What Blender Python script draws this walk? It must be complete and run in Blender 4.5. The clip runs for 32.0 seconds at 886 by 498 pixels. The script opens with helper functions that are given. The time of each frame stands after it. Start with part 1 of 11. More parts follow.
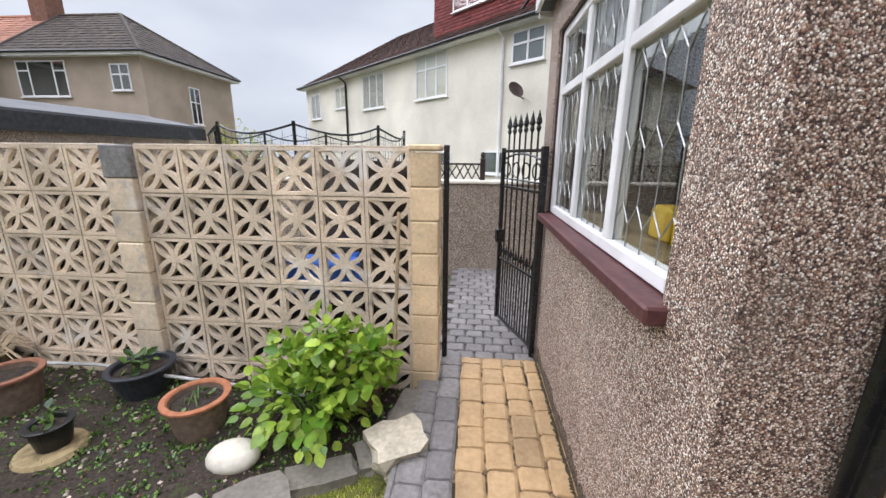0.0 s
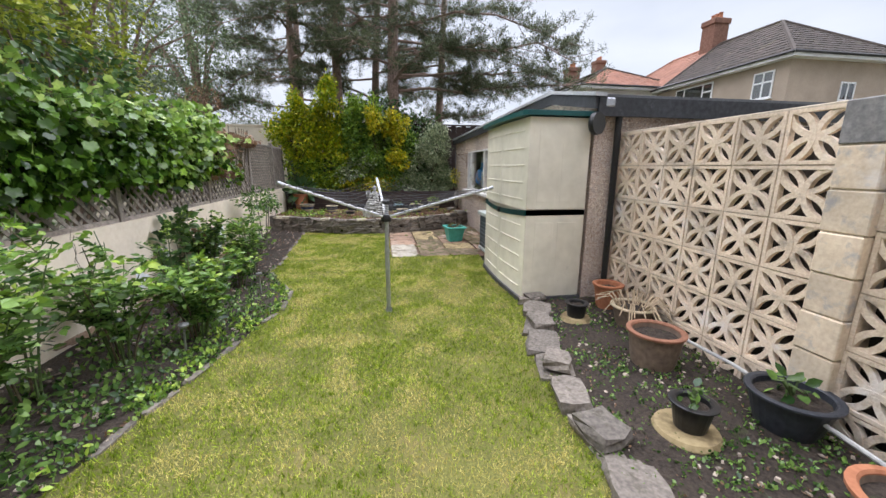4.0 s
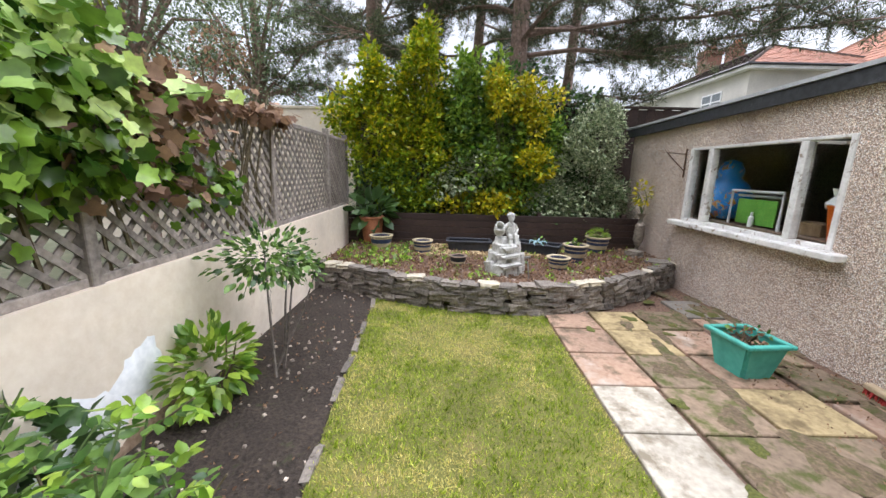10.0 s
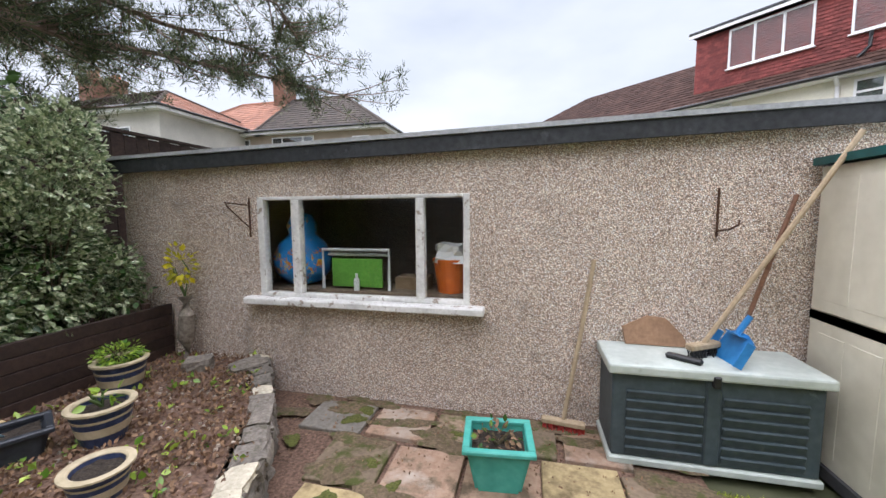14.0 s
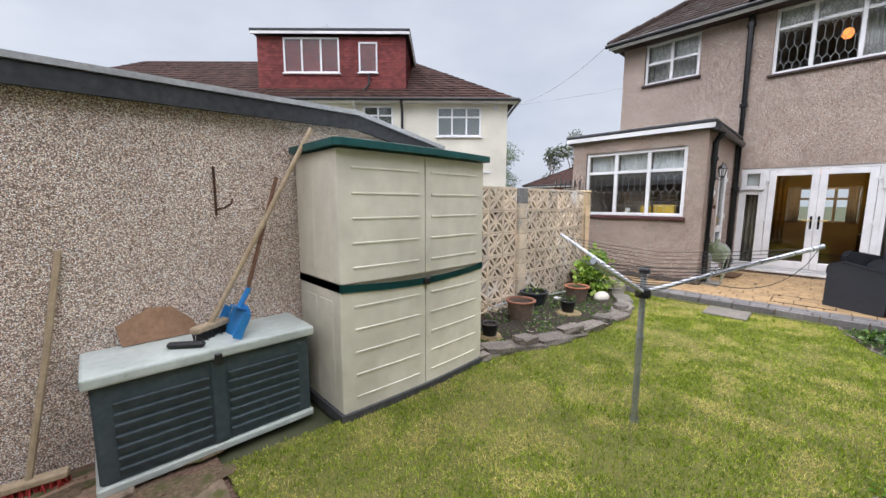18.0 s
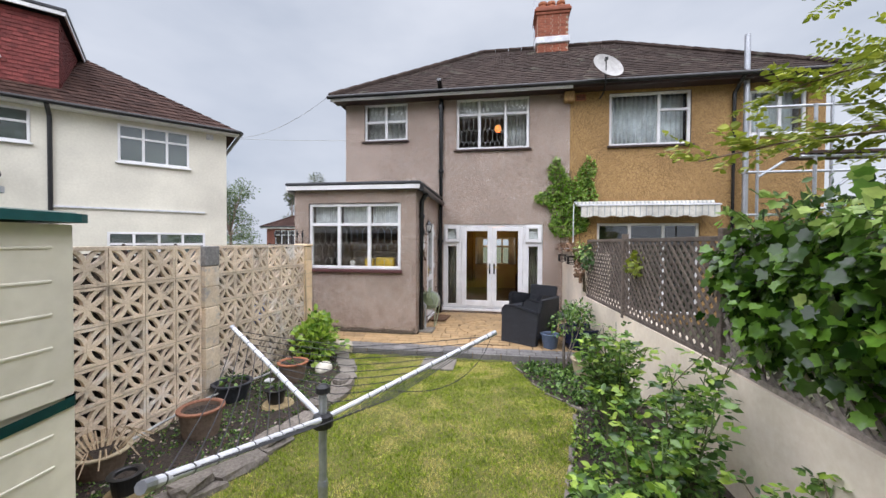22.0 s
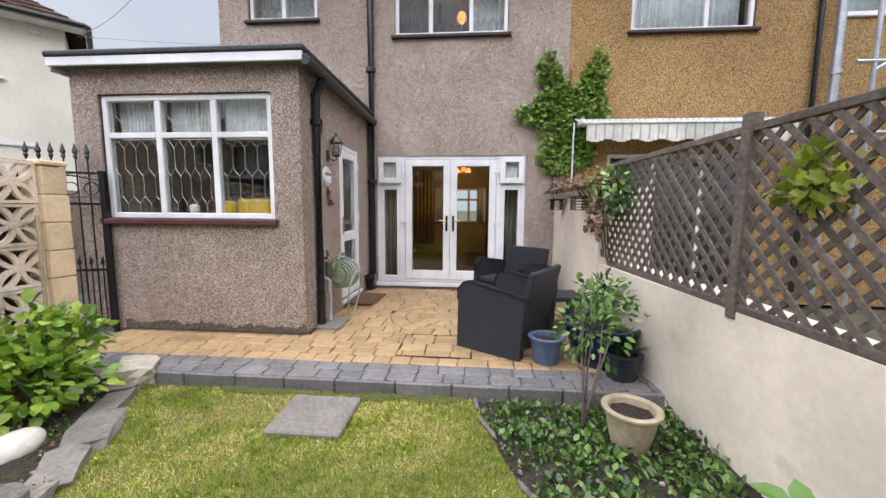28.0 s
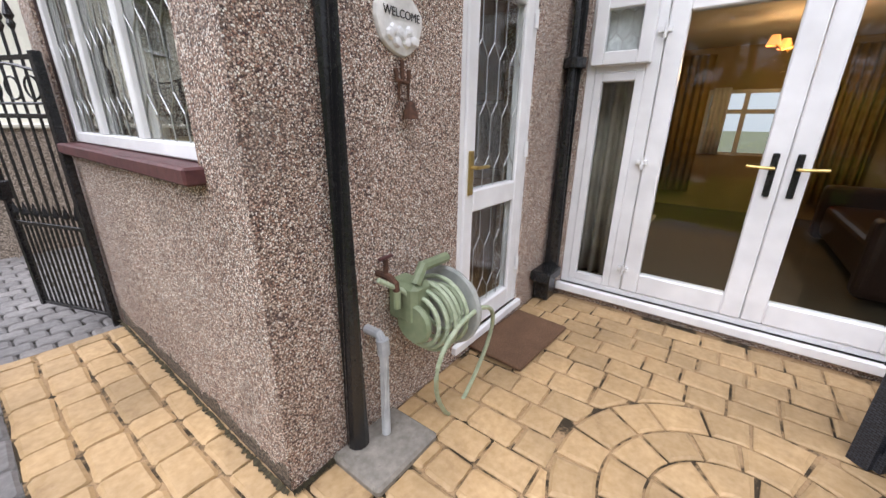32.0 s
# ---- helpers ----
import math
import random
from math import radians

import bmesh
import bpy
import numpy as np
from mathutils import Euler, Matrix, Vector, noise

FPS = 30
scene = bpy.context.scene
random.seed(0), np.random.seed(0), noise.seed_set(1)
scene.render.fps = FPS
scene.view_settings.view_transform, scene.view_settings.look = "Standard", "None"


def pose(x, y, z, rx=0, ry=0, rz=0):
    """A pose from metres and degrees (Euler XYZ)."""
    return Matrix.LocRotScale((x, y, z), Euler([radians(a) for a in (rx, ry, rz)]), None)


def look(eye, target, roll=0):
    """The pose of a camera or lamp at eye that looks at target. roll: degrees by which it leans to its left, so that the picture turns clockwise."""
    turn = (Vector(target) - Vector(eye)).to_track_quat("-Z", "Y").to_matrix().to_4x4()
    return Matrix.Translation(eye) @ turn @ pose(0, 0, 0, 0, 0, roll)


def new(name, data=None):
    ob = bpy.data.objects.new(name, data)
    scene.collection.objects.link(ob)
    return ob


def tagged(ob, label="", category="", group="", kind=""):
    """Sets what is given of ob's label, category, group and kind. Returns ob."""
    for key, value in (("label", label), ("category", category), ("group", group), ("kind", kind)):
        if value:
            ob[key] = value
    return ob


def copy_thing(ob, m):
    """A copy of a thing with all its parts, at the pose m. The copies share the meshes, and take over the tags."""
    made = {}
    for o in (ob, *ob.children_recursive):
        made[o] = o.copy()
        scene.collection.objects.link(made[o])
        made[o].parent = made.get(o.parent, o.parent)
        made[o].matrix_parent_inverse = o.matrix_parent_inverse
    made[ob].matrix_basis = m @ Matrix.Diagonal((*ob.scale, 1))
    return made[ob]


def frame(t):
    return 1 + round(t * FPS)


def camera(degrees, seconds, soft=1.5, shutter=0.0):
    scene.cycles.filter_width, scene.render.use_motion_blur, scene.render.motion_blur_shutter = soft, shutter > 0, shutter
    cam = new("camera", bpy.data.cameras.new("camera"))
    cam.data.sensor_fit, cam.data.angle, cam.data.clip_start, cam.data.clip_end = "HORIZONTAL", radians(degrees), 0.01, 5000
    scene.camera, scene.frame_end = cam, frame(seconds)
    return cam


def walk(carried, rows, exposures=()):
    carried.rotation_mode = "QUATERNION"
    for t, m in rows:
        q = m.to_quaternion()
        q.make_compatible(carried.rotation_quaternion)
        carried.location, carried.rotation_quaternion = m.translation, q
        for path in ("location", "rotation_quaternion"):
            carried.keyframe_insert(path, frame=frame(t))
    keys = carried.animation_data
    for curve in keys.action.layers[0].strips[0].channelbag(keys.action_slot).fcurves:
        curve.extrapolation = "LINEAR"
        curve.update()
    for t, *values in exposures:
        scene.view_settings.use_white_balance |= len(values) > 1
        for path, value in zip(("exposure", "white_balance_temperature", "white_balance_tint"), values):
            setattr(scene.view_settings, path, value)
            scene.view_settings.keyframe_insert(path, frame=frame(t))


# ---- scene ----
cam = camera(100.2, 32.0)
PATH = [
    (0, (-0.724, -0.305, 1.646), (-0.881, 1.629, 1.159), 0.6),
    (0.5, (-0.658, -0.078, 1.639), (-0.779, 1.858, 1.15), 0.7),
    (1, (-0.69, -0.04, 1.628), (-0.807, 1.898, 1.148), 0.8),
    (1.5, (-0.788, -0.097, 1.653), (-0.998, 1.834, 1.177), 0.6),
    (2, (-0.904, -0.205, 1.605), (-1.809, 1.517, 1.14), 0.2),
    (2.5, (-0.99, -0.273, 1.563), (-2.371, 1.102, 1.112), 0.2),
    (3, (-1.14, -0.265, 1.543), (-2.817, 0.728, 1.091), 0.2),
    (3.5, (-1.32, -0.237, 1.49), (-3.197, 0.297, 1.049), 0.2),
    (4, (-1.573, -0.282, 1.364), (-3.5, 0.031, 0.932), 0.3),
    (4.5, (-1.838, -0.379, 1.374), (-3.783, -0.192, 0.947), 0.6),
    (6.5, (-3.118, -1.147, 1.363), (-5.071, -1.167, 0.934), 1.7),
    (7, (-3.505, -1.262, 1.368), (-5.457, -1.356, 0.942), 1.4),
    (7.5, (-3.926, -1.376, 1.394), (-5.877, -1.508, 0.972), 1.5),
    (8, (-4.32, -1.417, 1.371), (-6.271, -1.553, 0.95), 1.5),
    (8.5, (-4.695, -1.416, 1.408), (-6.645, -1.55, 0.984), 1.5),
    (9, (-5.073, -1.378, 1.424), (-7.026, -1.46, 0.999), 1.3),
    (9.5, (-5.416, -1.275, 1.393), (-7.371, -1.302, 0.975), 1.2),
    (10, (-5.823, -1.146, 1.385), (-7.78, -1.173, 0.97), 1.4),
    (10.5, (-6.243, -1.026, 1.369), (-8.203, -1.069, 0.969), 1.6),
    (11, (-6.593, -0.894, 1.402), (-8.529, -0.602, 0.996), 1.5),
    (11.5, (-7.01, -0.855, 1.461), (-8.647, 0.227, 1.077), 1.0),
    (12, (-7.415, -0.942, 1.481), (-8.748, 0.509, 1.139), 0.8),
    (12.5, (-7.793, -0.967, 1.509), (-8.885, 0.679, 1.199), 0.6),
    (13, (-8.069, -0.975, 1.542), (-8.979, 0.793, 1.319), 0.3),
    (13.5, (-8.214, -1.021, 1.55), (-8.939, 0.833, 1.363), 0.1),
    (14, (-8.182, -1.038, 1.559), (-8.637, 0.901, 1.373), -0.4),
    (14.5, (-8.114, -1.053, 1.587), (-8.305, 0.928, 1.385), -0.6),
    (16.5, (-7.963, -1.049, 1.614), (-7.422, 0.863, 1.387), 0.1),
    (17, (-7.902, -1.053, 1.59), (-7.234, 0.818, 1.361), 0.2),
    (17.5, (-7.736, -1.112, 1.545), (-6.837, 0.658, 1.305), 0.1),
    (18, (-7.596, -1.073, 1.492), (-6.226, 0.363, 1.242), 0.2),
    (18.5, (-7.523, -0.988, 1.527), (-5.734, -0.134, 1.265), 0.2),
    (19, (-7.414, -0.937, 1.585), (-5.482, -0.488, 1.328), 0.3),
    (19.5, (-7.211, -0.946, 1.644), (-5.245, -0.682, 1.396), 0.3),
    (20, (-7.056, -0.936, 1.688), (-5.08, -0.696, 1.489), 0.3),
    (20.5, (-6.908, -0.905, 1.735), (-4.929, -0.665, 1.579), 0.4),
    (21, (-6.8, -0.894, 1.76), (-4.817, -0.653, 1.658), 0.3),
    (21.5, (-6.703, -0.992, 1.764), (-4.72, -0.739, 1.696), 0.3),
    (22, (-6.616, -1.087, 1.749), (-4.641, -0.771, 1.714), 0.3),
    (22.5, (-6.587, -1.11, 1.744), (-4.625, -0.725, 1.72), 0.3),
    (23, (-6.591, -1.125, 1.748), (-4.639, -0.69, 1.729), 0.3),
    (23.5, (-6.547, -1.131, 1.726), (-4.603, -0.662, 1.713), 0.4),
    (24, (-6.471, -1.113, 1.655), (-4.532, -0.623, 1.644), 0.4),
    (24.5, (-6.261, -1.064, 1.473), (-4.323, -0.569, 1.46), 0.3),
    (25, (-6.02, -1.083, 1.399), (-4.076, -0.615, 1.369), 0.3),
    (25.5, (-5.677, -1.182, 1.366), (-3.709, -0.856, 1.21), 0.3),
    (26, (-5.367, -1.227, 1.36), (-3.389, -1.018, 1.149), 0.5),
    (26.5, (-4.993, -1.284, 1.368), (-3.005, -1.243, 1.155), 0.5),
    (28.5, (-3.194, -1.17, 1.373), (-1.232, -0.858, 1.137), 0.5),
    (29, (-2.719, -1.121, 1.354), (-0.813, -0.585, 1.07), 0.3),
    (29.5, (-2.276, -1.094, 1.33), (-0.439, -0.385, 0.979), 0.1),
    (30, (-1.861, -1.056, 1.295), (-0.104, -0.255, 0.774), 0.2),
    (30.5, (-1.515, -0.935, 1.27), (0.158, -0.03, 0.652), 0.1),
    (31, (-1.23, -0.809, 1.303), (0.39, 0.175, 0.664), 0.2),
    (31.5, (-0.942, -0.707, 1.282), (0.642, 0.335, 0.644), 0.4),
    (32, (-0.667, -0.597, 1.386), (0.85, 0.539, 0.745), 0.9),
]
EXPOSURES = [(0, 0.79), (2, 0.78), (4, 1.0), (7, 1.24), (9.5, 1.33), (11, 1.32), (13, 1.1), (14, 1.12), (16, 0.92), (18, 0.74), (20, 0.8), (22, 0.68), (23, 0.65), (26, 0.65), (29, 0.78), (31, 0.9), (32, 0.95)]
walk(cam, [(t, look(eye, target, roll)) for t, eye, target, roll in PATH], EXPOSURES)

# ---- world and light: a bright overcast sky ----
world = bpy.data.worlds.new("world")
scene.world = world
world.use_nodes = True
wn, wl = world.node_tree.nodes, world.node_tree.links
wn.clear()
w_out, w_bg = wn.new("ShaderNodeOutputWorld"), wn.new("ShaderNodeBackground")
w_sky = wn.new("ShaderNodeTexSky")
w_sky.sky_type, w_sky.sun_disc = "NISHITA", False
w_sky.sun_elevation, w_sky.sun_rotation = radians(48), radians(215)
w_sky.dust_density, w_sky.air_density = 4.0, 1.0
w_tc, w_map = wn.new("ShaderNodeTexCoord"), wn.new("ShaderNodeMapping")
w_map.inputs["Scale"].default_value = (1.2, 1.2, 3.0)
w_noise, w_ramp, w_mix = wn.new("ShaderNodeTexNoise"), wn.new("ShaderNodeValToRGB"), wn.new("ShaderNodeMix")
w_noise.inputs["Scale"].default_value, w_noise.inputs["Detail"].default_value = 1.6, 5
w_ramp.color_ramp.elements[0].position, w_ramp.color_ramp.elements[0].color = 0.3, (5.9, 6.5, 7.8, 1)
w_ramp.color_ramp.elements[1].position, w_ramp.color_ramp.elements[1].color = 0.72, (8.7, 9.1, 10.2, 1)
w_mix.data_type = "RGBA"
w_mix.inputs["Factor"].default_value = 0.9
wl.new(w_tc.outputs["Generated"], w_map.inputs["Vector"])
wl.new(w_map.outputs["Vector"], w_noise.inputs["Vector"])
wl.new(w_noise.outputs["Fac"], w_ramp.inputs["Fac"])
wl.new(w_sky.outputs["Color"], w_mix.inputs["A"])
wl.new(w_ramp.outputs["Color"], w_mix.inputs["B"])
wl.new(w_mix.outputs["Result"], w_bg.inputs["Color"])
w_bg.inputs["Strength"].default_value = 0.06
wl.new(w_bg.outputs["Background"], w_out.inputs["Surface"])

sun = new("sun", bpy.data.lights.new("sun", "SUN"))
sun.data.energy, sun.data.angle, sun.data.color = 4.0, radians(110), (0.95, 0.95, 1.07)
sun.matrix_world = look((-4, 1, 14), (0, 0, 0))

# ---- materials ----
def nodes_of(name):
    m = bpy.data.materials.new(name)
    m.use_nodes = True
    nt = m.node_tree
    return m, nt.nodes, nt.links, nt.nodes["Principled BSDF"]


def tex(n, l, kind, scale, detail=4.0, coord="Object", rough=0.55):
    tc = n.new("ShaderNodeNewGeometry" if coord == "Position" else "ShaderNodeTexCoord")
    t = n.new(kind)
    t.inputs["Scale"].default_value = scale
    if "Detail" in t.inputs:
        t.inputs["Detail"].default_value = detail
    if "Roughness" in t.inputs:
        t.inputs["Roughness"].default_value = rough
    l.new(tc.outputs[coord], t.inputs["Vector"])
    return t


def ramp(n, l, src, stops):
    r = n.new("ShaderNodeValToRGB")
    e = r.color_ramp.elements
    while len(e) < len(stops):
        e.new(0.5)
    for el, (p, c) in zip(e, stops):
        el.position, el.color = p, (*c, 1)
    l.new(src, r.inputs["Fac"])
    return r.outputs["Color"]


def mixc(n, l, a, b, fac, mode="MIX"):
    m = n.new("ShaderNodeMix")
    m.data_type, m.blend_type = "RGBA", mode
    for sock, v in (("A", a), ("B", b), ("Factor", fac)):
        if isinstance(v, bpy.types.NodeSocket):
            l.new(v, m.inputs[sock])
        elif sock == "Factor":
            m.inputs[sock].default_value = v
        else:
            m.inputs[sock].default_value = (*v, 1)
    return m.outputs["Result"]


def bump(n, l, p, height, strength, dist=0.01):
    b = n.new("ShaderNodeBump")
    b.inputs["Strength"].default_value, b.inputs["Distance"].default_value = strength, dist
    l.new(height, b.inputs["Height"])
    l.new(b.outputs["Normal"], p.inputs["Normal"])


def surface(name, c1, c2, fine=40.0, coarse=2.5, rough=0.8, bumps=0.3, metal=0.0, stain=None, stain_at=(0.55, 0.75), vary=0.0, island=0.0, spec=0.4, dist=0.006, bloom=None):
    """Two-scale noise colour, optional stains of their own shape, optional variation by piece."""
    m, n, l, p = nodes_of(name)
    where = "Position" if vary else "Object"
    a = tex(n, l, "ShaderNodeTexNoise", fine, 6, where)
    b = tex(n, l, "ShaderNodeTexNoise", coarse, 4, where)
    col = ramp(n, l, a.outputs["Fac"], [(0.3, c1), (0.7, c2)])
    shade = ramp(n, l, b.outputs["Fac"], [(0.3, (0.78, 0.78, 0.78)), (0.7, (1.12, 1.12, 1.12))])
    col = mixc(n, l, col, shade, 1.0, "MULTIPLY")
    if stain:
        s = tex(n, l, "ShaderNodeTexNoise", coarse * 2.3, 7, where, 0.65)
        k = ramp(n, l, s.outputs["Fac"], [(stain_at[0], (0, 0, 0)), (stain_at[1], (1, 1, 1))])
        col = mixc(n, l, col, stain, k)
    if bloom:
        q = tex(n, l, "ShaderNodeTexNoise", 1.4, 8, where, 0.7)
        k = ramp(n, l, q.outputs["Fac"], [(0.54, (0, 0, 0)), (0.64, (0.85, 0.85, 0.85))])
        col = mixc(n, l, col, bloom, k)
    if vary or island:
        if vary:
            src = n.new("ShaderNodeObjectInfo").outputs["Random"]
        else:
            src = n.new("ShaderNodeNewGeometry").outputs["Random Per Island"]
        v = max(vary, island)
        tint = ramp(n, l, src, [(0.0, (1 - v, 1 - v, 1 - v)), (1.0, (1 + v, 1 + v * 0.9, 1 + v * 0.8))])
        col = mixc(n, l, col, tint, 1.0, "MULTIPLY")
    l.new(col, p.inputs["Base Color"])
    p.inputs["Roughness"].default_value, p.inputs["Metallic"].default_value = rough, metal
    p.inputs["Specular IOR Level"].default_value = spec
    if bumps:
        bump(n, l, p, a.outputs["Fac"], bumps, dist)
    return m


def pebbledash(name, tints, scale=62.0, strength=0.6, grime=(0.15, 0.125, 0.105)):
    """Small stones thrown on render: one colour a stone, dark gaps between, two sizes of stone."""
    m, n, l, p = nodes_of(name)
    tc, warp, add = n.new("ShaderNodeTexCoord"), n.new("ShaderNodeTexNoise"), n.new("ShaderNodeVectorMath")
    warp.inputs["Scale"].default_value = 60.0
    add.operation = "MULTIPLY_ADD"
    l.new(tc.outputs["Object"], warp.inputs["Vector"])
    l.new(warp.outputs["Color"], add.inputs[0])
    add.inputs[1].default_value = (0.005, 0.005, 0.005)
    l.new(tc.outputs["Object"], add.inputs[2])
    v = n.new("ShaderNodeTexVoronoi")
    v.inputs["Scale"].default_value = scale
    l.new(add.outputs[0], v.inputs["Vector"])
    sep = n.new("ShaderNodeSeparateColor")
    l.new(v.outputs["Color"], sep.inputs["Color"])
    k = len(tints)
    rn = n.new("ShaderNodeValToRGB")
    rn.color_ramp.interpolation = "CONSTANT"
    while len(rn.color_ramp.elements) < k:
        rn.color_ramp.elements.new(0.5)
    for i, (el, c) in enumerate(zip(rn.color_ramp.elements, tints)):
        el.position, el.color = i / k, (*c, 1)
    l.new(sep.outputs["Red"], rn.inputs["Fac"])
    gap = ramp(n, l, v.outputs["Distance"], [(0.4, (1.2, 1.19, 1.18)), (0.7, (0.34, 0.31, 0.29))])
    col = mixc(n, l, rn.outputs["Color"], gap, 1.0, "MULTIPLY")
    b = tex(n, l, "ShaderNodeTexNoise", 1.1, 5)
    col = mixc(n, l, col, ramp(n, l, b.outputs["Fac"], [(0.3, (0.82, 0.8, 0.79)), (0.7, (1.1, 1.1, 1.1))]), 1.0, "MULTIPLY")
    s = tex(n, l, "ShaderNodeTexNoise", 2.6, 8, rough=0.7)
    col = mixc(n, l, col, grime, ramp(n, l, s.outputs["Fac"], [(0.56, (0, 0, 0)), (0.78, (0.6, 0.6, 0.6))]))
    l.new(col, p.inputs["Base Color"])
    p.inputs["Roughness"].default_value = 0.75
    inv = n.new("ShaderNodeMath")
    inv.operation, inv.inputs[0].default_value = "SUBTRACT", 1.0
    l.new(v.outputs["Distance"], inv.inputs[1])
    bump(n, l, p, inv.outputs[0], strength, 0.007)
    return m


def leafmat(name, dark, light, rough=0.45, edge=None, spec=0.55):
    """Leaves: one tint a leaf, light passing through."""
    m, n, l, p = nodes_of(name)
    isl = n.new("ShaderNodeNewGeometry").outputs["Random Per Island"]
    col = ramp(n, l, isl, [(0.0, dark), (0.65, tuple((a + b) / 2 for a, b in zip(dark, light))), (1.0, light)])
    b = tex(n, l, "ShaderNodeTexNoise", 30, 3)
    col = mixc(n, l, col, ramp(n, l, b.outputs["Fac"], [(0.3, (0.8, 0.8, 0.8)), (0.7, (1.15, 1.15, 1.1))]), 1.0, "MULTIPLY")
    if edge:
        e = tex(n, l, "ShaderNodeTexNoise", 45, 3)
        col = mixc(n, l, col, edge, ramp(n, l, e.outputs["Fac"], [(0.5, (0, 0, 0)), (0.6, (1, 1, 1))]))
    l.new(col, p.inputs["Base Color"])
    p.inputs["Roughness"].default_value = rough
    p.inputs["Specular IOR Level"].default_value = spec
    tr, mx = n.new("ShaderNodeBsdfTranslucent"), n.new("ShaderNodeMixShader")
    mx.inputs[0].default_value = 0.3
    l.new(col, tr.inputs["Color"])
    l.new(p.outputs[0], mx.inputs[1])
    l.new(tr.outputs[0], mx.inputs[2])
    l.new(mx.outputs[0], n["Material Output"].inputs["Surface"])
    return m


def glassmat(name, tint=(1, 1, 1), ior=1.5, rough=0.0, coat=0.0):
    """Thin clear panes whose mirror share grows towards grazing views, alike from both sides."""
    m, n, l, p = nodes_of(name)
    n.remove(p)
    t, g, f, mx = (n.new("ShaderNode" + k) for k in ("BsdfTransparent", "BsdfGlossy", "LayerWeight", "MixShader"))
    t.inputs["Color"].default_value = (*tint, 1)
    g.inputs["Roughness"].default_value = rough
    f.inputs["Blend"].default_value = 0.5
    f0 = ((ior - 1) / (ior + 1)) ** 2 + coat / 2
    power, scale = n.new("ShaderNodeMath"), n.new("ShaderNodeMath")
    power.operation, power.inputs[1].default_value = "POWER", 5.0
    scale.operation, scale.use_clamp = "MULTIPLY_ADD", True
    scale.inputs[1].default_value, scale.inputs[2].default_value = 1 - f0, f0
    l.new(f.outputs["Facing"], power.inputs[0])
    l.new(power.outputs[0], scale.inputs[0])
    l.new(scale.outputs[0], mx.inputs[0])
    l.new(t.outputs[0], mx.inputs[1])
    l.new(g.outputs[0], mx.inputs[2])
    l.new(mx.outputs[0], n["Material Output"].inputs["Surface"])
    return m


def glow(name, colour, power):
    m, n, l, p = nodes_of(name)
    p.inputs["Base Color"].default_value = (*colour, 1)
    p.inputs["Emission Color"].default_value = (*colour, 1)
    p.inputs["Emission Strength"].default_value = power
    return m


def wovenmat(name, colour):
    m, n, l, p = nodes_of(name)
    w = tex(n, l, "ShaderNodeTexBrick", 22.0)
    tc, split, add, join = (n.new("ShaderNode" + k) for k in ("TexCoord", "SeparateXYZ", "Math", "CombineXYZ"))
    l.new(tc.outputs["Object"], split.inputs[0])
    l.new(split.outputs["X"], add.inputs[0])
    l.new(split.outputs["Y"], add.inputs[1])
    l.new(add.outputs[0], join.inputs["X"])
    l.new(split.outputs["Z"], join.inputs["Y"])
    l.new(join.outputs[0], w.inputs["Vector"])
    w.inputs["Color1"].default_value, w.inputs["Color2"].default_value = (*colour, 1), (*[c * 1.7 for c in colour], 1)
    w.inputs["Mortar"].default_value = (*[c * 0.12 for c in colour], 1)
    w.inputs["Mortar Size"].default_value = 0.055
    w.inputs["Mortar Smooth"].default_value = 0.6
    l.new(w.outputs["Color"], p.inputs["Base Color"])
    p.inputs["Roughness"].default_value = 0.55
    bump(n, l, p, w.outputs["Fac"], 1.0, -0.01)
    return m


PD_HOUSE = pebbledash("pebbledash_brown", [(0.083, 0.043, 0.043), (0.58, 0.457, 0.374), (0.263, 0.181, 0.139), (0.948, 0.948, 0.888), (0.385, 0.226, 0.162), (0.82, 0.692, 0.578), (0.163, 0.113, 0.09), (0.634, 0.523, 0.436), (0.45, 0.351, 0.293)], 205, 0.6)
# PD_HOUSE scaled darker: the west side's shade put into the stone colours
PD_HOUSE_SHADED = pebbledash("pebbledash_brown_shaded", [(0.071, 0.037, 0.036), (0.497, 0.384, 0.309), (0.226, 0.153, 0.116), (0.813, 0.797, 0.733), (0.33, 0.19, 0.135), (0.704, 0.582, 0.477), (0.14, 0.095, 0.074), (0.544, 0.44, 0.36), (0.386, 0.295, 0.243)], 205, 0.6)
PD_GARAGE = pebbledash("pebbledash_grey_brown", [(0.333, 0.231, 0.174), (0.887, 0.733, 0.607), (0.541, 0.421, 0.34), (0.95, 0.95, 0.95), (0.593, 0.439, 0.34), (0.95, 0.889, 0.754), (0.402, 0.309, 0.253), (0.818, 0.681, 0.581)], 175, 0.55)
PD_YELLOW = pebbledash("pebbledash_ochre", [(0.32, 0.19, 0.065), (0.45, 0.28, 0.105), (0.38, 0.23, 0.08), (0.52, 0.34, 0.15)], 90, 0.5, (0.2, 0.11, 0.05))
PD_SIDE = pebbledash("pebbledash_side_wall", [(0.2, 0.165, 0.125), (0.42, 0.35, 0.28), (0.3, 0.25, 0.195), (0.56, 0.49, 0.41)], 110)
RENDER_CREAM = surface("cream_wall_render", (0.80, 0.69, 0.55), (0.88, 0.78, 0.65), 25, 1.2, 0.9, 0.25, stain=(0.58, 0.47, 0.35), stain_at=(0.6, 0.78))
RENDER_WHITE = surface("white_house_render", (0.72, 0.69, 0.58), (0.80, 0.77, 0.66), 18, 0.5, 0.85, 0.15)
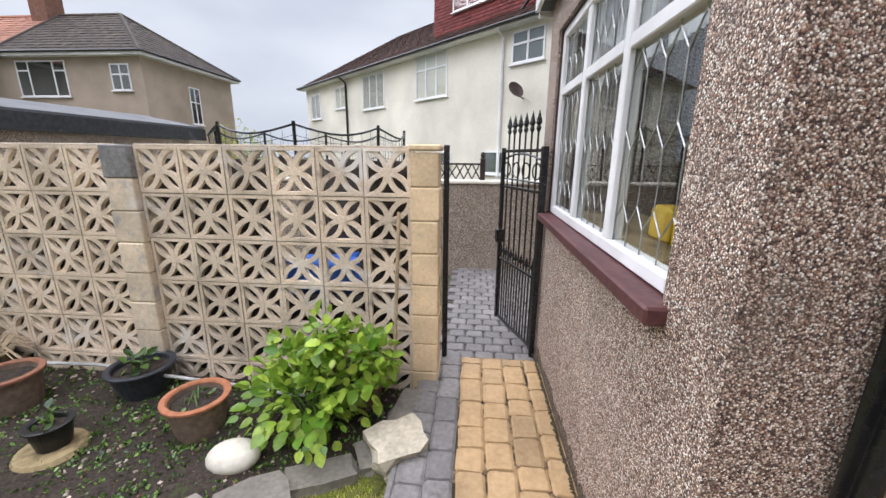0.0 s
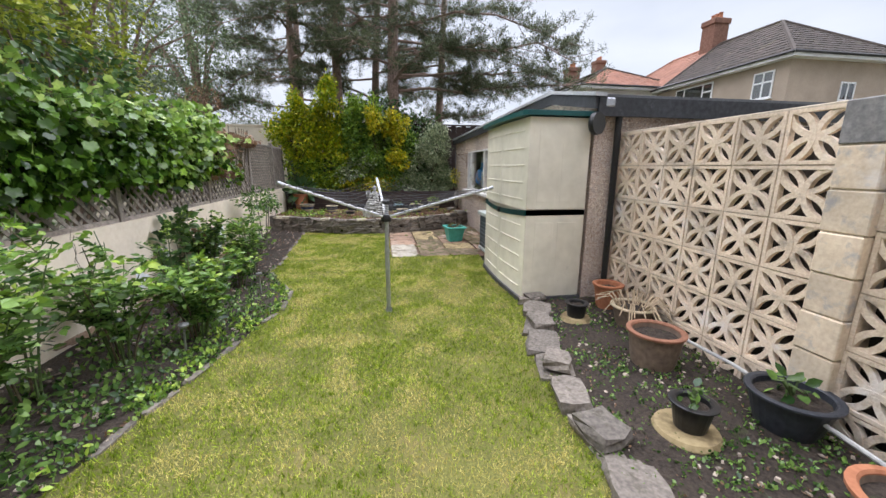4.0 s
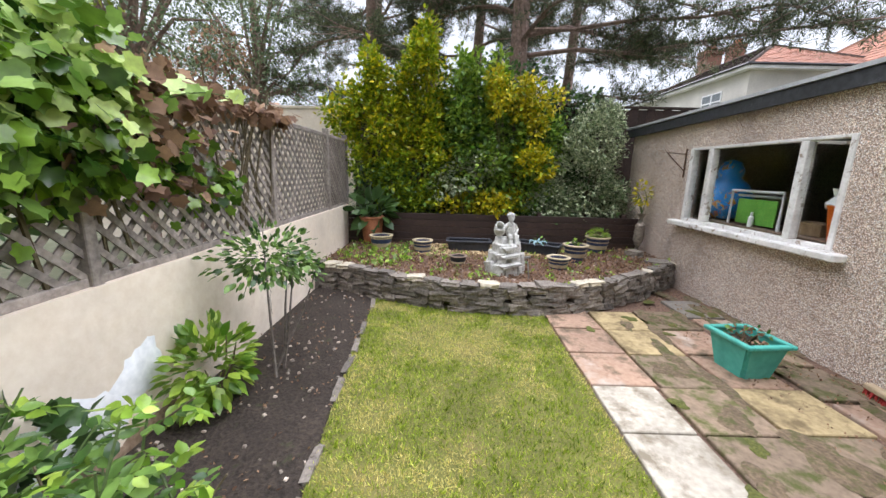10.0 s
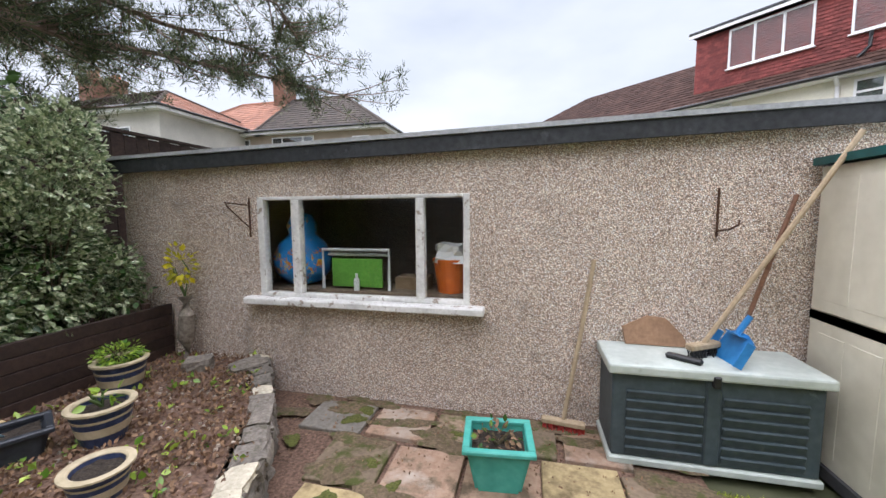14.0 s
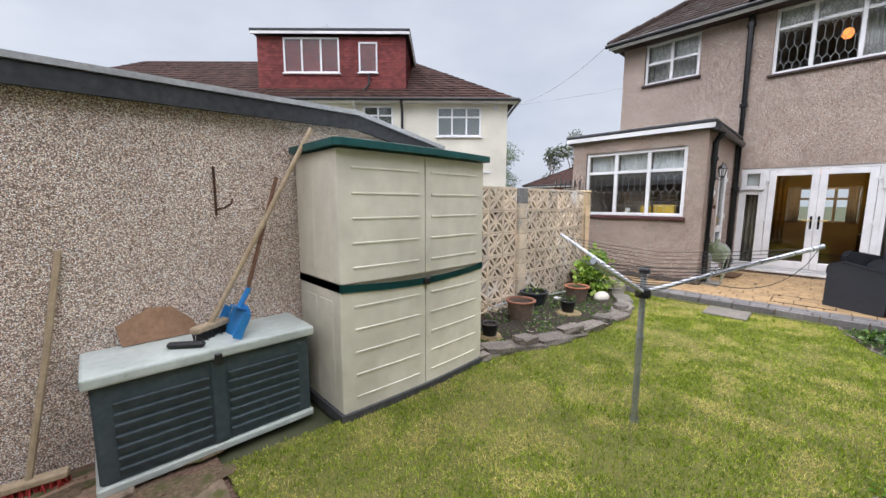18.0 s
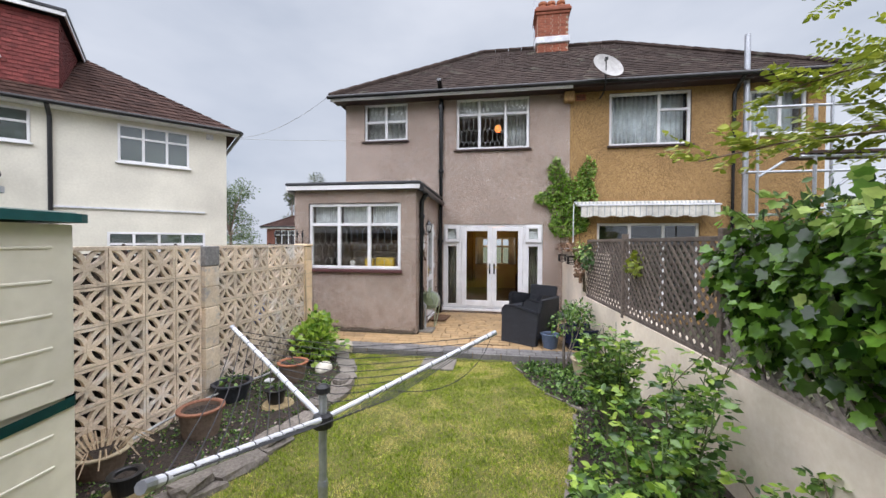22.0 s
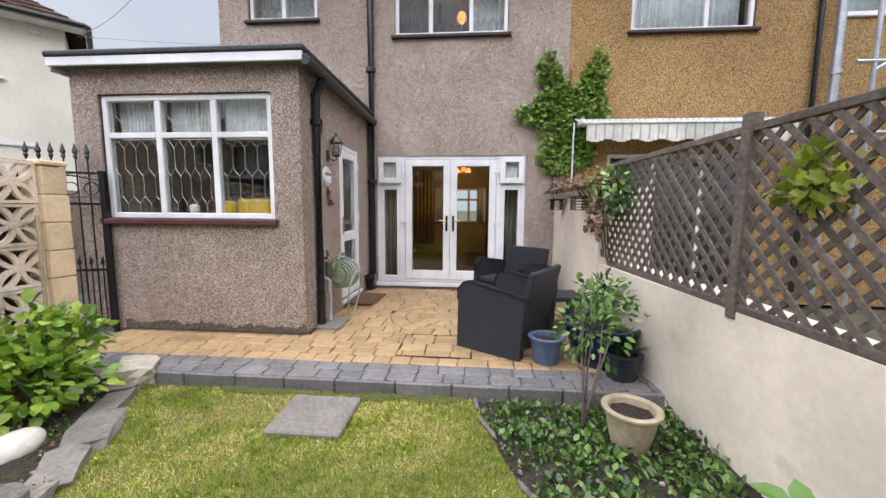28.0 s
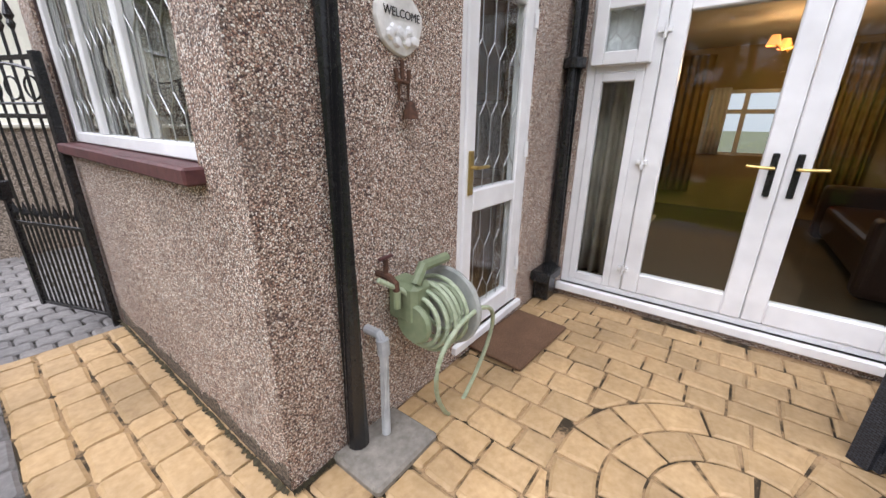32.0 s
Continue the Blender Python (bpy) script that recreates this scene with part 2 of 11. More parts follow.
RENDER_TAUPE = surface("taupe_house_render", (0.36, 0.29, 0.225), (0.44, 0.36, 0.285), 30, 0.7, 0.9, 0.3)
BLOCK = surface("sandstone_concrete", (0.60, 0.475, 0.345), (0.80, 0.69, 0.555), 70, 2.6, 0.88, 0.5, stain=(0.20, 0.175, 0.15), stain_at=(0.55, 0.74), vary=0.14, bloom=(0.78, 0.75, 0.71))
PILLARMAT = surface("sand_painted_block", (0.62, 0.50, 0.36), (0.76, 0.65, 0.5), 45, 3.5, 0.85, 0.3, stain=(0.40, 0.38, 0.36), stain_at=(0.54, 0.66), vary=0.12, bloom=(0.7, 0.67, 0.64))
PILLARSAND = surface("plain_sand_block", (0.70, 0.52, 0.31), (0.82, 0.65, 0.43), 45, 3.5, 0.85, 0.3, stain=(0.46, 0.40, 0.30), stain_at=(0.62, 0.74), vary=0.12)
PILLARGREY = surface("weathered_grey_block", (0.16, 0.16, 0.16), (0.30, 0.29, 0.28), 45, 5, 0.85, 0.3)
MORTAR = surface("old_mortar", (0.40, 0.33, 0.25), (0.62, 0.53, 0.42), 70, 4, 0.95, 0.5)
UPVC = surface("white_upvc", (0.80, 0.80, 0.80), (0.85, 0.85, 0.85), 8, 1.0, 0.3, 0.0)
OLDWHITE = surface("flaking_white_paint", (0.68, 0.66, 0.63), (0.8, 0.79, 0.76), 40, 5, 0.55, 0.3, stain=(0.33, 0.27, 0.22), stain_at=(0.58, 0.63))
MAROON = surface("maroon_paint", (0.065, 0.024, 0.026), (0.12, 0.045, 0.043), 30, 4, 0.5, 0.2, stain=(0.2, 0.13, 0.11), stain_at=(0.66, 0.72))
DARKTRIM = surface("dark_brown_trim", (0.035, 0.02, 0.018), (0.06, 0.035, 0.03), 30, 4, 0.5, 0.2)
BLACKPAINT = surface("black_gloss_paint", (0.008, 0.008, 0.009), (0.02, 0.02, 0.02), 60, 5, 0.25, 0.15, spec=0.5)
BLACKPLASTIC = surface("black_plastic", (0.012, 0.012, 0.013), (0.022, 0.022, 0.023), 40, 4, 0.35, 0.1)
FELT = surface("grey_roof_felt", (0.09, 0.095, 0.10), (0.16, 0.165, 0.17), 80, 2, 0.9, 0.4, stain=(0.3, 0.3, 0.29), stain_at=(0.62, 0.75))
FASCIA = surface("black_felt_fascia", (0.022, 0.024, 0.028), (0.05, 0.053, 0.058), 20, 2.5, 0.6, 0.3, stain=(0.11, 0.115, 0.125), stain_at=(0.6, 0.75))
GLASS = glassmat("window_glass", (0.93, 0.95, 0.94))
GLASS_CLEAR = glassmat("thin_clear_glass", (0.97, 0.98, 0.97), 1.3)
GLASS_BRIGHT = glassmat("reflecting_window_glass", (0.95, 0.97, 0.96), 1.7, 0.0, 0.03)
GLASS_DARK = glassmat("dark_window_glass", (0.55, 0.6, 0.62), 1.7, 0.0, 0.12)
LEAD = surface("window_lead", (0.34, 0.34, 0.33), (0.48, 0.48, 0.47), 50, 6, 0.45, 0.1, metal=0.6)
NET = surface("net_curtain", (0.62, 0.63, 0.64), (0.86, 0.87, 0.87), 30, 9, 0.9, 0.2)
SOIL = surface("dark_garden_soil", (0.018, 0.0135, 0.01), (0.068, 0.051, 0.038), 50, 4, 0.95, 1.0, stain=(0.05, 0.06, 0.02), stain_at=(0.6, 0.72), dist=0.02)
MULCH = surface("bark_mulch_soil", (0.075, 0.044, 0.03), (0.25, 0.155, 0.11), 45, 5, 0.95, 1.0, dist=0.02)
LAWN = surface("lawn_ground", (0.06, 0.07, 0.015), (0.19, 0.18, 0.045), 75, 1.6, 0.95, 0.8, stain=(0.17, 0.14, 0.05), stain_at=(0.56, 0.7))
EARTH = surface("far_ground", (0.06, 0.07, 0.03), (0.12, 0.12, 0.07), 3, 0.2, 0.95, 0.3)
COBBLE = surface("sand_printed_concrete", (0.37, 0.245, 0.115), (0.47, 0.325, 0.175), 35, 3.0, 0.6, 0.35, stain=(0.26, 0.165, 0.08), stain_at=(0.58, 0.76), vary=0.13, spec=0.45)
COBBLEGREY = surface("grey_printed_concrete", (0.15, 0.142, 0.138), (0.235, 0.224, 0.216), 35, 3.0, 0.6, 0.35, stain=(0.085, 0.078, 0.07), stain_at=(0.6, 0.75), vary=0.15)
JOINT = surface("sandy_joint_with_dirt", (0.29, 0.19, 0.097), (0.38, 0.255, 0.14), 50, 3, 0.95, 0.5, stain=(0.035, 0.025, 0.013), stain_at=(0.465, 0.56))
JOINTGREY = surface("grey_joint_with_dirt", (0.085, 0.08, 0.076), (0.15, 0.142, 0.135), 50, 4, 0.95, 0.5, stain=(0.035, 0.035, 0.02), stain_at=(0.5, 0.6))
SLABPINK = surface("pink_paving_slab", (0.30, 0.19, 0.13), (0.40, 0.275, 0.195), 30, 2.2, 0.85, 0.3, stain=(0.13, 0.095, 0.06), stain_at=(0.5, 0.62), vary=0.14, bloom=(0.42, 0.36, 0.3))
SLABCREAM = surface("cream_paving_slab", (0.32, 0.245, 0.125), (0.45, 0.355, 0.19), 30, 2.2, 0.85, 0.3, stain=(0.15, 0.11, 0.055), stain_at=(0.46, 0.62), vary=0.1)
SLABPALE = surface("weathered_pale_slab", (0.36, 0.325, 0.26), (0.5, 0.46, 0.38), 30, 2.6, 0.85, 0.35, stain=(0.2, 0.17, 0.12), stain_at=(0.48, 0.64), vary=0.08)
SLABMOSS = surface("mossy_paving_slab", (0.17, 0.125, 0.085), (0.28, 0.21, 0.145), 30, 3, 0.9, 0.4, stain=(0.075, 0.085, 0.02), stain_at=(0.48, 0.62), vary=0.15)
SLABGREY = surface("grey_stone_slab", (0.17, 0.155, 0.13), (0.27, 0.245, 0.21), 35, 4, 0.85, 0.35, stain=(0.12, 0.11, 0.085), stain_at=(0.58, 0.72), vary=0.12)
STONE = surface("grey_walling_stone", (0.12, 0.105, 0.09), (0.27, 0.24, 0.205), 40, 7, 0.9, 0.7, stain=(0.08, 0.075, 0.045), stain_at=(0.55, 0.7), vary=0.3, dist=0.012)
STONEPALE = surface("pale_rough_stone", (0.42, 0.37, 0.28), (0.64, 0.58, 0.45), 40, 7, 0.9, 0.6, dist=0.012)
TREEBARK = surface("pine_bark", (0.15, 0.105, 0.085), (0.36, 0.255, 0.205), 18, 3, 0.95, 0.9, dist=0.03)
STEM = surface("woody_stem", (0.07, 0.055, 0.03), (0.15, 0.12, 0.07), 60, 8, 0.9, 0.4)
GREENSTEM = surface("green_stem", (0.06, 0.10, 0.03), (0.11, 0.16, 0.05), 60, 8, 0.7, 0.2)
TIMBERGREY = surface("weathered_grey_timber", (0.11, 0.092, 0.08), (0.26, 0.222, 0.192), 35, 6, 0.9, 0.4, vary=0.18, island=0.0)
TRELLISPALE = surface("pale_weathered_trellis", (0.19, 0.165, 0.145), (0.38, 0.335, 0.30), 35, 6, 0.9, 0.4, vary=0.18)
TRELLISSHADED = surface("shaded_weathered_trellis", (0.085, 0.068, 0.056), (0.19, 0.155, 0.13), 35, 6, 0.9, 0.4, vary=0.2)
TIMBERDARK = surface("dark_stained_timber", (0.028, 0.016, 0.012), (0.055, 0.032, 0.024), 30, 5, 0.7, 0.4, vary=0.2)
BROOMWOOD = surface("pale_broom_wood", (0.36, 0.27, 0.17), (0.5, 0.39, 0.26), 40, 6, 0.7, 0.2)
SHEDPLASTIC = surface("cream_shed_plastic", (0.69, 0.645, 0.525), (0.765, 0.72, 0.60), 10, 1.3, 0.5, 0.08, stain=(0.40, 0.375, 0.29), stain_at=(0.66, 0.8))
SHEDGREEN = surface("dark_green_plastic", (0.006, 0.065, 0.065), (0.012, 0.098, 0.095), 20, 3, 0.4, 0.1)
BOXGREY = surface("slate_blue_plastic", (0.04, 0.058, 0.066), (0.07, 0.092, 0.104), 20, 3, 0.5, 0.1, stain=(0.16, 0.19, 0.2), stain_at=(0.64, 0.78))
BOXLID = surface("pale_green_lid", (0.44, 0.49, 0.45), (0.53, 0.57, 0.53), 20, 3, 0.5, 0.1, stain=(0.3, 0.32, 0.27), stain_at=(0.62, 0.75))
TERRACOTTA = surface("terracotta_clay", (0.33, 0.125, 0.06), (0.46, 0.19, 0.10), 30, 4, 0.85, 0.2)
POTBROWN = surface("dull_brown_clay", (0.14, 0.10, 0.075), (0.24, 0.175, 0.13), 30, 5, 0.85, 0.25)
POTDARK = surface("dark_glazed_pot", (0.022, 0.025, 0.033), (0.045, 0.05, 0.06), 30, 4, 0.4, 0.1)
POTBLUE = surface("blue_grey_plastic_pot", (0.085, 0.12, 0.19), (0.12, 0.16, 0.24), 20, 3, 0.5, 0.1)
POTCREAM = surface("cream_glazed_pot", (0.45, 0.37, 0.24), (0.56, 0.47, 0.32), 20, 5, 0.5, 0.1)
GLAZEBLUE = surface("blue_glaze", (0.018, 0.028, 0.07), (0.05, 0.07, 0.14), 20, 5, 0.35, 0.1)
TEAL = surface("teal_planter_plastic", (0.05, 0.33, 0.27), (0.09, 0.43, 0.36), 15, 3, 0.5, 0.1)
STEEL = surface("galvanised_steel", (0.36, 0.38, 0.41), (0.5, 0.52, 0.55), 40, 5, 0.42, 0.1, metal=0.7)
WHITEMETAL = surface("white_coated_metal", (0.62, 0.63, 0.66), (0.76, 0.77, 0.79), 40, 5, 0.4, 0.1)
LINE = surface("dark_washing_line", (0.02, 0.02, 0.022), (0.045, 0.045, 0.05), 60, 9, 0.6, 0.0)
RATTAN = wovenmat("black_rattan", (0.026, 0.030, 0.039))
CUSHION = surface("charcoal_cushion", (0.02, 0.022, 0.028), (0.036, 0.039, 0.047), 150, 5, 0.95, 0.3)
PLASTER = surface("statue_stone", (0.42, 0.415, 0.385), (0.6, 0.59, 0.55), 40, 9, 0.85, 0.5, stain=(0.17, 0.17, 0.14), stain_at=(0.57, 0.7), dist=0.01)
BRICKRED = surface("red_chimney_brick", (0.26, 0.085, 0.05), (0.38, 0.14, 0.085), 30, 5, 0.9, 0.3, vary=0.2)
TILEBROWN = surface("brown_roof_tile", (0.038, 0.028, 0.024), (0.078, 0.06, 0.052), 25, 0.8, 0.9, 0.3, stain=(0.13, 0.13, 0.105), stain_at=(0.58, 0.74), island=0.25, spec=0.05)
TILEMOSS = surface("grey_green_roof_tile", (0.04, 0.031, 0.026), (0.08, 0.064, 0.052), 25, 0.8, 0.9, 0.3, stain=(0.13, 0.13, 0.06), stain_at=(0.58, 0.78), island=0.25)
TILEDARK = surface("dark_brown_roof_tile", (0.042, 0.024, 0.02), (0.085, 0.051, 0.042), 25, 1, 0.9, 0.3, island=0.3, spec=0.08)
TILEORANGE = surface("orange_roof_tile", (0.27, 0.12, 0.075), (0.37, 0.18, 0.12), 25, 1, 0.85, 0.3, island=0.2)
TILERED = surface("red_hanging_tile", (0.15, 0.033, 0.032), (0.24, 0.06, 0.052), 25, 1, 0.8, 0.3, island=0.25)
LEAF_IVY = leafmat("ivy_leaf", (0.018, 0.06, 0.008), (0.34, 0.56, 0.07), 0.22)
LEAF_IVYDARK = leafmat("dark_ivy_leaf", (0.014, 0.045, 0.007), (0.17, 0.34, 0.04), 0.2)
LEAF_VINE = leafmat("climber_leaf", (0.12, 0.26, 0.04), (0.58, 0.72, 0.22), 0.3)
LEAF_DEAD = leafmat("dead_leaf", (0.13, 0.07, 0.045), (0.40, 0.25, 0.15), 0.8)
LEAF_ROSE = leafmat("rose_leaf", (0.018, 0.058, 0.014), (0.26, 0.43, 0.10), 0.26)
LEAF_BRIGHT = leafmat("bright_green_leaf", (0.08, 0.20, 0.015), (0.50, 0.66, 0.10), 0.32)
LEAF_GOLD = leafmat("golden_privet_leaf", (0.30, 0.30, 0.012), (0.95, 0.77, 0.03), 0.4)
LEAF_YELLOWGREEN = leafmat("yellow_green_leaf", (0.11, 0.22, 0.008), (0.60, 0.66, 0.03), 0.36)
LEAF_DARK = leafmat("dark_shrub_leaf", (0.03, 0.075, 0.022), (0.12, 0.22, 0.06), 0.4)
LEAF_SILVER = leafmat("variegated_leaf", (0.10, 0.16, 0.07), (0.42, 0.50, 0.28), 0.4, (0.70, 0.71, 0.5))
LEAF_LIME = leafmat("lime_tree_leaf", (0.14, 0.20, 0.018), (0.48, 0.52, 0.07), 0.5)
LEAF_PINE = leafmat("pine_needle", (0.032, 0.045, 0.024), (0.16, 0.19, 0.085), 0.6)
LEAF_FAR = leafmat("far_tree_leaf", (0.05, 0.085, 0.03), (0.17, 0.24, 0.09), 0.6)
LEAF_RED = leafmat("copper_leaf", (0.062, 0.0155, 0.0186), (0.182, 0.042, 0.056), 0.6)
GRASS = leafmat("grass_blade", (0.19, 0.30, 0.02), (0.66, 0.75, 0.11), 0.6, spec=0.15)

# ---- mesh tools ----
def obj(name, bm, material, parent=None, label="", smooth=False):
    """Links a bmesh as one mesh object."""
    me = bpy.data.meshes.new(name)
    if smooth:
        for f in bm.faces:
            f.smooth = True
    bm.to_mesh(me)
    bm.free()
    me.materials.append(material)
    ob = new(name, me)
    if parent:
        ob.parent = parent
    if label:
        ob["label"] = label
    return ob


part = obj


def raw(name, verts, faces, material, parent=None, label="", smooth=False):
    me = bpy.data.meshes.new(name)
    me.from_pydata(verts, [], faces)
    me.materials.append(material)
    if smooth:
        me.polygons.foreach_set("use_smooth", [True] * len(me.polygons))
    ob = new(name, me)
    if parent:
        ob.parent = parent
    if label:
        ob["label"] = label
    return ob


def thing(name, m, label, category, group="", kind=""):
    e = new(name)
    e.empty_display_size = 0.1
    e.matrix_basis = m
    return tagged(e, label, category, group, kind)


def structure(ob, label, category="structure"):
    return tagged(ob, label, category, "", "structure")


ID = Matrix.Identity(4)
FACE_WEST = Matrix(((0, 1, 0, 0), (-1, 0, 0, 0), (0, 0, 1, 0), (0, 0, 0, 1)))  # x across runs to -y, front faces -x


def at(x, y, z, m=ID):
    return Matrix.Translation((x, y, z)) @ m


def box(bm, a, b, m=ID, bev=0.0, seg=1):
    (x0, y0, z0), (x1, y1, z1) = a, b
    vs = [bm.verts.new(m @ Vector(p)) for p in ((x0, y0, z0), (x1, y0, z0), (x1, y1, z0), (x0, y1, z0), (x0, y0, z1), (x1, y0, z1), (x1, y1, z1), (x0, y1, z1))]
    fs = [bm.faces.new([vs[i] for i in f]) for f in ((3, 2, 1, 0), (4, 5, 6, 7), (0, 1, 5, 4), (1, 2, 6, 5), (2, 3, 7, 6), (3, 0, 4, 7))]
    if bev:
        es = list({e for f in fs for e in f.edges})
        bmesh.ops.bevel(bm, geom=es, offset=bev, segments=seg, affect="EDGES", profile=0.5)
    return vs

def tube(bm, pts, r, n=8, caps=True, r_end=None):
    """A round bar along points."""
    pts = [Vector(p) for p in pts]
    rings = []
    for i, p in enumerate(pts):
        d = (pts[min(i + 1, len(pts) - 1)] - pts[max(i - 1, 0)]).normalized()
        q = d.to_track_quat("Z", "Y")
        rr = r if r_end is None else r + (r_end - r) * i / (len(pts) - 1)
        rings.append([bm.verts.new(p + q @ Vector((rr * math.cos(2 * math.pi * k / n), rr * math.sin(2 * math.pi * k / n), 0))) for k in range(n)])
    for a, b in zip(rings, rings[1:]):
        for k in range(n):
            bm.faces.new((a[k], a[(k + 1) % n], b[(k + 1) % n], b[k]))
    if caps and n > 2:
        bm.faces.new(rings[0][::-1])
        bm.faces.new(rings[-1])


def lathe(bm, prof, n=24, m=ID, a0=0.0, a1=2 * math.pi):
    """Turns a profile of (radius, height) round z."""
    full = abs(a1 - a0 - 2 * math.pi) < 1e-6
    k = n if full else n + 1
    rings = [[bm.verts.new(m @ Vector((r * math.cos(a0 + (a1 - a0) * i / n), r * math.sin(a0 + (a1 - a0) * i / n), z))) for i in range(k)] for r, z in prof]
    for a, b in zip(rings, rings[1:]):
        for i in range(n):
            j = (i + 1) % k
            bm.faces.new((a[i], a[j], b[j], b[i]))
    return rings


def prism(bm, poly, z0, z1, m=ID):
    lo = [bm.verts.new(m @ Vector((x, y, z0))) for x, y in poly]
    hi = [bm.verts.new(m @ Vector((x, y, z1))) for x, y in poly]
    k = len(poly)
    bm.faces.new(lo[::-1])
    bm.faces.new(hi)
    for i in range(k):
        bm.faces.new((lo[i], lo[(i + 1) % k], hi[(i + 1) % k], hi[i]))
    bmesh.ops.recalc_face_normals(bm, faces=bm.faces)


def holed(bm, w, h, thick, holes, m=ID):
    """A wall w wide and h high in local x and z, its front at y = 0, with rectangular openings (x0, z0, x1, z1) through it."""
    xs = sorted({0, w, *[v for q in holes for v in (q[0], q[2])]})
    zs = sorted({0, h, *[v for q in holes for v in (q[1], q[3])]})
    solid = lambda x, z: 0 < x < w and 0 < z < h and not any(q[0] < x < q[2] and q[1] < z < q[3] for q in holes)
    made = {}

    def v(x, y, z):
        key = (round(x, 4), y, round(z, 4))
        if key not in made:
            made[key] = bm.verts.new(m @ Vector((x, y, z)))
        return made[key]
    mid = lambda s, i: (s[i] + s[i + 1]) / 2 if 0 <= i < len(s) - 1 else -1
    for i in range(len(xs) - 1):
        for j in range(len(zs) - 1):
            if not solid(mid(xs, i), mid(zs, j)):
                continue
            x0, x1, z0, z1 = xs[i], xs[i + 1], zs[j], zs[j + 1]
            bm.faces.new((v(x0, 0, z0), v(x1, 0, z0), v(x1, 0, z1), v(x0, 0, z1)))
            bm.faces.new((v(x0, thick, z1), v(x1, thick, z1), v(x1, thick, z0), v(x0, thick, z0)))
            for (di, dj, p, q) in ((-1, 0, (x0, z1), (x0, z0)), (1, 0, (x1, z0), (x1, z1)), (0, -1, (x0, z0), (x1, z0)), (0, 1, (x1, z1), (x0, z1))):
                if not solid(mid(xs, i + di), mid(zs, j + dj)):
                    bm.faces.new((v(p[0], 0, p[1]), v(p[0], thick, p[1]), v(q[0], thick, q[1]), v(q[0], 0, q[1])))
    bmesh.ops.recalc_face_normals(bm, faces=bm.faces)


def rough_stone(seed, sx, sy, sz, jag=0.18, cuts=1):
    """A worn block of stone, resting on z = 0."""
    r = random.Random(seed)
    bm = bmesh.new()
    box(bm, (-sx / 2, -sy / 2, 0), (sx / 2, sy / 2, sz))
    bmesh.ops.subdivide_edges(bm, edges=bm.edges[:], cuts=cuts, use_grid_fill=True)
    for v in bm.verts:
        v.co += Vector((r.uniform(-1, 1) * sx, r.uniform(-1, 1) * sy, r.uniform(-1, 1) * sz * (0.6 if v.co.z > 0.01 else 0))) * jag * 0.35
        c = v.co
        if abs(c.x) > sx * 0.4 and abs(c.y) > sy * 0.4:
            c.x *= 0.93
            c.y *= 0.93
    return bm


LEAF_SHAPES = {
    "oval": ([(0, 0, 0), (0.27, 0.3, 0.05), (0.26, 0.62, 0.02), (0, 1, -0.08), (-0.26, 0.62, 0.02), (-0.27, 0.3, 0.05), (0, 0.45, -0.04)],
             [(0, 1, 6), (1, 2, 6), (2, 3, 6), (3, 4, 6), (4, 5, 6), (5, 0, 6)]),
    "ivy": ([(0, 0.05, 0), (0.3, -0.1, 0.03), (0.54, 0.16, 0.05), (0.44, 0.38, 0.02), (0.56, 0.62, 0.04), (0.24, 0.74, 0.0), (0, 1.0, -0.1), (-0.24, 0.74, 0.0), (-0.56, 0.62, 0.04), (-0.44, 0.38, 0.02), (-0.54, 0.16, 0.05), (-0.3, -0.1, 0.03), (0, 0.4, -0.05)],
            [(i, (i + 1) % 12, 12) for i in range(12)]),
    "broad": ([(0, 0, 0), (0.3, 0.16, 0.04), (0.38, 0.45, 0.05), (0.22, 0.8, 0.0), (0, 1.0, -0.1), (-0.22, 0.8, 0.0), (-0.38, 0.45, 0.05), (-0.3, 0.16, 0.04), (0, 0.45, -0.05)],
              [(i, (i + 1) % 8, 8) for i in range(8)]),
    "tri": ([(-0.18, 0, 0), (0.18, 0, 0), (0.0, 1, 0)], [(0, 1, 2)]),
    "diamond": ([(0, 0, 0), (0.28, 0.5, 0.05), (0, 1, -0.05), (-0.28, 0.5, 0.05)], [(0, 1, 2, 3)]),
    "blade": ([(-0.05, 0, 0), (0.05, 0, 0), (0.0, 1, 0)], [(0, 1, 2)]),
}


def leaves(name, pos, out, size, shape, material, parent=None, label="", seed=1, droop=0.4, spread=0.8, smooth=True, face=(0, 0, 1.0)):
    """Many leaves as one mesh: each starts at pos, points roughly along out, is size long and turns its upper side to face."""
    rng = np.random.default_rng(seed)
    pos, out = np.asarray(pos, float), np.asarray(out, float)
    k = len(pos)
    d = out + rng.normal(0, spread, (k, 3)) + np.array([0, 0, -droop])
    d /= np.linalg.norm(d, axis=1, keepdims=True) + 1e-9
    up = rng.normal(0, 0.55, (k, 3)) + np.array(face)
    x = np.cross(d, up)
    x /= np.linalg.norm(x, axis=1, keepdims=True) + 1e-9
    z = np.cross(x, d)
    sv, sf = LEAF_SHAPES[shape]
    s = np.broadcast_to(np.asarray(size, float), (k,)) * rng.uniform(0.65, 1.25, k)
    sv = np.array(sv)
    v = pos[:, None, :] + s[:, None, None] * (sv[None, :, 0:1] * x[:, None, :] + sv[None, :, 1:2] * d[:, None, :] + sv[None, :, 2:3] * z[:, None, :])
    nv = len(sv)
    faces = [tuple(i * nv + a for a in f) for i in range(k) for f in sf]
    return raw(name, v.reshape(-1, 3).tolist(), faces, material, parent, label, smooth)


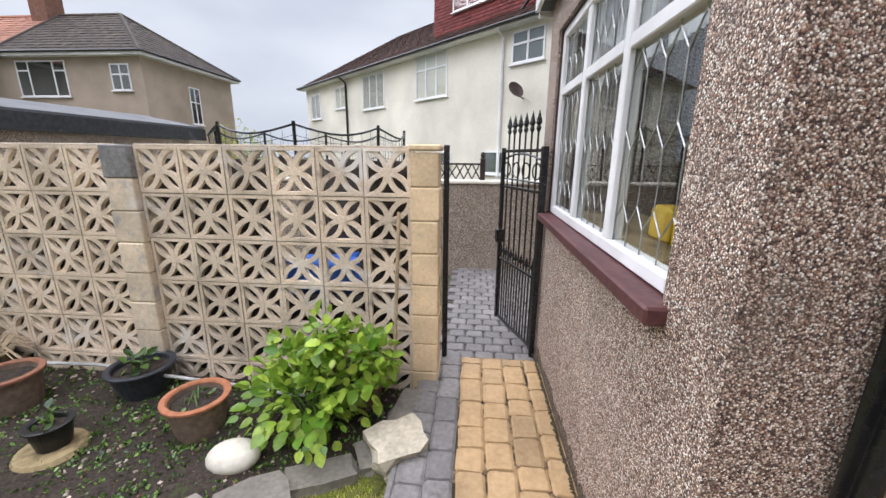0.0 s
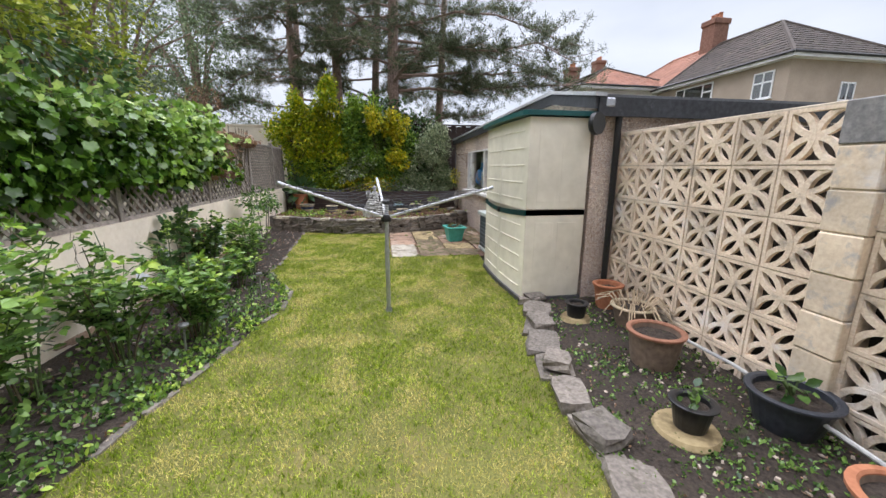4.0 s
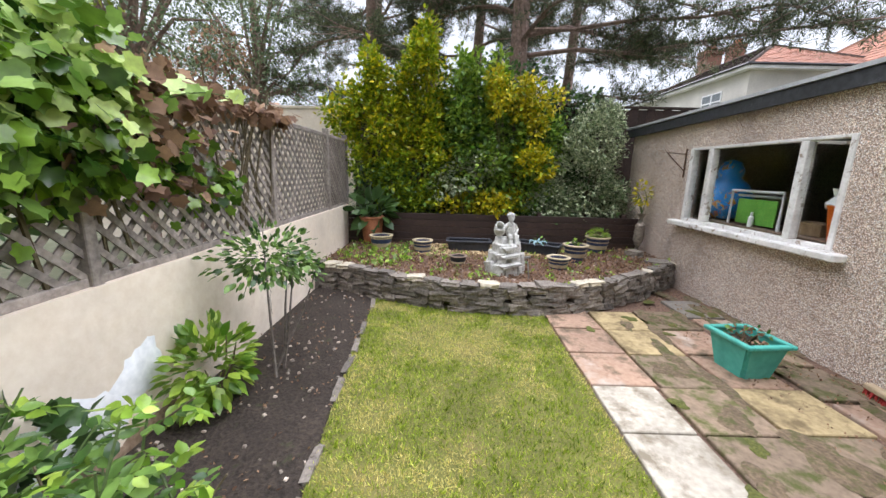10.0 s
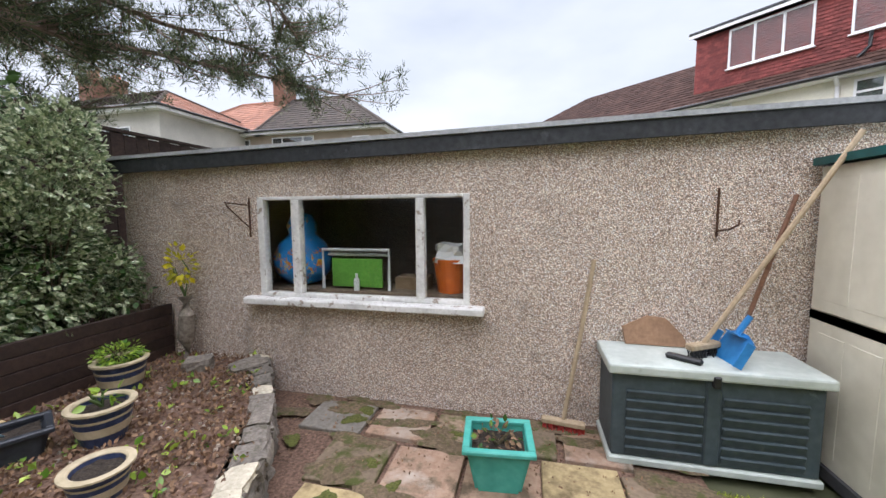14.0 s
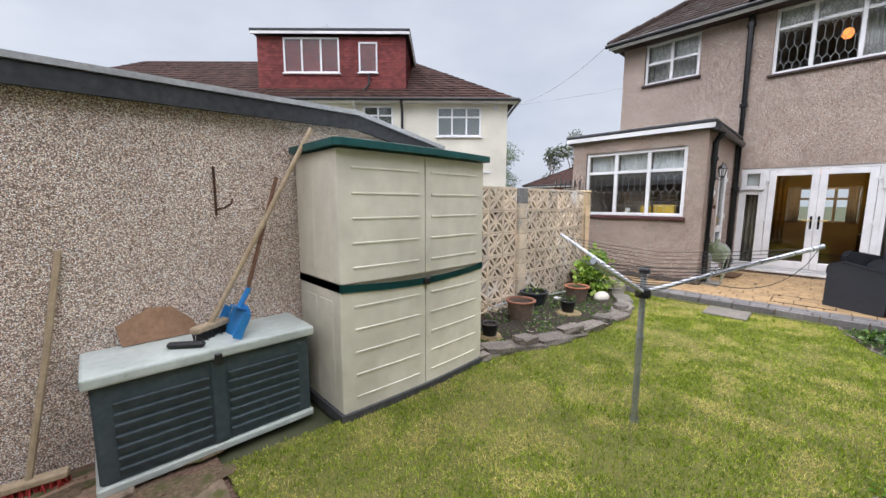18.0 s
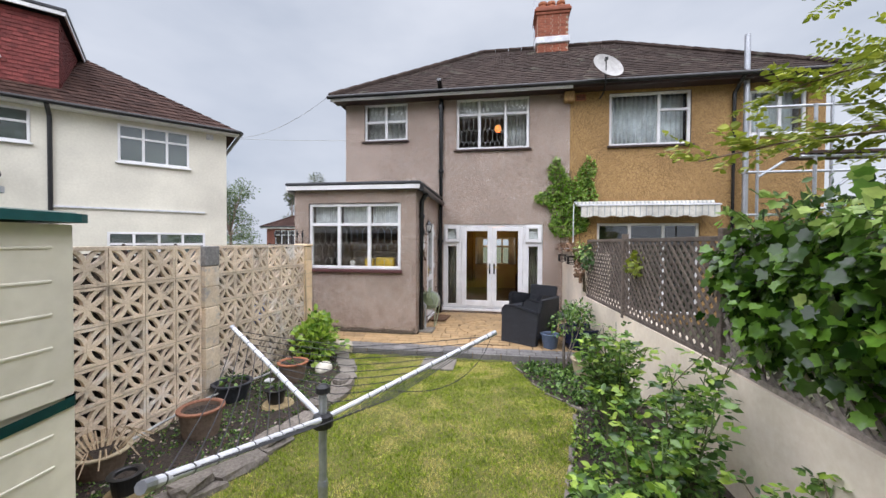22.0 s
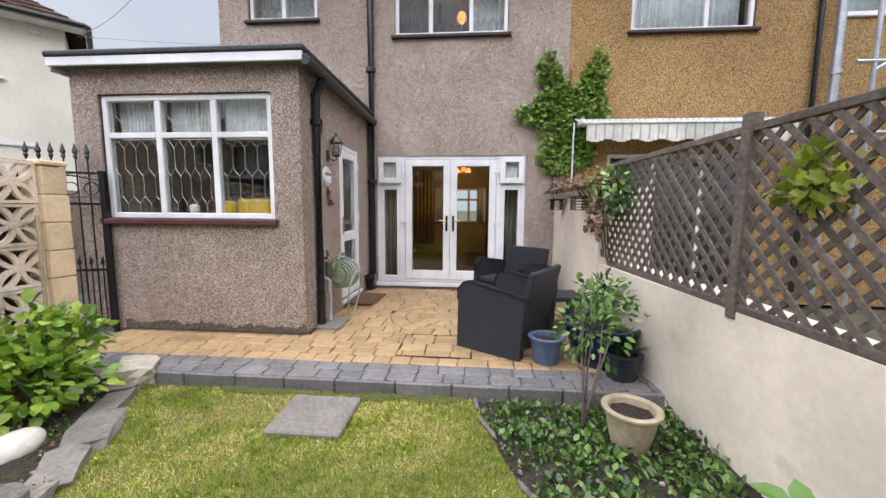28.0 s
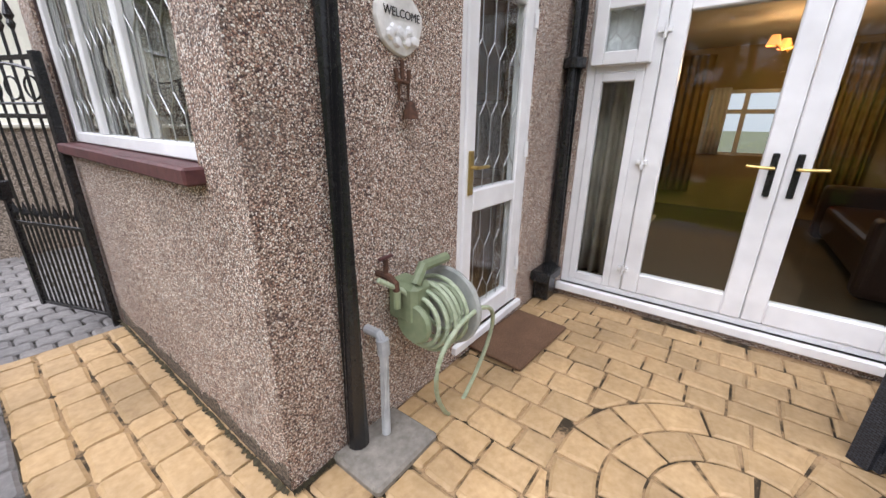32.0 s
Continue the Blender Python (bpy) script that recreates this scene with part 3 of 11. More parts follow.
def blob_points(rng, k, centre, radii, shell=0.55):
    """Points in a lumpy ellipsoid, denser near its skin, with outward directions."""
    d = rng.normal(0, 1, (k, 3))
    d /= np.linalg.norm(d, axis=1, keepdims=True)
    r = shell + (1 - shell) * rng.random(k) ** 0.6
    lump = 1 + 0.18 * np.sin(5 * d[:, 0] + 3 * d[:, 2]) + 0.15 * np.sin(6 * d[:, 1] - 4 * d[:, 2])
    return np.array(centre) + d * (r * lump)[:, None] * np.array(radii), d

# ---- ground, lawn, borders ----
bm = bmesh.new()
box(bm, (-250, -250, -0.4), (250, 250, -0.06))
structure(obj("ground", bm, EARTH), "flat grassy ground reaching the horizon", "ground")

LEFT_EDGE = [(-11.6, -2.25), (-10.1, -1.95), (-7.9, -1.82), (-7.1, -1.74), (-6.6, -1.78), (-6.1, -1.54), (-5.65, -1.3), (-5.2, -1.28), (-4.85, -1.36), (-4.2, -1.5), (-3.4, -1.68), (-2.55, -1.88), (-2.26, -1.64), (-1.8, -1.42), (-1.3, -1.28), (-1.12, -1.25)]
RIGHT_EDGE = [(-5.05, 1.14), (-4.86, 1.12), (-4.2, 0.88), (-3.6, 0.76), (-3.15, 0.71), (-2.6, 0.70), (-2.1, 0.82), (-1.75, 0.98), (-1.3, 1.28), (-1.12, 1.36)]


def sheet(name, poly, z, material, label, category, rise=0.0, step=0.18, seed=3, amp=0.02):
    """Ground cut to an outline, gently uneven."""
    bm = bmesh.new()
    f = bm.faces.new([bm.verts.new((x, y, z)) for x, y in poly])
    bmesh.ops.recalc_face_normals(bm, faces=[f])
    if f.normal.z < 0:
        f.normal_flip()
    bmesh.ops.triangulate(bm, faces=[f])
    for _ in range(5):
        long = [e for e in bm.edges if e.calc_length() > step * 1.6]
        if not long:
            break
        bmesh.ops.subdivide_edges(bm, edges=long, cuts=1)
        bmesh.ops.triangulate(bm, faces=bm.faces[:])
    for v in bm.verts:
        if not v.is_boundary:
            v.co.z += rise + amp * noise.noise(v.co * 2.3 + Vector((seed, 0, 0))) + amp * 0.5 * noise.noise(v.co * 7)
    return structure(obj(name, bm, material, smooth=True), label, category)


lawn_poly = LEFT_EDGE[1:] + [(-1.12, 1.36)] + RIGHT_EDGE[::-1][1:] + [(-6.5, 1.14), (-7.16, 1.2), (-7.16, -0.18), (-9.5, -0.18), (-9.55, -1.0), (-9.9, -1.7)]
sheet("lawn", lawn_poly, 0.0, LAWN, "mown lawn of green and straw-coloured grass", "lawn", 0.0, 0.4, 1, 0.008)
sheet("left_border", [(-11.6, -2.7)] + LEFT_EDGE + [(-1.12, -2.7)], -0.015, SOIL, "dark bare soil of the rose border", "flower bed", 0.02, 0.2, 5, 0.03)
sheet("right_border", RIGHT_EDGE + [(-1.1, 2.05), (-5.05, 2.05)], -0.01, SOIL, "dark weedy soil of the pot border", "flower bed", 0.03, 0.2, 8, 0.03)
sheet("paved_ground", [(-7.16, -0.18), (-7.16, 1.77), (-10.7, 1.77), (-9.5, 0.4), (-9.4, -0.18)], -0.02, MULCH, "bare earth and litter round the slabs", "ground", 0.0, 0.3, 9, 0.012)

# ---- patio ----
bm = bmesh.new()
box(bm, (-1.08, -2.7, -0.05), (2.11, 0.435, 0.092))
box(bm, (-1.08, 0.435, -0.05), (-0.2, 2.36, 0.092))
patio = structure(obj("patio", bm, JOINT), "sand-coloured printed concrete patio with grey edging", "patio")
bm = bmesh.new()
box(bm, (-1.075, -2.69, 0.05), (-0.783, 2.35, 0.0955))
part("edging_bed", bm, JOINTGREY, patio)
bm = bmesh.new()
box(bm, (-1.0, 2.36, -0.05), (2.1, 6.5, 0.05))
side_path = structure(obj("side_path", bm, JOINTGREY), "grey cobbled side passage behind the gate", "path")

# ---- walls round the garden ----
bm = bmesh.new()
prism(bm, [(-11.7, -2.9), (0.05, -2.9), (0.05, -2.46), (-1.6, -2.61), (-3.6, -2.7), (-11.7, -2.7)], -0.3, 0.84)
box(bm, (0.05, -2.9, -0.3), (2.108, -2.44, 1.6))
structure(obj("wall_south", bm, RENDER_CREAM), "low cream rendered boundary wall, patched and stained", "wall")
rc = random.Random(77)
for x, z0, z1 in ((-4.86, 0.06, 0.82), (-6.62, 0.3, 0.83), (-8.9, 0.1, 0.7)):
    bm = bmesh.new()
    path = [(x + rc.uniform(-0.022, 0.022), -2.6995, z0 + (z1 - z0) * i / 12) for i in range(13)]
    tube(bm, path, 0.0028, 4)
    structure(obj("wall_crack", bm, SOIL), "thin dark crack in the cream render", "crack")
bm = bmesh.new()
box(bm, (-13.1, -8.0, -0.3), (-12.95, -2.95, 2.44))
box(bm, (-13.12, -8.0, 2.44), (-12.93, -2.95, 2.48))
structure(obj("wall_rear", bm, RENDER_CREAM), "tall pale rendered wall beyond the trellis", "wall")
bm = bmesh.new()
holed(bm, 6.95, 2.0, 0.14, [(1.49, 0.9, 3.37, 1.77)], at(-12.0, 1.77, -0.05))
structure(obj("wall_garage_side", bm, PD_GARAGE), "pebbledashed garage wall with a window opening", "wall")
bm = bmesh.new()
box(bm, (-5.19, 1.91, -0.05), (-5.05, 5.2, 1.93))
structure(obj("wall_garage_end", bm, PD_GARAGE), "pebbledashed end wall of the garage", "wall")
bm = bmesh.new()
box(bm, (-12.0, 1.91, -0.05), (-11.86, 5.2, 1.93))
box(bm, (-11.86, 5.06, -0.05), (-5.19, 5.2, 1.9))
structure(obj("wall_garage_back", bm, PD_GARAGE), "closing walls of the garage", "wall")
bm = bmesh.new()
box(bm, (-11.86, 1.91, -0.05), (-5.19, 5.06, -0.01))
structure(obj("garage_floor", bm, SLABGREY), "grey concrete garage floor", "floor")
XZ = Matrix(((1, 0, 0, 0), (0, 0, 1, 0), (0, 1, 0, 0), (0, 0, 0, 1)))  # local x, y become x, z and local z becomes y
bm = bmesh.new()
prism(bm, [(-12.0, 1.95), (-5.05, 1.95), (-5.05, 1.955), (-5.93, 2.115), (-12.0, 1.99)], 1.772, 1.908, XZ)
structure(obj("wall_garage_top", bm, PD_GARAGE), "pebbledashed head of the garage wall under the roof", "wall")
bm = bmesh.new()
prism(bm, [(-12.1, 2.0), (-5.93, 2.12), (-4.98, 1.95), (-4.98, 2.04), (-5.93, 2.22), (-12.1, 2.10)], 1.731, 5.45, XZ)
garage_roof = structure(obj("garage_roof", bm, FELT), "low felted garage roof with a hipped end", "roof")
bm = bmesh.new()
prism(bm, [(-12.12, 1.96), (-5.93, 2.085), (-4.96, 1.905), (-4.96, 2.01), (-5.93, 2.195), (-12.12, 2.07)], 1.70, 1.729, XZ)
part("fascia", bm, FASCIA, garage_roof, "black felt fascia board")
bm = bmesh.new()
prism(bm, [(-12.13, 2.085), (-5.93, 2.20), (-4.94, 2.015), (-4.94, 2.05), (-5.93, 2.235), (-12.13, 2.115)], 1.685, 1.80, XZ)
part("felt_edge", bm, surface("pale_felt_edge", (0.36, 0.37, 0.38), (0.5, 0.51, 0.52), 40, 3, 0.85, 0.3), garage_roof, "pale grey felt edge")
bm = bmesh.new()
box(bm, (-4.978, 1.735, 1.84), (-4.95, 5.45, 2.01))
part("verge_board", bm, FASCIA, garage_roof, "dark verge board at the gable")

# ---- the house ----
bm = bmesh.new()
holed(bm, 5.33, 5.3, 0.25, [(2.46, 0.20, 4.76, 2.18), (2.76, 3.93, 4.44, 5.13), (0.48, 4.21, 1.57, 5.12)], at(2.11, 2.76, 0.0, FACE_WEST))
structure(obj("wall_house_rear", bm, PD_HOUSE), "grey-brown pebbledashed rear house wall", "wall")
bm = bmesh.new()
holed(bm, 5.0, 5.3, 0.25, [(0.83, 3.90, 2.50, 5.07), (3.61, 4.04, 4.68, 4.98), (0.6, 0.2, 2.7, 2.2)], at(2.11, -2.575, 0.0, FACE_WEST))
structure(obj("wall_neighbour_rear", bm, PD_YELLOW), "ochre painted rough-cast wall of the adjoining house", "wall")
bm = bmesh.new()
box(bm, (2.36, 2.51, 0), (9.0, 2.76, 5.3))
box(bm, (2.36, -7.57, 0), (9.0, -7.32, 5.3))
box(bm, (2.36, -2.65, 0), (9.0, -2.5, 5.3))
structure(obj("wall_house_sides", bm, PD_HOUSE), "side and party walls of the pair of houses", "wall")
bm = bmesh.new()
holed(bm, 10.33, 5.3, 0.2, [(2.3, 0.7, 5.2, 2.3)], at(8.8, 2.76, 0.0, FACE_WEST))
structure(obj("wall_house_front", bm, PD_HOUSE), "far front wall of the pair of houses", "wall")
INNER = surface("olive_wallpaper", (0.36, 0.27, 0.13), (0.44, 0.34, 0.18), 30, 2, 0.9, 0.1)
CARPET = surface("brown_carpet", (0.07, 0.055, 0.03), (0.11, 0.085, 0.05), 120, 2, 0.95, 0.3)
CEIL = surface("ceiling_paint", (0.6, 0.56, 0.48), (0.68, 0.64, 0.56), 20, 1, 0.9, 0.05)
bm = bmesh.new()
box(bm, (2.12, -2.5, 0.1), (8.8, 2.51, 0.16))
structure(obj("floor", bm, CARPET), "brown carpeted living room floor", "floor")
bm = bmesh.new()
box(bm, (2.36, -2.5, 2.5), (8.8, 2.51, 2.6))
box(bm, (2.36, -2.5, 5.2), (8.8, 2.51, 5.28))
structure(obj("ceiling", bm, CEIL), "cream painted ceilings of both storeys", "ceiling")
bm = bmesh.new()
box(bm, (2.37, 2.46, 0.16), (8.8, 2.508, 2.5))
box(bm, (2.37, -2.497, 0.16), (8.8, -2.45, 2.5))
holed(bm, 4.9, 2.34, 0.04, [(2.6, 0.84, 4.0, 1.76)], at(6.6, 2.455, 0.16, FACE_WEST))
structure(obj("wall_inner", bm, INNER), "olive gold papered living room walls", "wall")

# ---- hipped roof of the pair ----
EAVE, RIDGE = 5.22, 7.86


def tiles_on(quad, rows, cols, parent, material, lift=0.018, name="roof_tiles"):
    """Courses of lapped tiles over a four-cornered slope: eave left, eave right, top right, top left."""
    a, b, c, d = [Vector(p) for p in quad]
    nrm = (b - a).cross(d - a).normalized()
    if nrm.z < 0:
        nrm = -nrm
    verts, faces = [], []
    width = (b - a).length
    slope = ((d + c) / 2 - (a + b) / 2).length
    for i in range(rows):
        f0, f1 = i / rows, min(1, (i + 1.25) / rows)
        l0, r0, l1, r1 = a.lerp(d, f0), b.lerp(c, f0), a.lerp(d, f1), b.lerp(c, f1)
        w = (r0 - l0).length
        k = max(1, round(cols * w / width))
        off = 0.5 * (i % 2)
        for j in range(k + 1):
            u0, u1 = max(0, (j - off) / k), min(1, (j + 1 - off) / k)
            if u1 - u0 < 0.002:
                continue
            g = 0.04 * (u1 - u0)
            h = lift * (1 + 0.25 * math.sin(i * 7.1 + j * 3.7))
            n0 = len(verts)
            for (p, q, uu) in ((l0, r0, u0 + g), (l0, r0, u1 - g), (l1, r1, u1 - g), (l1, r1, u0 + g)):
                base = p.lerp(q, uu)
                top = base + nrm * (h if p is l0 else 0.004)
                verts.append(tuple(top))
            for (p, q, uu) in ((l0, r0, u0 + g), (l0, r0, u1 - g)):
                verts.append(tuple(p.lerp(q, uu) - nrm * 0.004))
            faces += [(n0, n0 + 1, n0 + 2, n0 + 3), (n0 + 4, n0 + 5, n0 + 1, n0)]
    return raw(name, verts, faces, material, parent)


def hip_roof(parent, x0, x1, y0, y1, rx, ry0, ry1, eave, ridge, material, rows=22, cols=46, planes="wesn", base_mat=None):
    """A hipped roof; the ridge runs along y at x = rx from ry0 to ry1."""
    A, B, C, D = (x0, y0, eave), (x0, y1, eave), (x1, y1, eave), (x1, y0, eave)
    R0, R1 = (rx, ry0, ridge), (rx, ry1, ridge)
    bm = bmesh.new()
    vs = [bm.verts.new(p) for p in (A, B, C, D, R0, R1)]
    for f in ((0, 4, 5, 1), (1, 5, 2), (2, 5, 4, 3), (3, 4, 0), (0, 1, 2, 3)):
        bm.faces.new([vs[i] for i in f])
    bmesh.ops.recalc_face_normals(bm, faces=bm.faces)
    part("roof_deck", bm, base_mat or material, parent)
    if "w" in planes:
        tiles_on((A, B, R1, R0), rows, cols, parent, material)
    if "n" in planes:
        tiles_on((B, C, R1, R1), rows, cols * 0.8, parent, material)
    if "s" in planes:
        tiles_on((D, A, R0, R0), rows, cols * 0.8, parent, material)
    if "e" in planes:
        tiles_on((C, D, R0, R1), rows, cols, parent, material)
    bm = bmesh.new()
    for p, q in ((A, R0), (B, R1), (C, R1), (D, R0), (R0, R1)):
        p, q = Vector(p), Vector(q)
        k = max(3, int((q - p).length / 0.4))
        for i in range(k):
            tube(bm, [p.lerp(q, i / k) + Vector((0, 0, 0.02)), p.lerp(q, (i + 0.97) / k) + Vector((0, 0, 0.035))], 0.075, 7)
    part("ridge_tiles", bm, material, parent)


roof = structure(thing("roof", ID, "hipped roof of weathered brown plain tiles", "roof"), "hipped roof of weathered brown plain tiles", "roof")
hip_roof(roof, 1.78, 9.3, -7.85, 3.02, 5.5, -4.45, -0.42, EAVE, RIDGE, TILEBROWN, 24, 64, "wns")
bm = bmesh.new()
box(bm, (1.80, -7.8, 5.12), (2.11, 2.98, 5.18))
part("soffit", bm, DARKTRIM, roof, "dark brown soffit")
bm = bmesh.new()
box(bm, (1.76, -2.57, 5.1), (1.79, 3.0, 5.2))
part("fascia", bm, UPVC, roof, "white eaves fascia")
bm = bmesh.new()
box(bm, (1.76, -7.82, 5.1), (1.79, -2.58, 5.2))
part("fascia", bm, DARKTRIM, roof, "dark eaves fascia")
bm = bmesh.new()
tube(bm, [(1.70, 3.05, 5.18), (1.70, -7.85, 5.18)], 0.045, 10)
part("gutter", bm, BLACKPLASTIC, roof, "black half-round gutter")

# ---- kitchen extension ----
bm = bmesh.new()
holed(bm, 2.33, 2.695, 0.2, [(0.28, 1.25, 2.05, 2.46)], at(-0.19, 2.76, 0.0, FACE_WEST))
structure(obj("wall_extension_west", bm, PD_HOUSE_SHADED), "pebbledashed extension wall with a window opening", "wall")
bm = bmesh.new()
holed(bm, 2.09, 2.695, 0.2, [(0.81, 0.2, 1.58, 2.16)], at(0.01, 0.43, 0.0))
structure(obj("wall_extension_south", bm, PD_HOUSE), "pebbledashed extension side wall with a doorway", "wall")
bm = bmesh.new()
box(bm, (0.01, 2.56, 0.0), (2.1, 2.76, 2.695))
structure(obj("wall_extension_north", bm, PD_HOUSE), "pebbledashed extension wall beside the passage", "wall")
bm = bmesh.new()
box(bm, (0.01, 0.63, 0.08), (2.1, 2.56, 0.14))
structure(obj("kitchen_floor", bm, SLABGREY), "kitchen floor of grey tiles", "floor")
bm = bmesh.new()
box(bm, (-0.27, 0.36, 2.695), (2.1, 2.84, 2.765))
ext_roof = structure(obj("extension_roof", bm, FELT), "flat felt roof of the kitchen extension", "roof")
bm = bmesh.new()
box(bm, (-0.305, 0.34, 2.695), (-0.275, 2.86, 2.77))
box(bm, (-0.275, 2.845, 2.655), (2.1, 2.87, 2.76))
part("fascia", bm, UPVC, ext_roof, "white fascia board")
bm = bmesh.new()
box(bm, (-0.32, 0.32, 2.773), (2.1, 2.88, 2.83), bev=0.015)
part("felt_edge", bm, FASCIA, ext_roof, "black felt upstand along the roof edge")
bm = bmesh.new()
tube(bm, [(-0.3, 0.31, 2.70), (2.02, 0.31, 2.66)], 0.05, 10)
part("gutter", bm, BLACKPLASTIC, ext_roof, "black side gutter")

# ---- windows and doors ----
def lead_lines(bm, x0, x1, z0, z1, y, pitch=0.115, rise=0.075, r=0.0031, straight=0.2):
    """Leaded lights of long hexagons."""
    k = max(2, round((x1 - x0) / pitch))
    pitch = (x1 - x0) / k
    zs, z, step = [z0], z0 + straight * 0.45, 0
    while z < z1:
        zs.append(z)
        step += 1
        z += rise if step % 2 else straight
    zs.append(z1)
    for i in range(0, k + 1):
        for s in (1, -1):
            pts = []
            for j, z in enumerate(zs):
                x = x0 + i * pitch + (s * pitch / 2 if ((j + 0) // 2) % 2 else 0)
                pts.append((min(max(x, x0), x1), y, z))
            tube(bm, pts, r, 4, False)


def window(name, m, w, h, cols, transoms, label, leaded=False, fw=0.055, depth=0.06, material=None, glass=None, sill=None, sill_mat=None, surround=None, kind="structure", parent=None, net=0.0, open_lights=()):
    """A window in local x (across) and z (up), its front at y = 0. cols: mullions as fractions; transoms: a height fraction or None for each light."""
    material, glass = material or UPVC, glass or GLASS
    win = parent or thing(name, m, label, "window", "", kind)
    if parent:
        node = new(name)
        node.parent, node.matrix_basis = parent, m
        win = node
    bm = bmesh.new()
    for a, b in (((0, 0, 0), (fw, depth, h)), ((w - fw, 0, 0), (w, depth, h)), ((fw, 0, h - fw), (w - fw, depth, h)), ((fw, 0, 0), (w - fw, depth, fw))):
        box(bm, a, b, bev=0.006)
    edges = [0, *cols, 1]
    lights = []
    for i, c in enumerate(cols):
        box(bm, (c * w - fw * 0.55, 0.003, fw), (c * w + fw * 0.55, depth - 0.003, h - fw), bev=0.005)
    for i in range(len(edges) - 1):
        x0 = edges[i] * w + (fw if i == 0 else fw * 0.55)
        x1 = edges[i + 1] * w - (fw if i == len(edges) - 2 else fw * 0.55)
        t = transoms[i] if i < len(transoms) else None
        if t:
            box(bm, (x0, 0.002, t * h - fw * 0.5), (x1, depth - 0.002, t * h + fw * 0.5), bev=0.005)
            lights += [(x0, fw, x1, t * h - fw * 0.5, 0), (x0, t * h + fw * 0.5, x1, h - fw, 1)]
        else:
            lights.append((x0, fw, x1, h - fw, 0))
    part("window_frame", bm, material, win)
    for x0, z0, x1, z1, up in lights:
        bm = bmesh.new()
        box(bm, (x0, depth * 0.45, z0), (x1, depth * 0.45 + 0.006, z1))
        p = part("pane", bm, glass, win)
        p.visible_shadow = False
        if leaded:
            bm = bmesh.new()
            lead_lines(bm, x0, x1, z0, z1, depth * 0.45 - 0.003, r=0.0031 if leaded is True else leaded)
            part("lead", bm, LEAD, p)
        if net and (up or not any(transoms)):
            bm = bmesh.new()
            k = 40
            vs = [(x0 + (x1 - x0) * i / k, depth + 0.07 + 0.012 * math.sin(i * 1.9), z) for z in (z0 - 0.05, z1 + 0.04) for i in range(k + 1)]
            vv = [bm.verts.new(v) for v in vs]
            for i in range(k):
                bm.faces.new((vv[i], vv[i + 1], vv[k + 2 + i], vv[k + 1 + i]))
            part("net_curtain", bm, NET, win, "white gathered net curtain")
    if sill:
        a, b, c = sill
        bm = bmesh.new()
        box(bm, (-a, -b, -c), (w + a, depth, -0.004), bev=0.008)
        part("window_sill", bm, sill_mat or material, win)
    if surround:
        bm = bmesh.new()
        q = surround
        for a, b in (((-q, -0.012, 0), (0, 0.03, h)), ((w, -0.012, 0), (w + q, 0.03, h)), ((-q, -0.014, h), (w + q, 0.03, h + q))):
            box(bm, a, b, bev=0.004)
        part("surround", bm, DARKTRIM, win)
    return win


window("window_1", at(-0.16, 2.475, 1.255, FACE_WEST), 1.76, 1.2, (0.33, 0.66), (0.68, 0.68, 0.68), "white kitchen window with leaded lights and net curtains", True, sill=(0.04, 0.09, 0.06), sill_mat=MAROON, surround=0.03, net=1, depth=0.07, glass=GLASS_BRIGHT)
window("window_2", at(2.15, 0.0, 3.935, FACE_WEST), 1.675, 1.19, (0.32, 0.68), (0.69, 0.69, 0.69), "white upstairs window with leaded lights", 0.0055, glass=GLASS_CLEAR, sill=(0.05, 0.1, 0.05), sill_mat=DARKTRIM, surround=0.03, net=1)
window("window_3", at(2.15, 2.275, 4.215, FACE_WEST), 1.08, 0.9, (0.5,), (0.52, 0.52), "small white upstairs window with leaded lights", 0.0055, glass=GLASS_CLEAR, sill=(0.05, 0.1, 0.05), sill_mat=DARKTRIM, surround=0.03, net=1)
window("window_4", at(2.15, -3.41, 3.905, FACE_WEST), 1.66, 1.16, (0.62,), (None, 0.66), "white upstairs window with pale curtains next door", glass=GLASS_CLEAR, sill=(0.05, 0.1, 0.05), sill_mat=DARKTRIM, surround=0.03)
window("window_5", at(2.15, -6.19, 4.045, FACE_WEST), 1.06, 0.93, (0.55,), (None, 0.6), "white upstairs window behind scaffolding", sill=(0.05, 0.08, 0.05))
window("window_6", at(2.15, -3.18, 0.205, FACE_WEST), 2.09, 1.99, (0.33, 0.66), (None, None, None), "white glazed garden doors under the awning", glass=GLASS_DARK)
PALECURTAIN = surface("pale_blue_curtain", (0.6, 0.66, 0.7), (0.8, 0.85, 0.87), 12, 4, 0.9, 0.2)


def curtain(name, x, y0, y1, z0, z1, material, label, waves=14, amp=0.03):
    bm = bmesh.new()
    k = waves * 6
    cols = [[bm.verts.new((x + amp * math.sin(i / 6 * 2 * math.pi) * (1 if z > z0 else 1.3), y0 + (y1 - y0) * i / k, z)) for z in (z0, (z0 + z1) / 2, z1)] for i in range(k + 1)]
    for a, b in zip(cols, cols[1:]):
        for j in range(2):
            bm.faces.new((a[j], b[j], b[j + 1], a[j + 1]))
    ob = obj(name, bm, material, smooth=True)
    sol = ob.modifiers.new("thick", "SOLIDIFY")
    sol.thickness = 0.004
    return tagged(ob, label, "curtain")


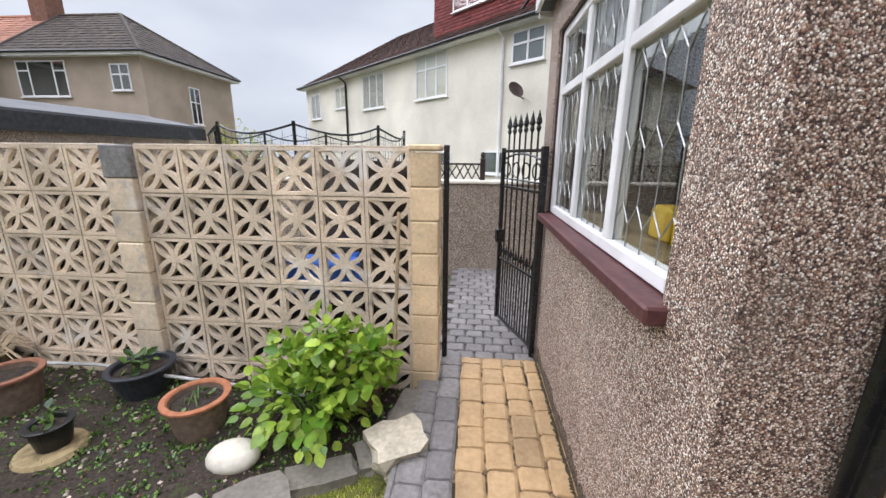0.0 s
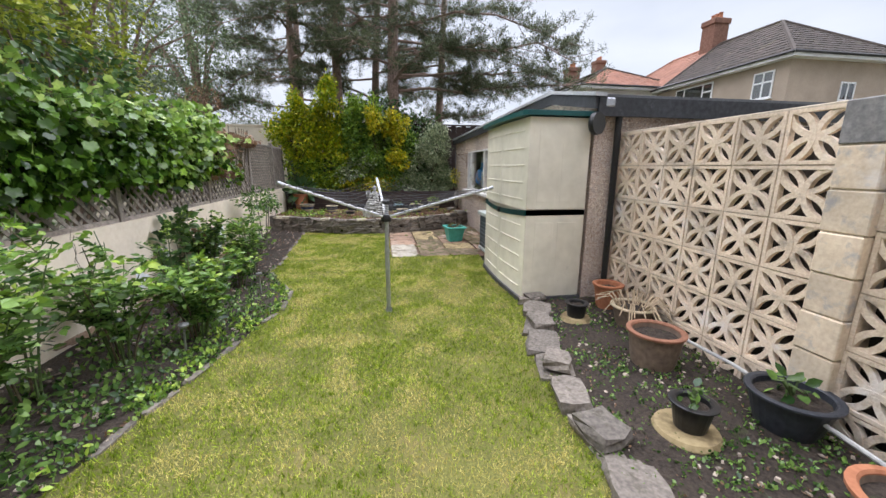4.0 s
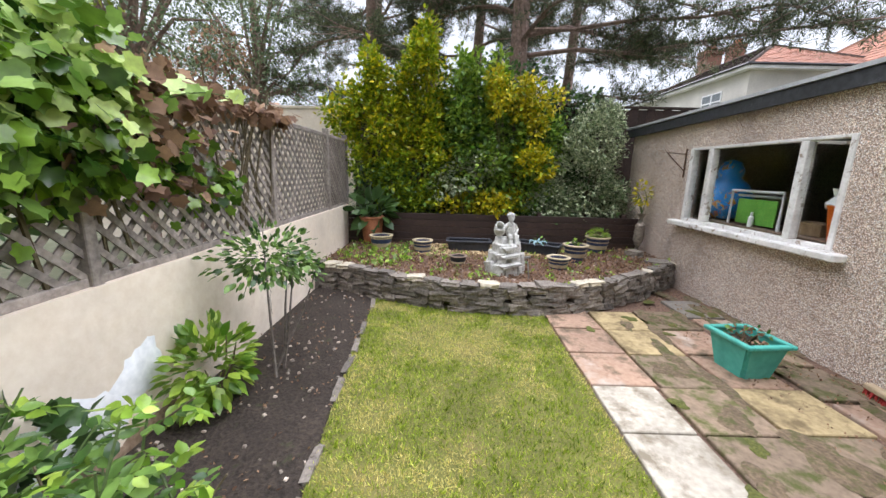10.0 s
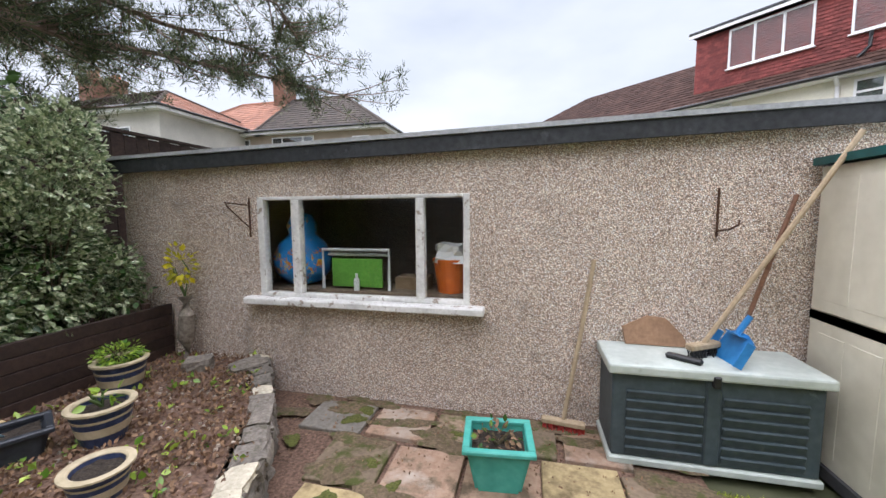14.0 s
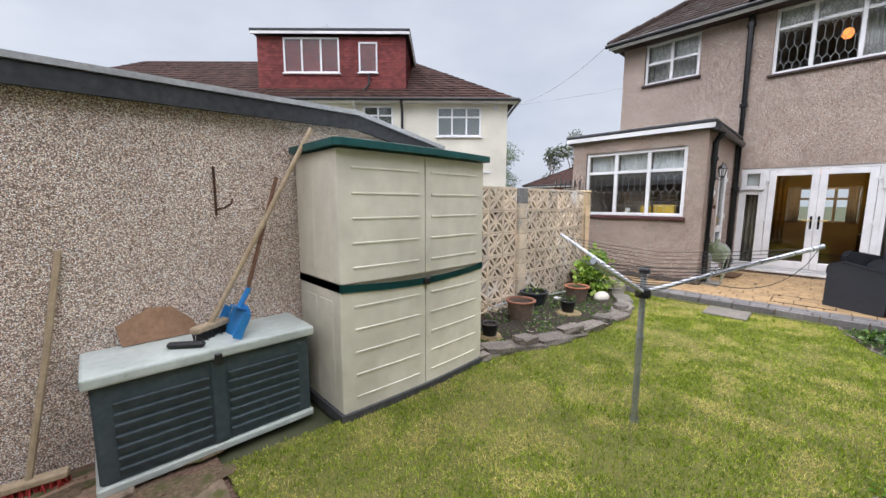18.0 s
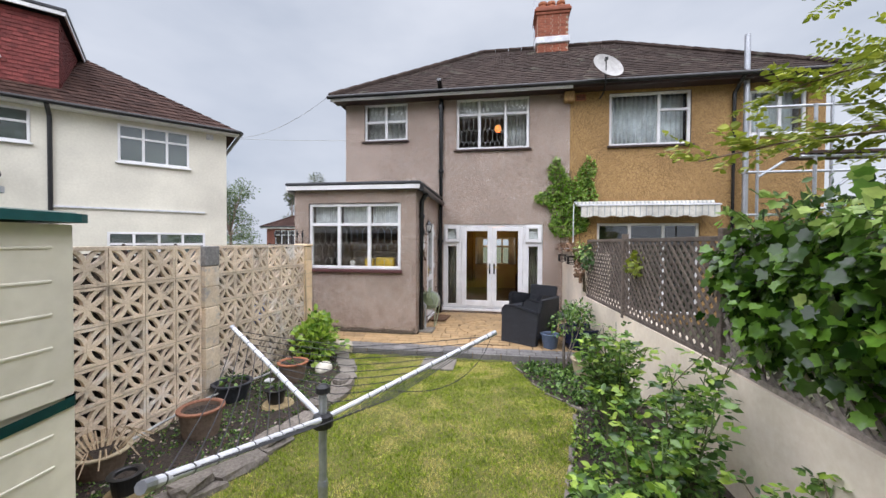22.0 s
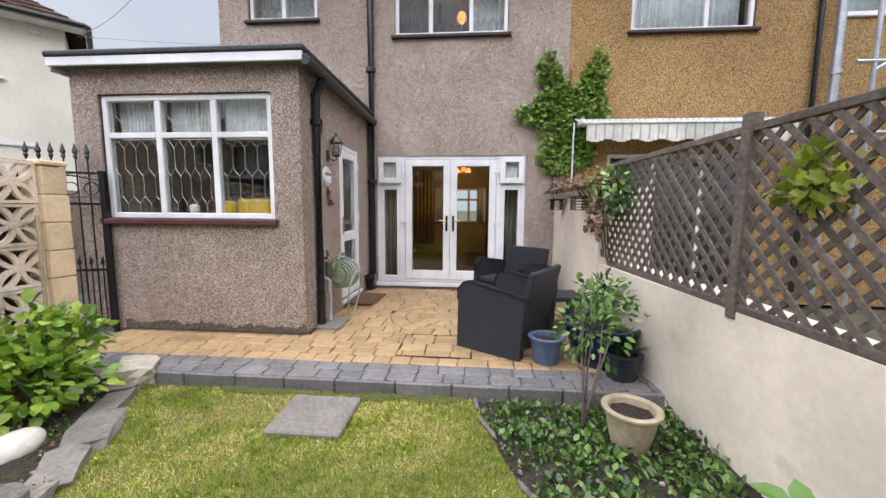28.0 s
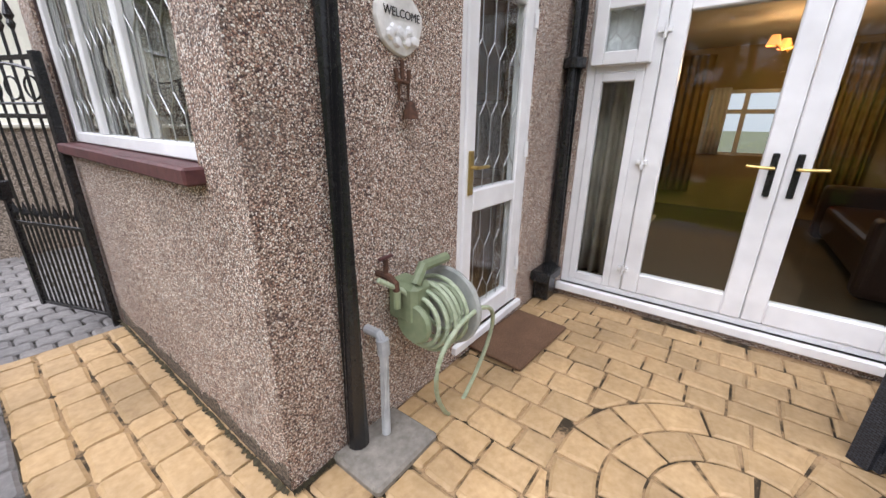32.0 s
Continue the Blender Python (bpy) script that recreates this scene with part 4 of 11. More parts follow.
curtain("curtain", 2.45, -5.05, -3.43, 3.8, 5.1, PALECURTAIN, "pale blue-grey curtain drawn across the upstairs window", 16)
curtain("curtain", 2.45, -7.2, -6.2, 3.9, 5.0, PALECURTAIN, "pale blue-grey curtain in the far upstairs window", 9)
SHEER = surface("sheer_lace", (0.4, 0.37, 0.3), (0.55, 0.52, 0.44), 60, 6, 0.9, 0.2)
curtain("curtain", 2.5, -0.15, 0.28, 0.2, 2.4, SHEER, "cream lace curtain gathered beside the glazed doors", 5, 0.04)
curtain("curtain", 2.5, -1.98, -1.6, 0.2, 2.4, SHEER, "cream lace curtain hanging by the side light", 5, 0.04)
GOLDCUR = surface("gold_drape", (0.30, 0.19, 0.05), (0.44, 0.30, 0.09), 14, 4, 0.8, 0.2)
curtain("curtain", 6.5, -0.15, 0.35, 0.4, 2.4, GOLDCUR, "gold drape beside the far window", 5, 0.04)
curtain("curtain", 6.56, -0.42, -0.2, 1.0, 1.95, NET, "white lace curtain drawn to the side of the far window", 4, 0.02)
curtain("curtain", 6.56, -1.5, -1.3, 1.0, 1.95, NET, "white lace curtain drawn to the side of the far window", 4, 0.02)
bm = bmesh.new()
for y in (-0.16, -0.62, -1.08, -1.54):
    box(bm, (6.6, y - 0.03, 0.99), (6.64, y + 0.03, 1.93))
for z in (1.01, 1.62, 1.9):
    box(bm, (6.602, -1.51, z - 0.03), (6.638, -0.19, z + 0.03))
structure(obj("window_8", bm, UPVC), "white frame of the far front window", "window")
curtain("curtain", 6.5, -2.0, -1.55, 0.4, 2.4, GOLDCUR, "gold drape beside the far window", 5, 0.04)
curtain("curtain", 2.55, -1.65, -1.1, 3.9, 5.1, NET, "white net curtain at the bedroom window", 7, 0.02)
curtain("curtain", 2.5, 1.15, 2.3, 4.2, 5.15, NET, "white net curtain at the small upstairs window", 9, 0.02)

# glazed double doors with side lights
BRASS = surface("brass", (0.5, 0.36, 0.12), (0.62, 0.46, 0.18), 40, 5, 0.3, 0.1, metal=0.9)
door_set = thing("door_1", at(2.13, 0.30, 0.2, FACE_WEST), "white glazed double garden doors with side lights, closed", "door", "", "structure")
W, Hh, D = 2.3, 1.98, 0.07
bm = bmesh.new()
for a, b in (((0, 0, 0), (0.06, D, Hh)), ((W - 0.06, 0, 0), (W, D, Hh)), ((0.06, 0, Hh - 0.055), (W - 0.06, D, Hh)), ((-0.02, -0.06, -0.06), (W + 0.02, D, 0.0)), ((0.06, 0, 0.0), (W - 0.06, D, 0.045)),
             ((0.36, -0.004, 0.045), (0.44, D, Hh - 0.055)), ((1.86, -0.004, 0.045), (1.94, D, Hh - 0.055)), ((0.06, 0, 1.52), (0.36, D, 1.575)), ((1.94, 0, 1.52), (W - 0.06, D, 1.575))):
    box(bm, a, b, bev=0.006)
part("door_frame", bm, UPVC, door_set)
for x0, x1 in ((0.06, 0.36), (1.94, W - 0.06)):
    bm = bmesh.new()
    for a, b in (((x0, -0.004, 0.045), (x0 + 0.05, 0.05, 1.52)), ((x1 - 0.05, -0.004, 0.045), (x1, 0.05, 1.52)), ((x0 + 0.05, -0.004, 0.045), (x1 - 0.05, 0.05, 0.10)), ((x0 + 0.05, -0.004, 1.465), (x1 - 0.05, 0.05, 1.52))):
        box(bm, a, b, bev=0.005)
    s = part("side_light", bm, UPVC, door_set)
    bm = bmesh.new()
    box(bm, (x0 + 0.05, 0.02, 0.10), (x1 - 0.05, 0.026, 1.465))
    p = part("pane", bm, GLASS, s)
    p.visible_shadow = False
    bm = bmesh.new()
    for a, b in (((x0 - 0.03, -0.05, 1.56), (x0 + 0.05, 0.0, 1.95)), ((x1 - 0.05, -0.05, 1.56), (x1 + 0.03, 0.0, 1.95)), ((x0 + 0.05, -0.05, 1.56), (x1 - 0.05, 0.0, 1.64)), ((x0 + 0.05, -0.05, 1.875), (x1 - 0.05, 0.0, 1.95))):
        box(bm, a, b, bev=0.006)
    s = part("vent_light", bm, UPVC, door_set, "small top-hung opening light")
    bm = bmesh.new()
    box(bm, (x0 + 0.05, -0.03, 1.64), (x1 - 0.05, -0.024, 1.875))
    p = part("pane", bm, GLASS, s)
    p.visible_shadow = False
    bm = bmesh.new()
    lead_lines(bm, x0 + 0.06, x1 - 0.06, 1.65, 1.87, -0.034, 0.09, 0.05, 0.0026, 0.1)
    part("lead", bm, LEAD, s)
    bm = bmesh.new()
    box(bm, (x0 + 0.03, 0.03, 1.6), (x1 - 0.03, 0.035, 1.93))
    part("net", bm, NET, s)
for side, (x0, x1) in enumerate(((0.445, 1.148), (1.152, 1.855))):
    bm = bmesh.new()
    q = 0.105
    for a, b in (((x0, -0.012, 0.05), (x0 + q, 0.06, Hh - 0.06)), ((x1 - q, -0.012, 0.05), (x1, 0.06, Hh - 0.06)), ((x0 + q, -0.012, 0.05), (x1 - q, 0.06, 0.19)), ((x0 + q, -0.012, Hh - 0.16), (x1 - q, 0.06, Hh - 0.06))):
        box(bm, a, b, bev=0.008)
    leaf = part("door_leaf", bm, UPVC, door_set)
    bm = bmesh.new()
    box(bm, (x0 + q, 0.015, 0.19), (x1 - q, 0.021, Hh - 0.16))
    p = part("pane", bm, GLASS, leaf)
    p.visible_shadow = False
    hx = x1 - 0.05 if side == 0 else x0 + 0.05
    bm = bmesh.new()
    box(bm, (hx - 0.016, -0.024, 0.82), (hx + 0.016, -0.012, 1.06), bev=0.004)
    hd = part("door_handle", bm, BLACKPAINT, leaf, "black back plate with a brass lever")
    bm = bmesh.new()
    sg = -1 if side == 0 else 1
    tube(bm, [(hx, -0.012, 0.98), (hx, -0.055, 0.98), (hx + sg * 0.03, -0.06, 0.98), (hx + sg * 0.12, -0.058, 0.985)], 0.009, 8)
    part("lever", bm, BRASS, leaf, "brass lever handle")
    for z in (0.2, 0.95, 1.72):
        bm = bmesh.new()
        xx = x0 - 0.005 if side == 0 else x1 + 0.005
        box(bm, (xx - 0.035, -0.03, z), (xx + 0.035, -0.012, z + 0.03), bev=0.003)
        tube(bm, [(xx, -0.028, z - 0.03), (xx, -0.028, z + 0.05)], 0.009, 8)
        part("hinge", bm, UPVC, leaf)

# kitchen side door
kd = thing("door_2", at(0.82, 0.45, 0.2), "white kitchen door with two leaded glass panels, closed", "door", "", "structure")
bm = bmesh.new()
for a, b in (((0, -0.01, 0), (0.055, 0.06, 1.96)), ((0.715, -0.01, 0), (0.77, 0.06, 1.96)), ((0.055, -0.01, 1.905), (0.715, 0.06, 1.96)), ((-0.02, -0.05, -0.05), (0.79, 0.06, 0.0))):
    box(bm, a, b, bev=0.005)
part("door_frame", bm, UPVC, kd)
bm = bmesh.new()
for a, b in (((0.06, -0.016, 0.01), (0.15, 0.05, 1.9)), ((0.62, -0.016, 0.01), (0.71, 0.05, 1.9)), ((0.15, -0.016, 0.01), (0.62, 0.05, 0.14)), ((0.15, -0.016, 0.74), (0.62, 0.05, 0.86)), ((0.15, -0.016, 1.80), (0.62, 0.05, 1.9))):
    box(bm, a, b, bev=0.008)
leaf = part("door_leaf", bm, UPVC, kd)
for z0, z1 in ((0.14, 0.74), (0.86, 1.80)):
    bm = bmesh.new()
    box(bm, (0.15, 0.012, z0), (0.62, 0.018, z1))
    p = part("pane", bm, GLASS, leaf)
    p.visible_shadow = False
    bm = bmesh.new()
    lead_lines(bm, 0.15, 0.62, z0, z1, 0.008)
    part("lead", bm, LEAD, leaf)
bm = bmesh.new()
box(bm, (0.085, -0.028, 0.84), (0.125, -0.016, 1.06), bev=0.004)
part("handle_plate", bm, BRASS, leaf, "brass handle plate")
bm = bmesh.new()
tube(bm, [(0.105, -0.02, 0.98), (0.105, -0.06, 0.98), (0.21, -0.062, 0.98)], 0.009, 8)
part("door_handle", bm, BRASS, leaf, "brass lever handle")
for z in (0.25, 1.0, 1.7):
    bm = bmesh.new()
    tube(bm, [(0.713, -0.03, z), (0.713, -0.03, z + 0.09)], 0.012, 8)
    part("hinge", bm, UPVC, leaf)

# garage window: weathered timber
gw = thing("window_7", at(-10.51, 1.76, 0.85), "garage window of flaking white painted timber", "window", "", "structure")
bm = bmesh.new()
for a, b in (((0, 0, 0), (0.065, 0.08, 0.87)), ((1.83, 0, 0), (1.88, 0.08, 0.87)), ((0.065, 0, 0.84), (1.83, 0.08, 0.87)), ((0.065, 0.0, 0), (1.83, 0.08, 0.035)), ((0.34, -0.01, 0.035), (0.42, 0.07, 0.84)), ((1.45, -0.01, 0.035), (1.52, 0.07, 0.84))):
    box(bm, a, b, bev=0.006)
part("window_frame", bm, OLDWHITE, gw)
bm = bmesh.new()
box(bm, (-0.11, -0.10, -0.06), (2.0, 0.09, 0.0), bev=0.01)
part("window_sill", bm, OLDWHITE, gw)
for x0, x1 in ((0.065, 0.34), (0.42, 1.45), (1.52, 1.83)):
    bm = bmesh.new()
    box(bm, (x0, 0.045, 0.035), (x1, 0.05, 0.84))
    p = part("pane", bm, GLASS_CLEAR, gw)
    p.visible_shadow = False

# ---- downpipes, fittings on the house ----
def downpipe(pts, r=0.034, clips=(), label="black cast-iron downpipe on the wall", material=None):
    e = thing("downpipe", ID, label, "drainpipe")
    bm = bmesh.new()
    tube(bm, pts, r, 12)
    part("pipe", bm, material or BLACKPAINT, e)
    for x, y, z in clips:
        bm = bmesh.new()
        tube(bm, [(x, y, z), (x, y, z + 0.06)], r * 1.35, 12)
        box(bm, (x - 0.05, y, z + 0.01), (x + 0.05, y + 0.05, z + 0.05), bev=0.004)
        part("collar", bm, material or BLACKPAINT, e)
    return e


downpipe([(0.08, 0.30, 2.66), (0.08, 0.385, 2.5), (0.085, 0.385, 0.14)], 0.045, [(0.085, 0.385, 2.2)], "black downpipe at the corner of the extension")
downpipe([(1.72, 0.36, 5.45), (1.95, 0.36, 5.3), (2.05, 0.36, 5.1), (2.05, 0.36, 0.32)], 0.055, [(2.05, 0.36, 1.75), (2.05, 0.36, 3.4), (2.05, 0.36, 4.9)], "tall black soil pipe in the corner of the house")
downpipe([(1.95, -6.03, 6.05), (1.95, -6.03, 0.2)], 0.052, [(1.95, -6.03, 5.2), (1.95, -6.03, 3.2)], "silver-grey flue pipe rising past the eaves next door", STEEL)
downpipe([(1.72, -5.86, 5.15), (2.05, -5.86, 4.9), (2.05, -5.86, 0.2)], 0.04, (), "dark rainwater pipe at the end of the ochre wall")
bm = bmesh.new()
box(bm, (1.78, 0.27, 0.28), (2.02, 0.42, 0.36), bev=0.01)
box(bm, (1.86, 0.3, 0.11), (2.0, 0.42, 0.28), bev=0.01)
tagged(obj("drain_hopper", bm, BLACKPAINT), "black drain hopper under the soil pipe", "drain")

# ---- things on and by the house ----
lamp = thing("wall_lantern", at(0.46, 0.43, 1.93) @ Matrix.Diagonal((0.8, 0.8, 0.8, 1)), "black carriage lantern on the extension wall", "wall lamp")
bm = bmesh.new()
box(bm, (-0.04, -0.02, -0.05), (0.04, 0, 0.1), bev=0.005)
tube(bm, [(0, -0.02, 0.0), (0, -0.08, -0.04), (0, -0.13, -0.03), (0, -0.13, 0.02)], 0.01, 8)
part("bracket", bm, BLACKPAINT, lamp)
for k in range(6):
    a = k * math.pi / 3
    bm = bmesh.new()
    tube(bm, [(0.05 * math.cos(a), -0.13 + 0.05 * math.sin(a), 0.03), (0.085 * math.cos(a), -0.13 + 0.085 * math.sin(a), 0.2)], 0.006, 5)
    part("bar", bm, BLACKPAINT, lamp)
bm = bmesh.new()
lathe(bm, [(0.0, 0.0), (0.055, 0.02), (0.055, 0.035), (0.0, 0.04)], 6, at(0, -0.13, 0))
part("base", bm, BLACKPAINT, lamp)
bm = bmesh.new()
lathe(bm, [(0.10, 0.2), (0.085, 0.225), (0.03, 0.29), (0.012, 0.30), (0.016, 0.33), (0, 0.345)], 6, at(0, -0.13, 0))
part("roof_cap", bm, BLACKPAINT, lamp)
bm = bmesh.new()
lathe(bm, [(0.048, 0.035), (0.08, 0.2)], 6, at(0, -0.13, 0))
part("glass", bm, GLASS, lamp)

sign = thing("welcome_sign", at(0.42, 0.425, 1.6), "white plaster welcome plaque with flowers and a rusty bell", "sign")
bm = bmesh.new()
lathe(bm, [(0.0, -0.012), (0.09, -0.014), (0.115, -0.008), (0.12, 0.0), (0.12, 0.008)], 18, pose(0, 0, 0.12, -90, 0, 0))
for v in bm.verts:
    a = math.atan2(v.co.z - 0.12, v.co.x)
    v.co.x *= 1 + 0.05 * math.sin(5 * a) + 0.03 * math.sin(8 * a)
    v.co.z = 0.12 + (v.co.z - 0.12) * (0.88 + 0.05 * math.sin(4 * a + 1) + 0.03 * math.sin(9 * a))
part("plaque", bm, surface("white_plaster", (0.66, 0.65, 0.62), (0.8, 0.79, 0.76), 40, 9, 0.8, 0.4, stain=(0.5, 0.47, 0.42), stain_at=(0.6, 0.75)), sign)
bm = bmesh.new()
for k in range(9):
    lathe(bm, [(0.0, 0.012), (0.014, 0.01), (0.02, 0.0)], 7, pose(-0.06 + 0.016 * k, -0.014, 0.075 + 0.02 * math.sin(k * 2.3), 90, 0, 0))
part("flower_relief", bm, UPVC, sign)
cu = bpy.data.curves.new("welcome_text", "FONT")
cu.body, cu.size, cu.extrude, cu.align_x = "WELCOME", 0.038, 0.001, "CENTER"
txt = new("lettering", cu)
cu.materials.append(BLACKPAINT)
txt.parent, txt.matrix_basis = sign, pose(0, -0.017, 0.13, 90, 0, 0)
RUST = surface("rusty_iron", (0.05, 0.028, 0.02), (0.13, 0.06, 0.035), 50, 8, 0.9, 0.4)
bm = bmesh.new()
tube(bm, [(0, -0.01, 0.0), (0, -0.012, -0.08)], 0.008, 6)
tube(bm, [(-0.035, -0.012, -0.03), (-0.03, -0.014, -0.07), (0.03, -0.014, -0.075), (0.035, -0.012, -0.03)], 0.009, 6)
tube(bm, [(-0.02, -0.012, -0.075), (-0.02, -0.012, -0.13), (0.03, -0.012, -0.13), (0.03, -0.012, -0.075)], 0.006, 6)
lathe(bm, [(0.032, -0.2), (0.026, -0.17), (0.014, -0.14), (0.0, -0.135)], 10, at(0.02, -0.03, 0))
part("bell", bm, RUST, sign, "rusty cast-iron hanging bell")

# hose reel, tap, waste pipe, drain slab, door mat
PALEGREEN = surface("pale_green_hose", (0.30, 0.36, 0.24), (0.42, 0.47, 0.33), 30, 4, 0.5, 0.1)
REELGREEN = surface("olive_reel_plastic", (0.17, 0.21, 0.12), (0.24, 0.28, 0.17), 20, 4, 0.5, 0.1)
REELGREY = surface("grey_reel_plastic", (0.30, 0.32, 0.30), (0.40, 0.41, 0.39), 20, 4, 0.5, 0.1)
reel = thing("hose_reel", at(0.45, 0.43, 0.55) @ Matrix.Diagonal((1.06, 1.06, 1.06, 1)), "wall-mounted hose reel wound with pale green hose", "hose reel")
RX = pose(0, -0.13, 0.06, 0, 90, 0)
bm = bmesh.new()
lathe(bm, [(0.0, 0.125), (0.03, 0.13), (0.035, 0.115), (0.15, 0.115), (0.172, 0.105), (0.175, 0.09), (0.165, 0.085), (0.0, 0.09)], 26, RX)
part("side_disc", bm, REELGREY, reel, "grey plastic disc")
bm = bmesh.new()
lathe(bm, [(0.0, -0.10), (0.08, -0.10), (0.085, -0.115), (0.075, -0.125), (0.0, -0.125)], 20, RX)
box(bm, (-0.13, -0.15, 0.05), (-0.02, 0.0, 0.22), bev=0.02)
tube(bm, [(-0.1, -0.13, 0.22), (-0.06, -0.13, 0.28), (0.1, -0.12, 0.27)], 0.022, 8)
part("bracket", bm, REELGREEN, reel, "olive plastic wall bracket")
for k in range(7):
    bm = bmesh.new()
    r = 0.10 + 0.022 * (k % 3)
    x = -0.085 + 0.025 * k
    tube(bm, [(x + 0.004 * math.sin(a), -0.13 + r * math.cos(a), 0.06 + r * math.sin(a)) for a in [2 * math.pi * i / 26 for i in range(27)]], 0.0095, 7)
    part("hose_coil", bm, PALEGREEN, reel)
bm = bmesh.new()
tube(bm, [(0.08 + 0.19 * math.sin(a) + 0.04 * math.sin(2 * a), -0.24 - 0.04 * math.cos(a), -0.19 + 0.27 * math.cos(a)) for a in [2 * math.pi * i / 28 for i in range(29)]], 0.0095, 7)
tube(bm, [(-0.09, -0.12, 0.14), (-0.14, -0.1, 0.2), (-0.2, -0.09, 0.24), (-0.24, -0.08, 0.27)], 0.0095, 7)
part("loose_hose", bm, PALEGREEN, reel, "loop of hose hanging from the reel")
tap = thing("garden_tap", at(0.27, 0.43, 0.82), "weathered brass garden tap with hose connector", "tap")
bm = bmesh.new()
tube(bm, [(0, 0, 0), (0, -0.07, 0), (0.0, -0.10, -0.02), (0, -0.105, -0.06)], 0.014, 8)
tube(bm, [(0, -0.05, 0), (0, -0.05, 0.07)], 0.01, 8)
part("spout", bm, RUST, tap)
bm = bmesh.new()
box(bm, (-0.035, -0.058, 0.07), (0.035, -0.042, 0.082), bev=0.003)
part("tap_handle", bm, MAROON, tap)
bm = bmesh.new()
tube(bm, [(0, -0.105, -0.05), (0, -0.105, -0.12)], 0.017, 10)
part("hose_connector", bm, REELGREEN, tap)
GREYPVC = surface("grey_pvc_pipe", (0.36, 0.37, 0.38), (0.45, 0.46, 0.46), 20, 5, 0.4, 0.05)
bm = bmesh.new()
tube(bm, [(0.2, 0.43, 0.60), (0.2, 0.36, 0.60), (0.2, 0.335, 0.57), (0.19, 0.33, 0.14)], 0.02, 10)
tube(bm, [(0.2, 0.34, 0.585), (0.2, 0.335, 0.52)], 0.026, 10)
tagged(obj("waste_pipe", bm, GREYPVC, smooth=False), "grey plastic waste pipe running to the drain slab", "pipe")
bm = bmesh.new()
box(bm, (-0.02, 0.16, 0.09), (0.33, 0.425, 0.135), bev=0.012)
tagged(obj("drain_slab", bm, SLABGREY), "small grey stone slab under the downpipe", "slab")
MATBROWN = surface("coir_mat", (0.10, 0.055, 0.03), (0.17, 0.095, 0.055), 150, 6, 1.0, 0.8)
mat_m = pose(1.25, 0.24, 0.118, 0, 0, -4)
bm = bmesh.new()
box(bm, (-0.3, -0.19, 0), (0.3, 0.17, 0.022), bev=0.006)
mt = obj("door_mat", bm, MATBROWN)
mt.matrix_basis = mat_m
tagged(mt, "brown coir door mat in front of the kitchen door", "mat")

# satellite dish, chimney, awning, vents
dish = thing("satellite_dish", at(1.72, -3.2, 5.02), "pale grey satellite dish under the eaves", "satellite dish")
DISHGREY = surface("dish_grey", (0.36, 0.35, 0.33), (0.46, 0.45, 0.43), 20, 4, 0.6, 0.05)
bm = bmesh.new()
lathe(bm, [(0.0, 0.0), (0.12, 0.012), (0.24, 0.045), (0.33, 0.085), (0.33, 0.09), (0.24, 0.052), (0.12, 0.018), (0.0, 0.006)], 28, pose(-0.1, 0, 0.38, 0, -62, 20))
part("reflector", bm, DISHGREY, dish)
bm = bmesh.new()
tube(bm, [(0.38, 0, -0.06), (0.06, 0, -0.04), (-0.06, 0, 0.1), (-0.08, 0, 0.36)], 0.018, 8)
tube(bm, [(-0.1, 0, 0.3), (-0.4, 0.08, 0.42)], 0.012, 6)
box(bm, (-0.46, 0.05, 0.4), (-0.38, 0.11, 0.46), bev=0.008)
part("arm", bm, BLACKPLASTIC, dish)

chim = thing("chimney", at(5.3, -2.52, 7.3), "red brick chimney stack with three clay pots", "chimney")
bm = bmesh.new()
box(bm, (-0.36, -0.44, -0.2), (0.36, 0.44, 1.28))
part("core", bm, MORTAR, chim)
bm = bmesh.new()
box(bm, (-0.42, -0.5, 0.42), (0.42, 0.5, 0.62), bev=0.02)
part("flashing", bm, WHITEMETAL, chim, "pale lead flashing at the foot")
for (sx, sy, z0, z1) in ((0.41, 0.49, 1.28, 1.36), (0.45, 0.53, 1.36, 1.44), (0.41, 0.49, 1.44, 1.52)):
    bm = bmesh.new()
    box(bm, (-sx, -sy, z0), (sx, sy, z1), bev=0.01)
    part("corbel", bm, BRICKRED, chim)
for y in (-0.28, 0.0, 0.26):
    bm = bmesh.new()
    lathe(bm, [(0.12, 1.5), (0.10, 1.75), (0.13, 1.78), (0.13, 1.84), (0.09, 1.84), (0.08, 1.6)], 14, at(0, y, 0))
    part("chimney_pot", bm, TERRACOTTA, chim)
bm = bmesh.new()
tube(bm, [(0.3, 0.5, 0.6), (0.3, 0.5, 2.6)], 0.015, 6)
for k in range(5):
    tube(bm, [(0.1, 0.5 - 0.25 + 0.02 * k, 2.2 + 0.08 * k), (0.1, 0.5 + 0.25 - 0.02 * k, 2.2 + 0.08 * k)], 0.008, 5)
part("aerial", bm, STEEL, chim)
brick = None
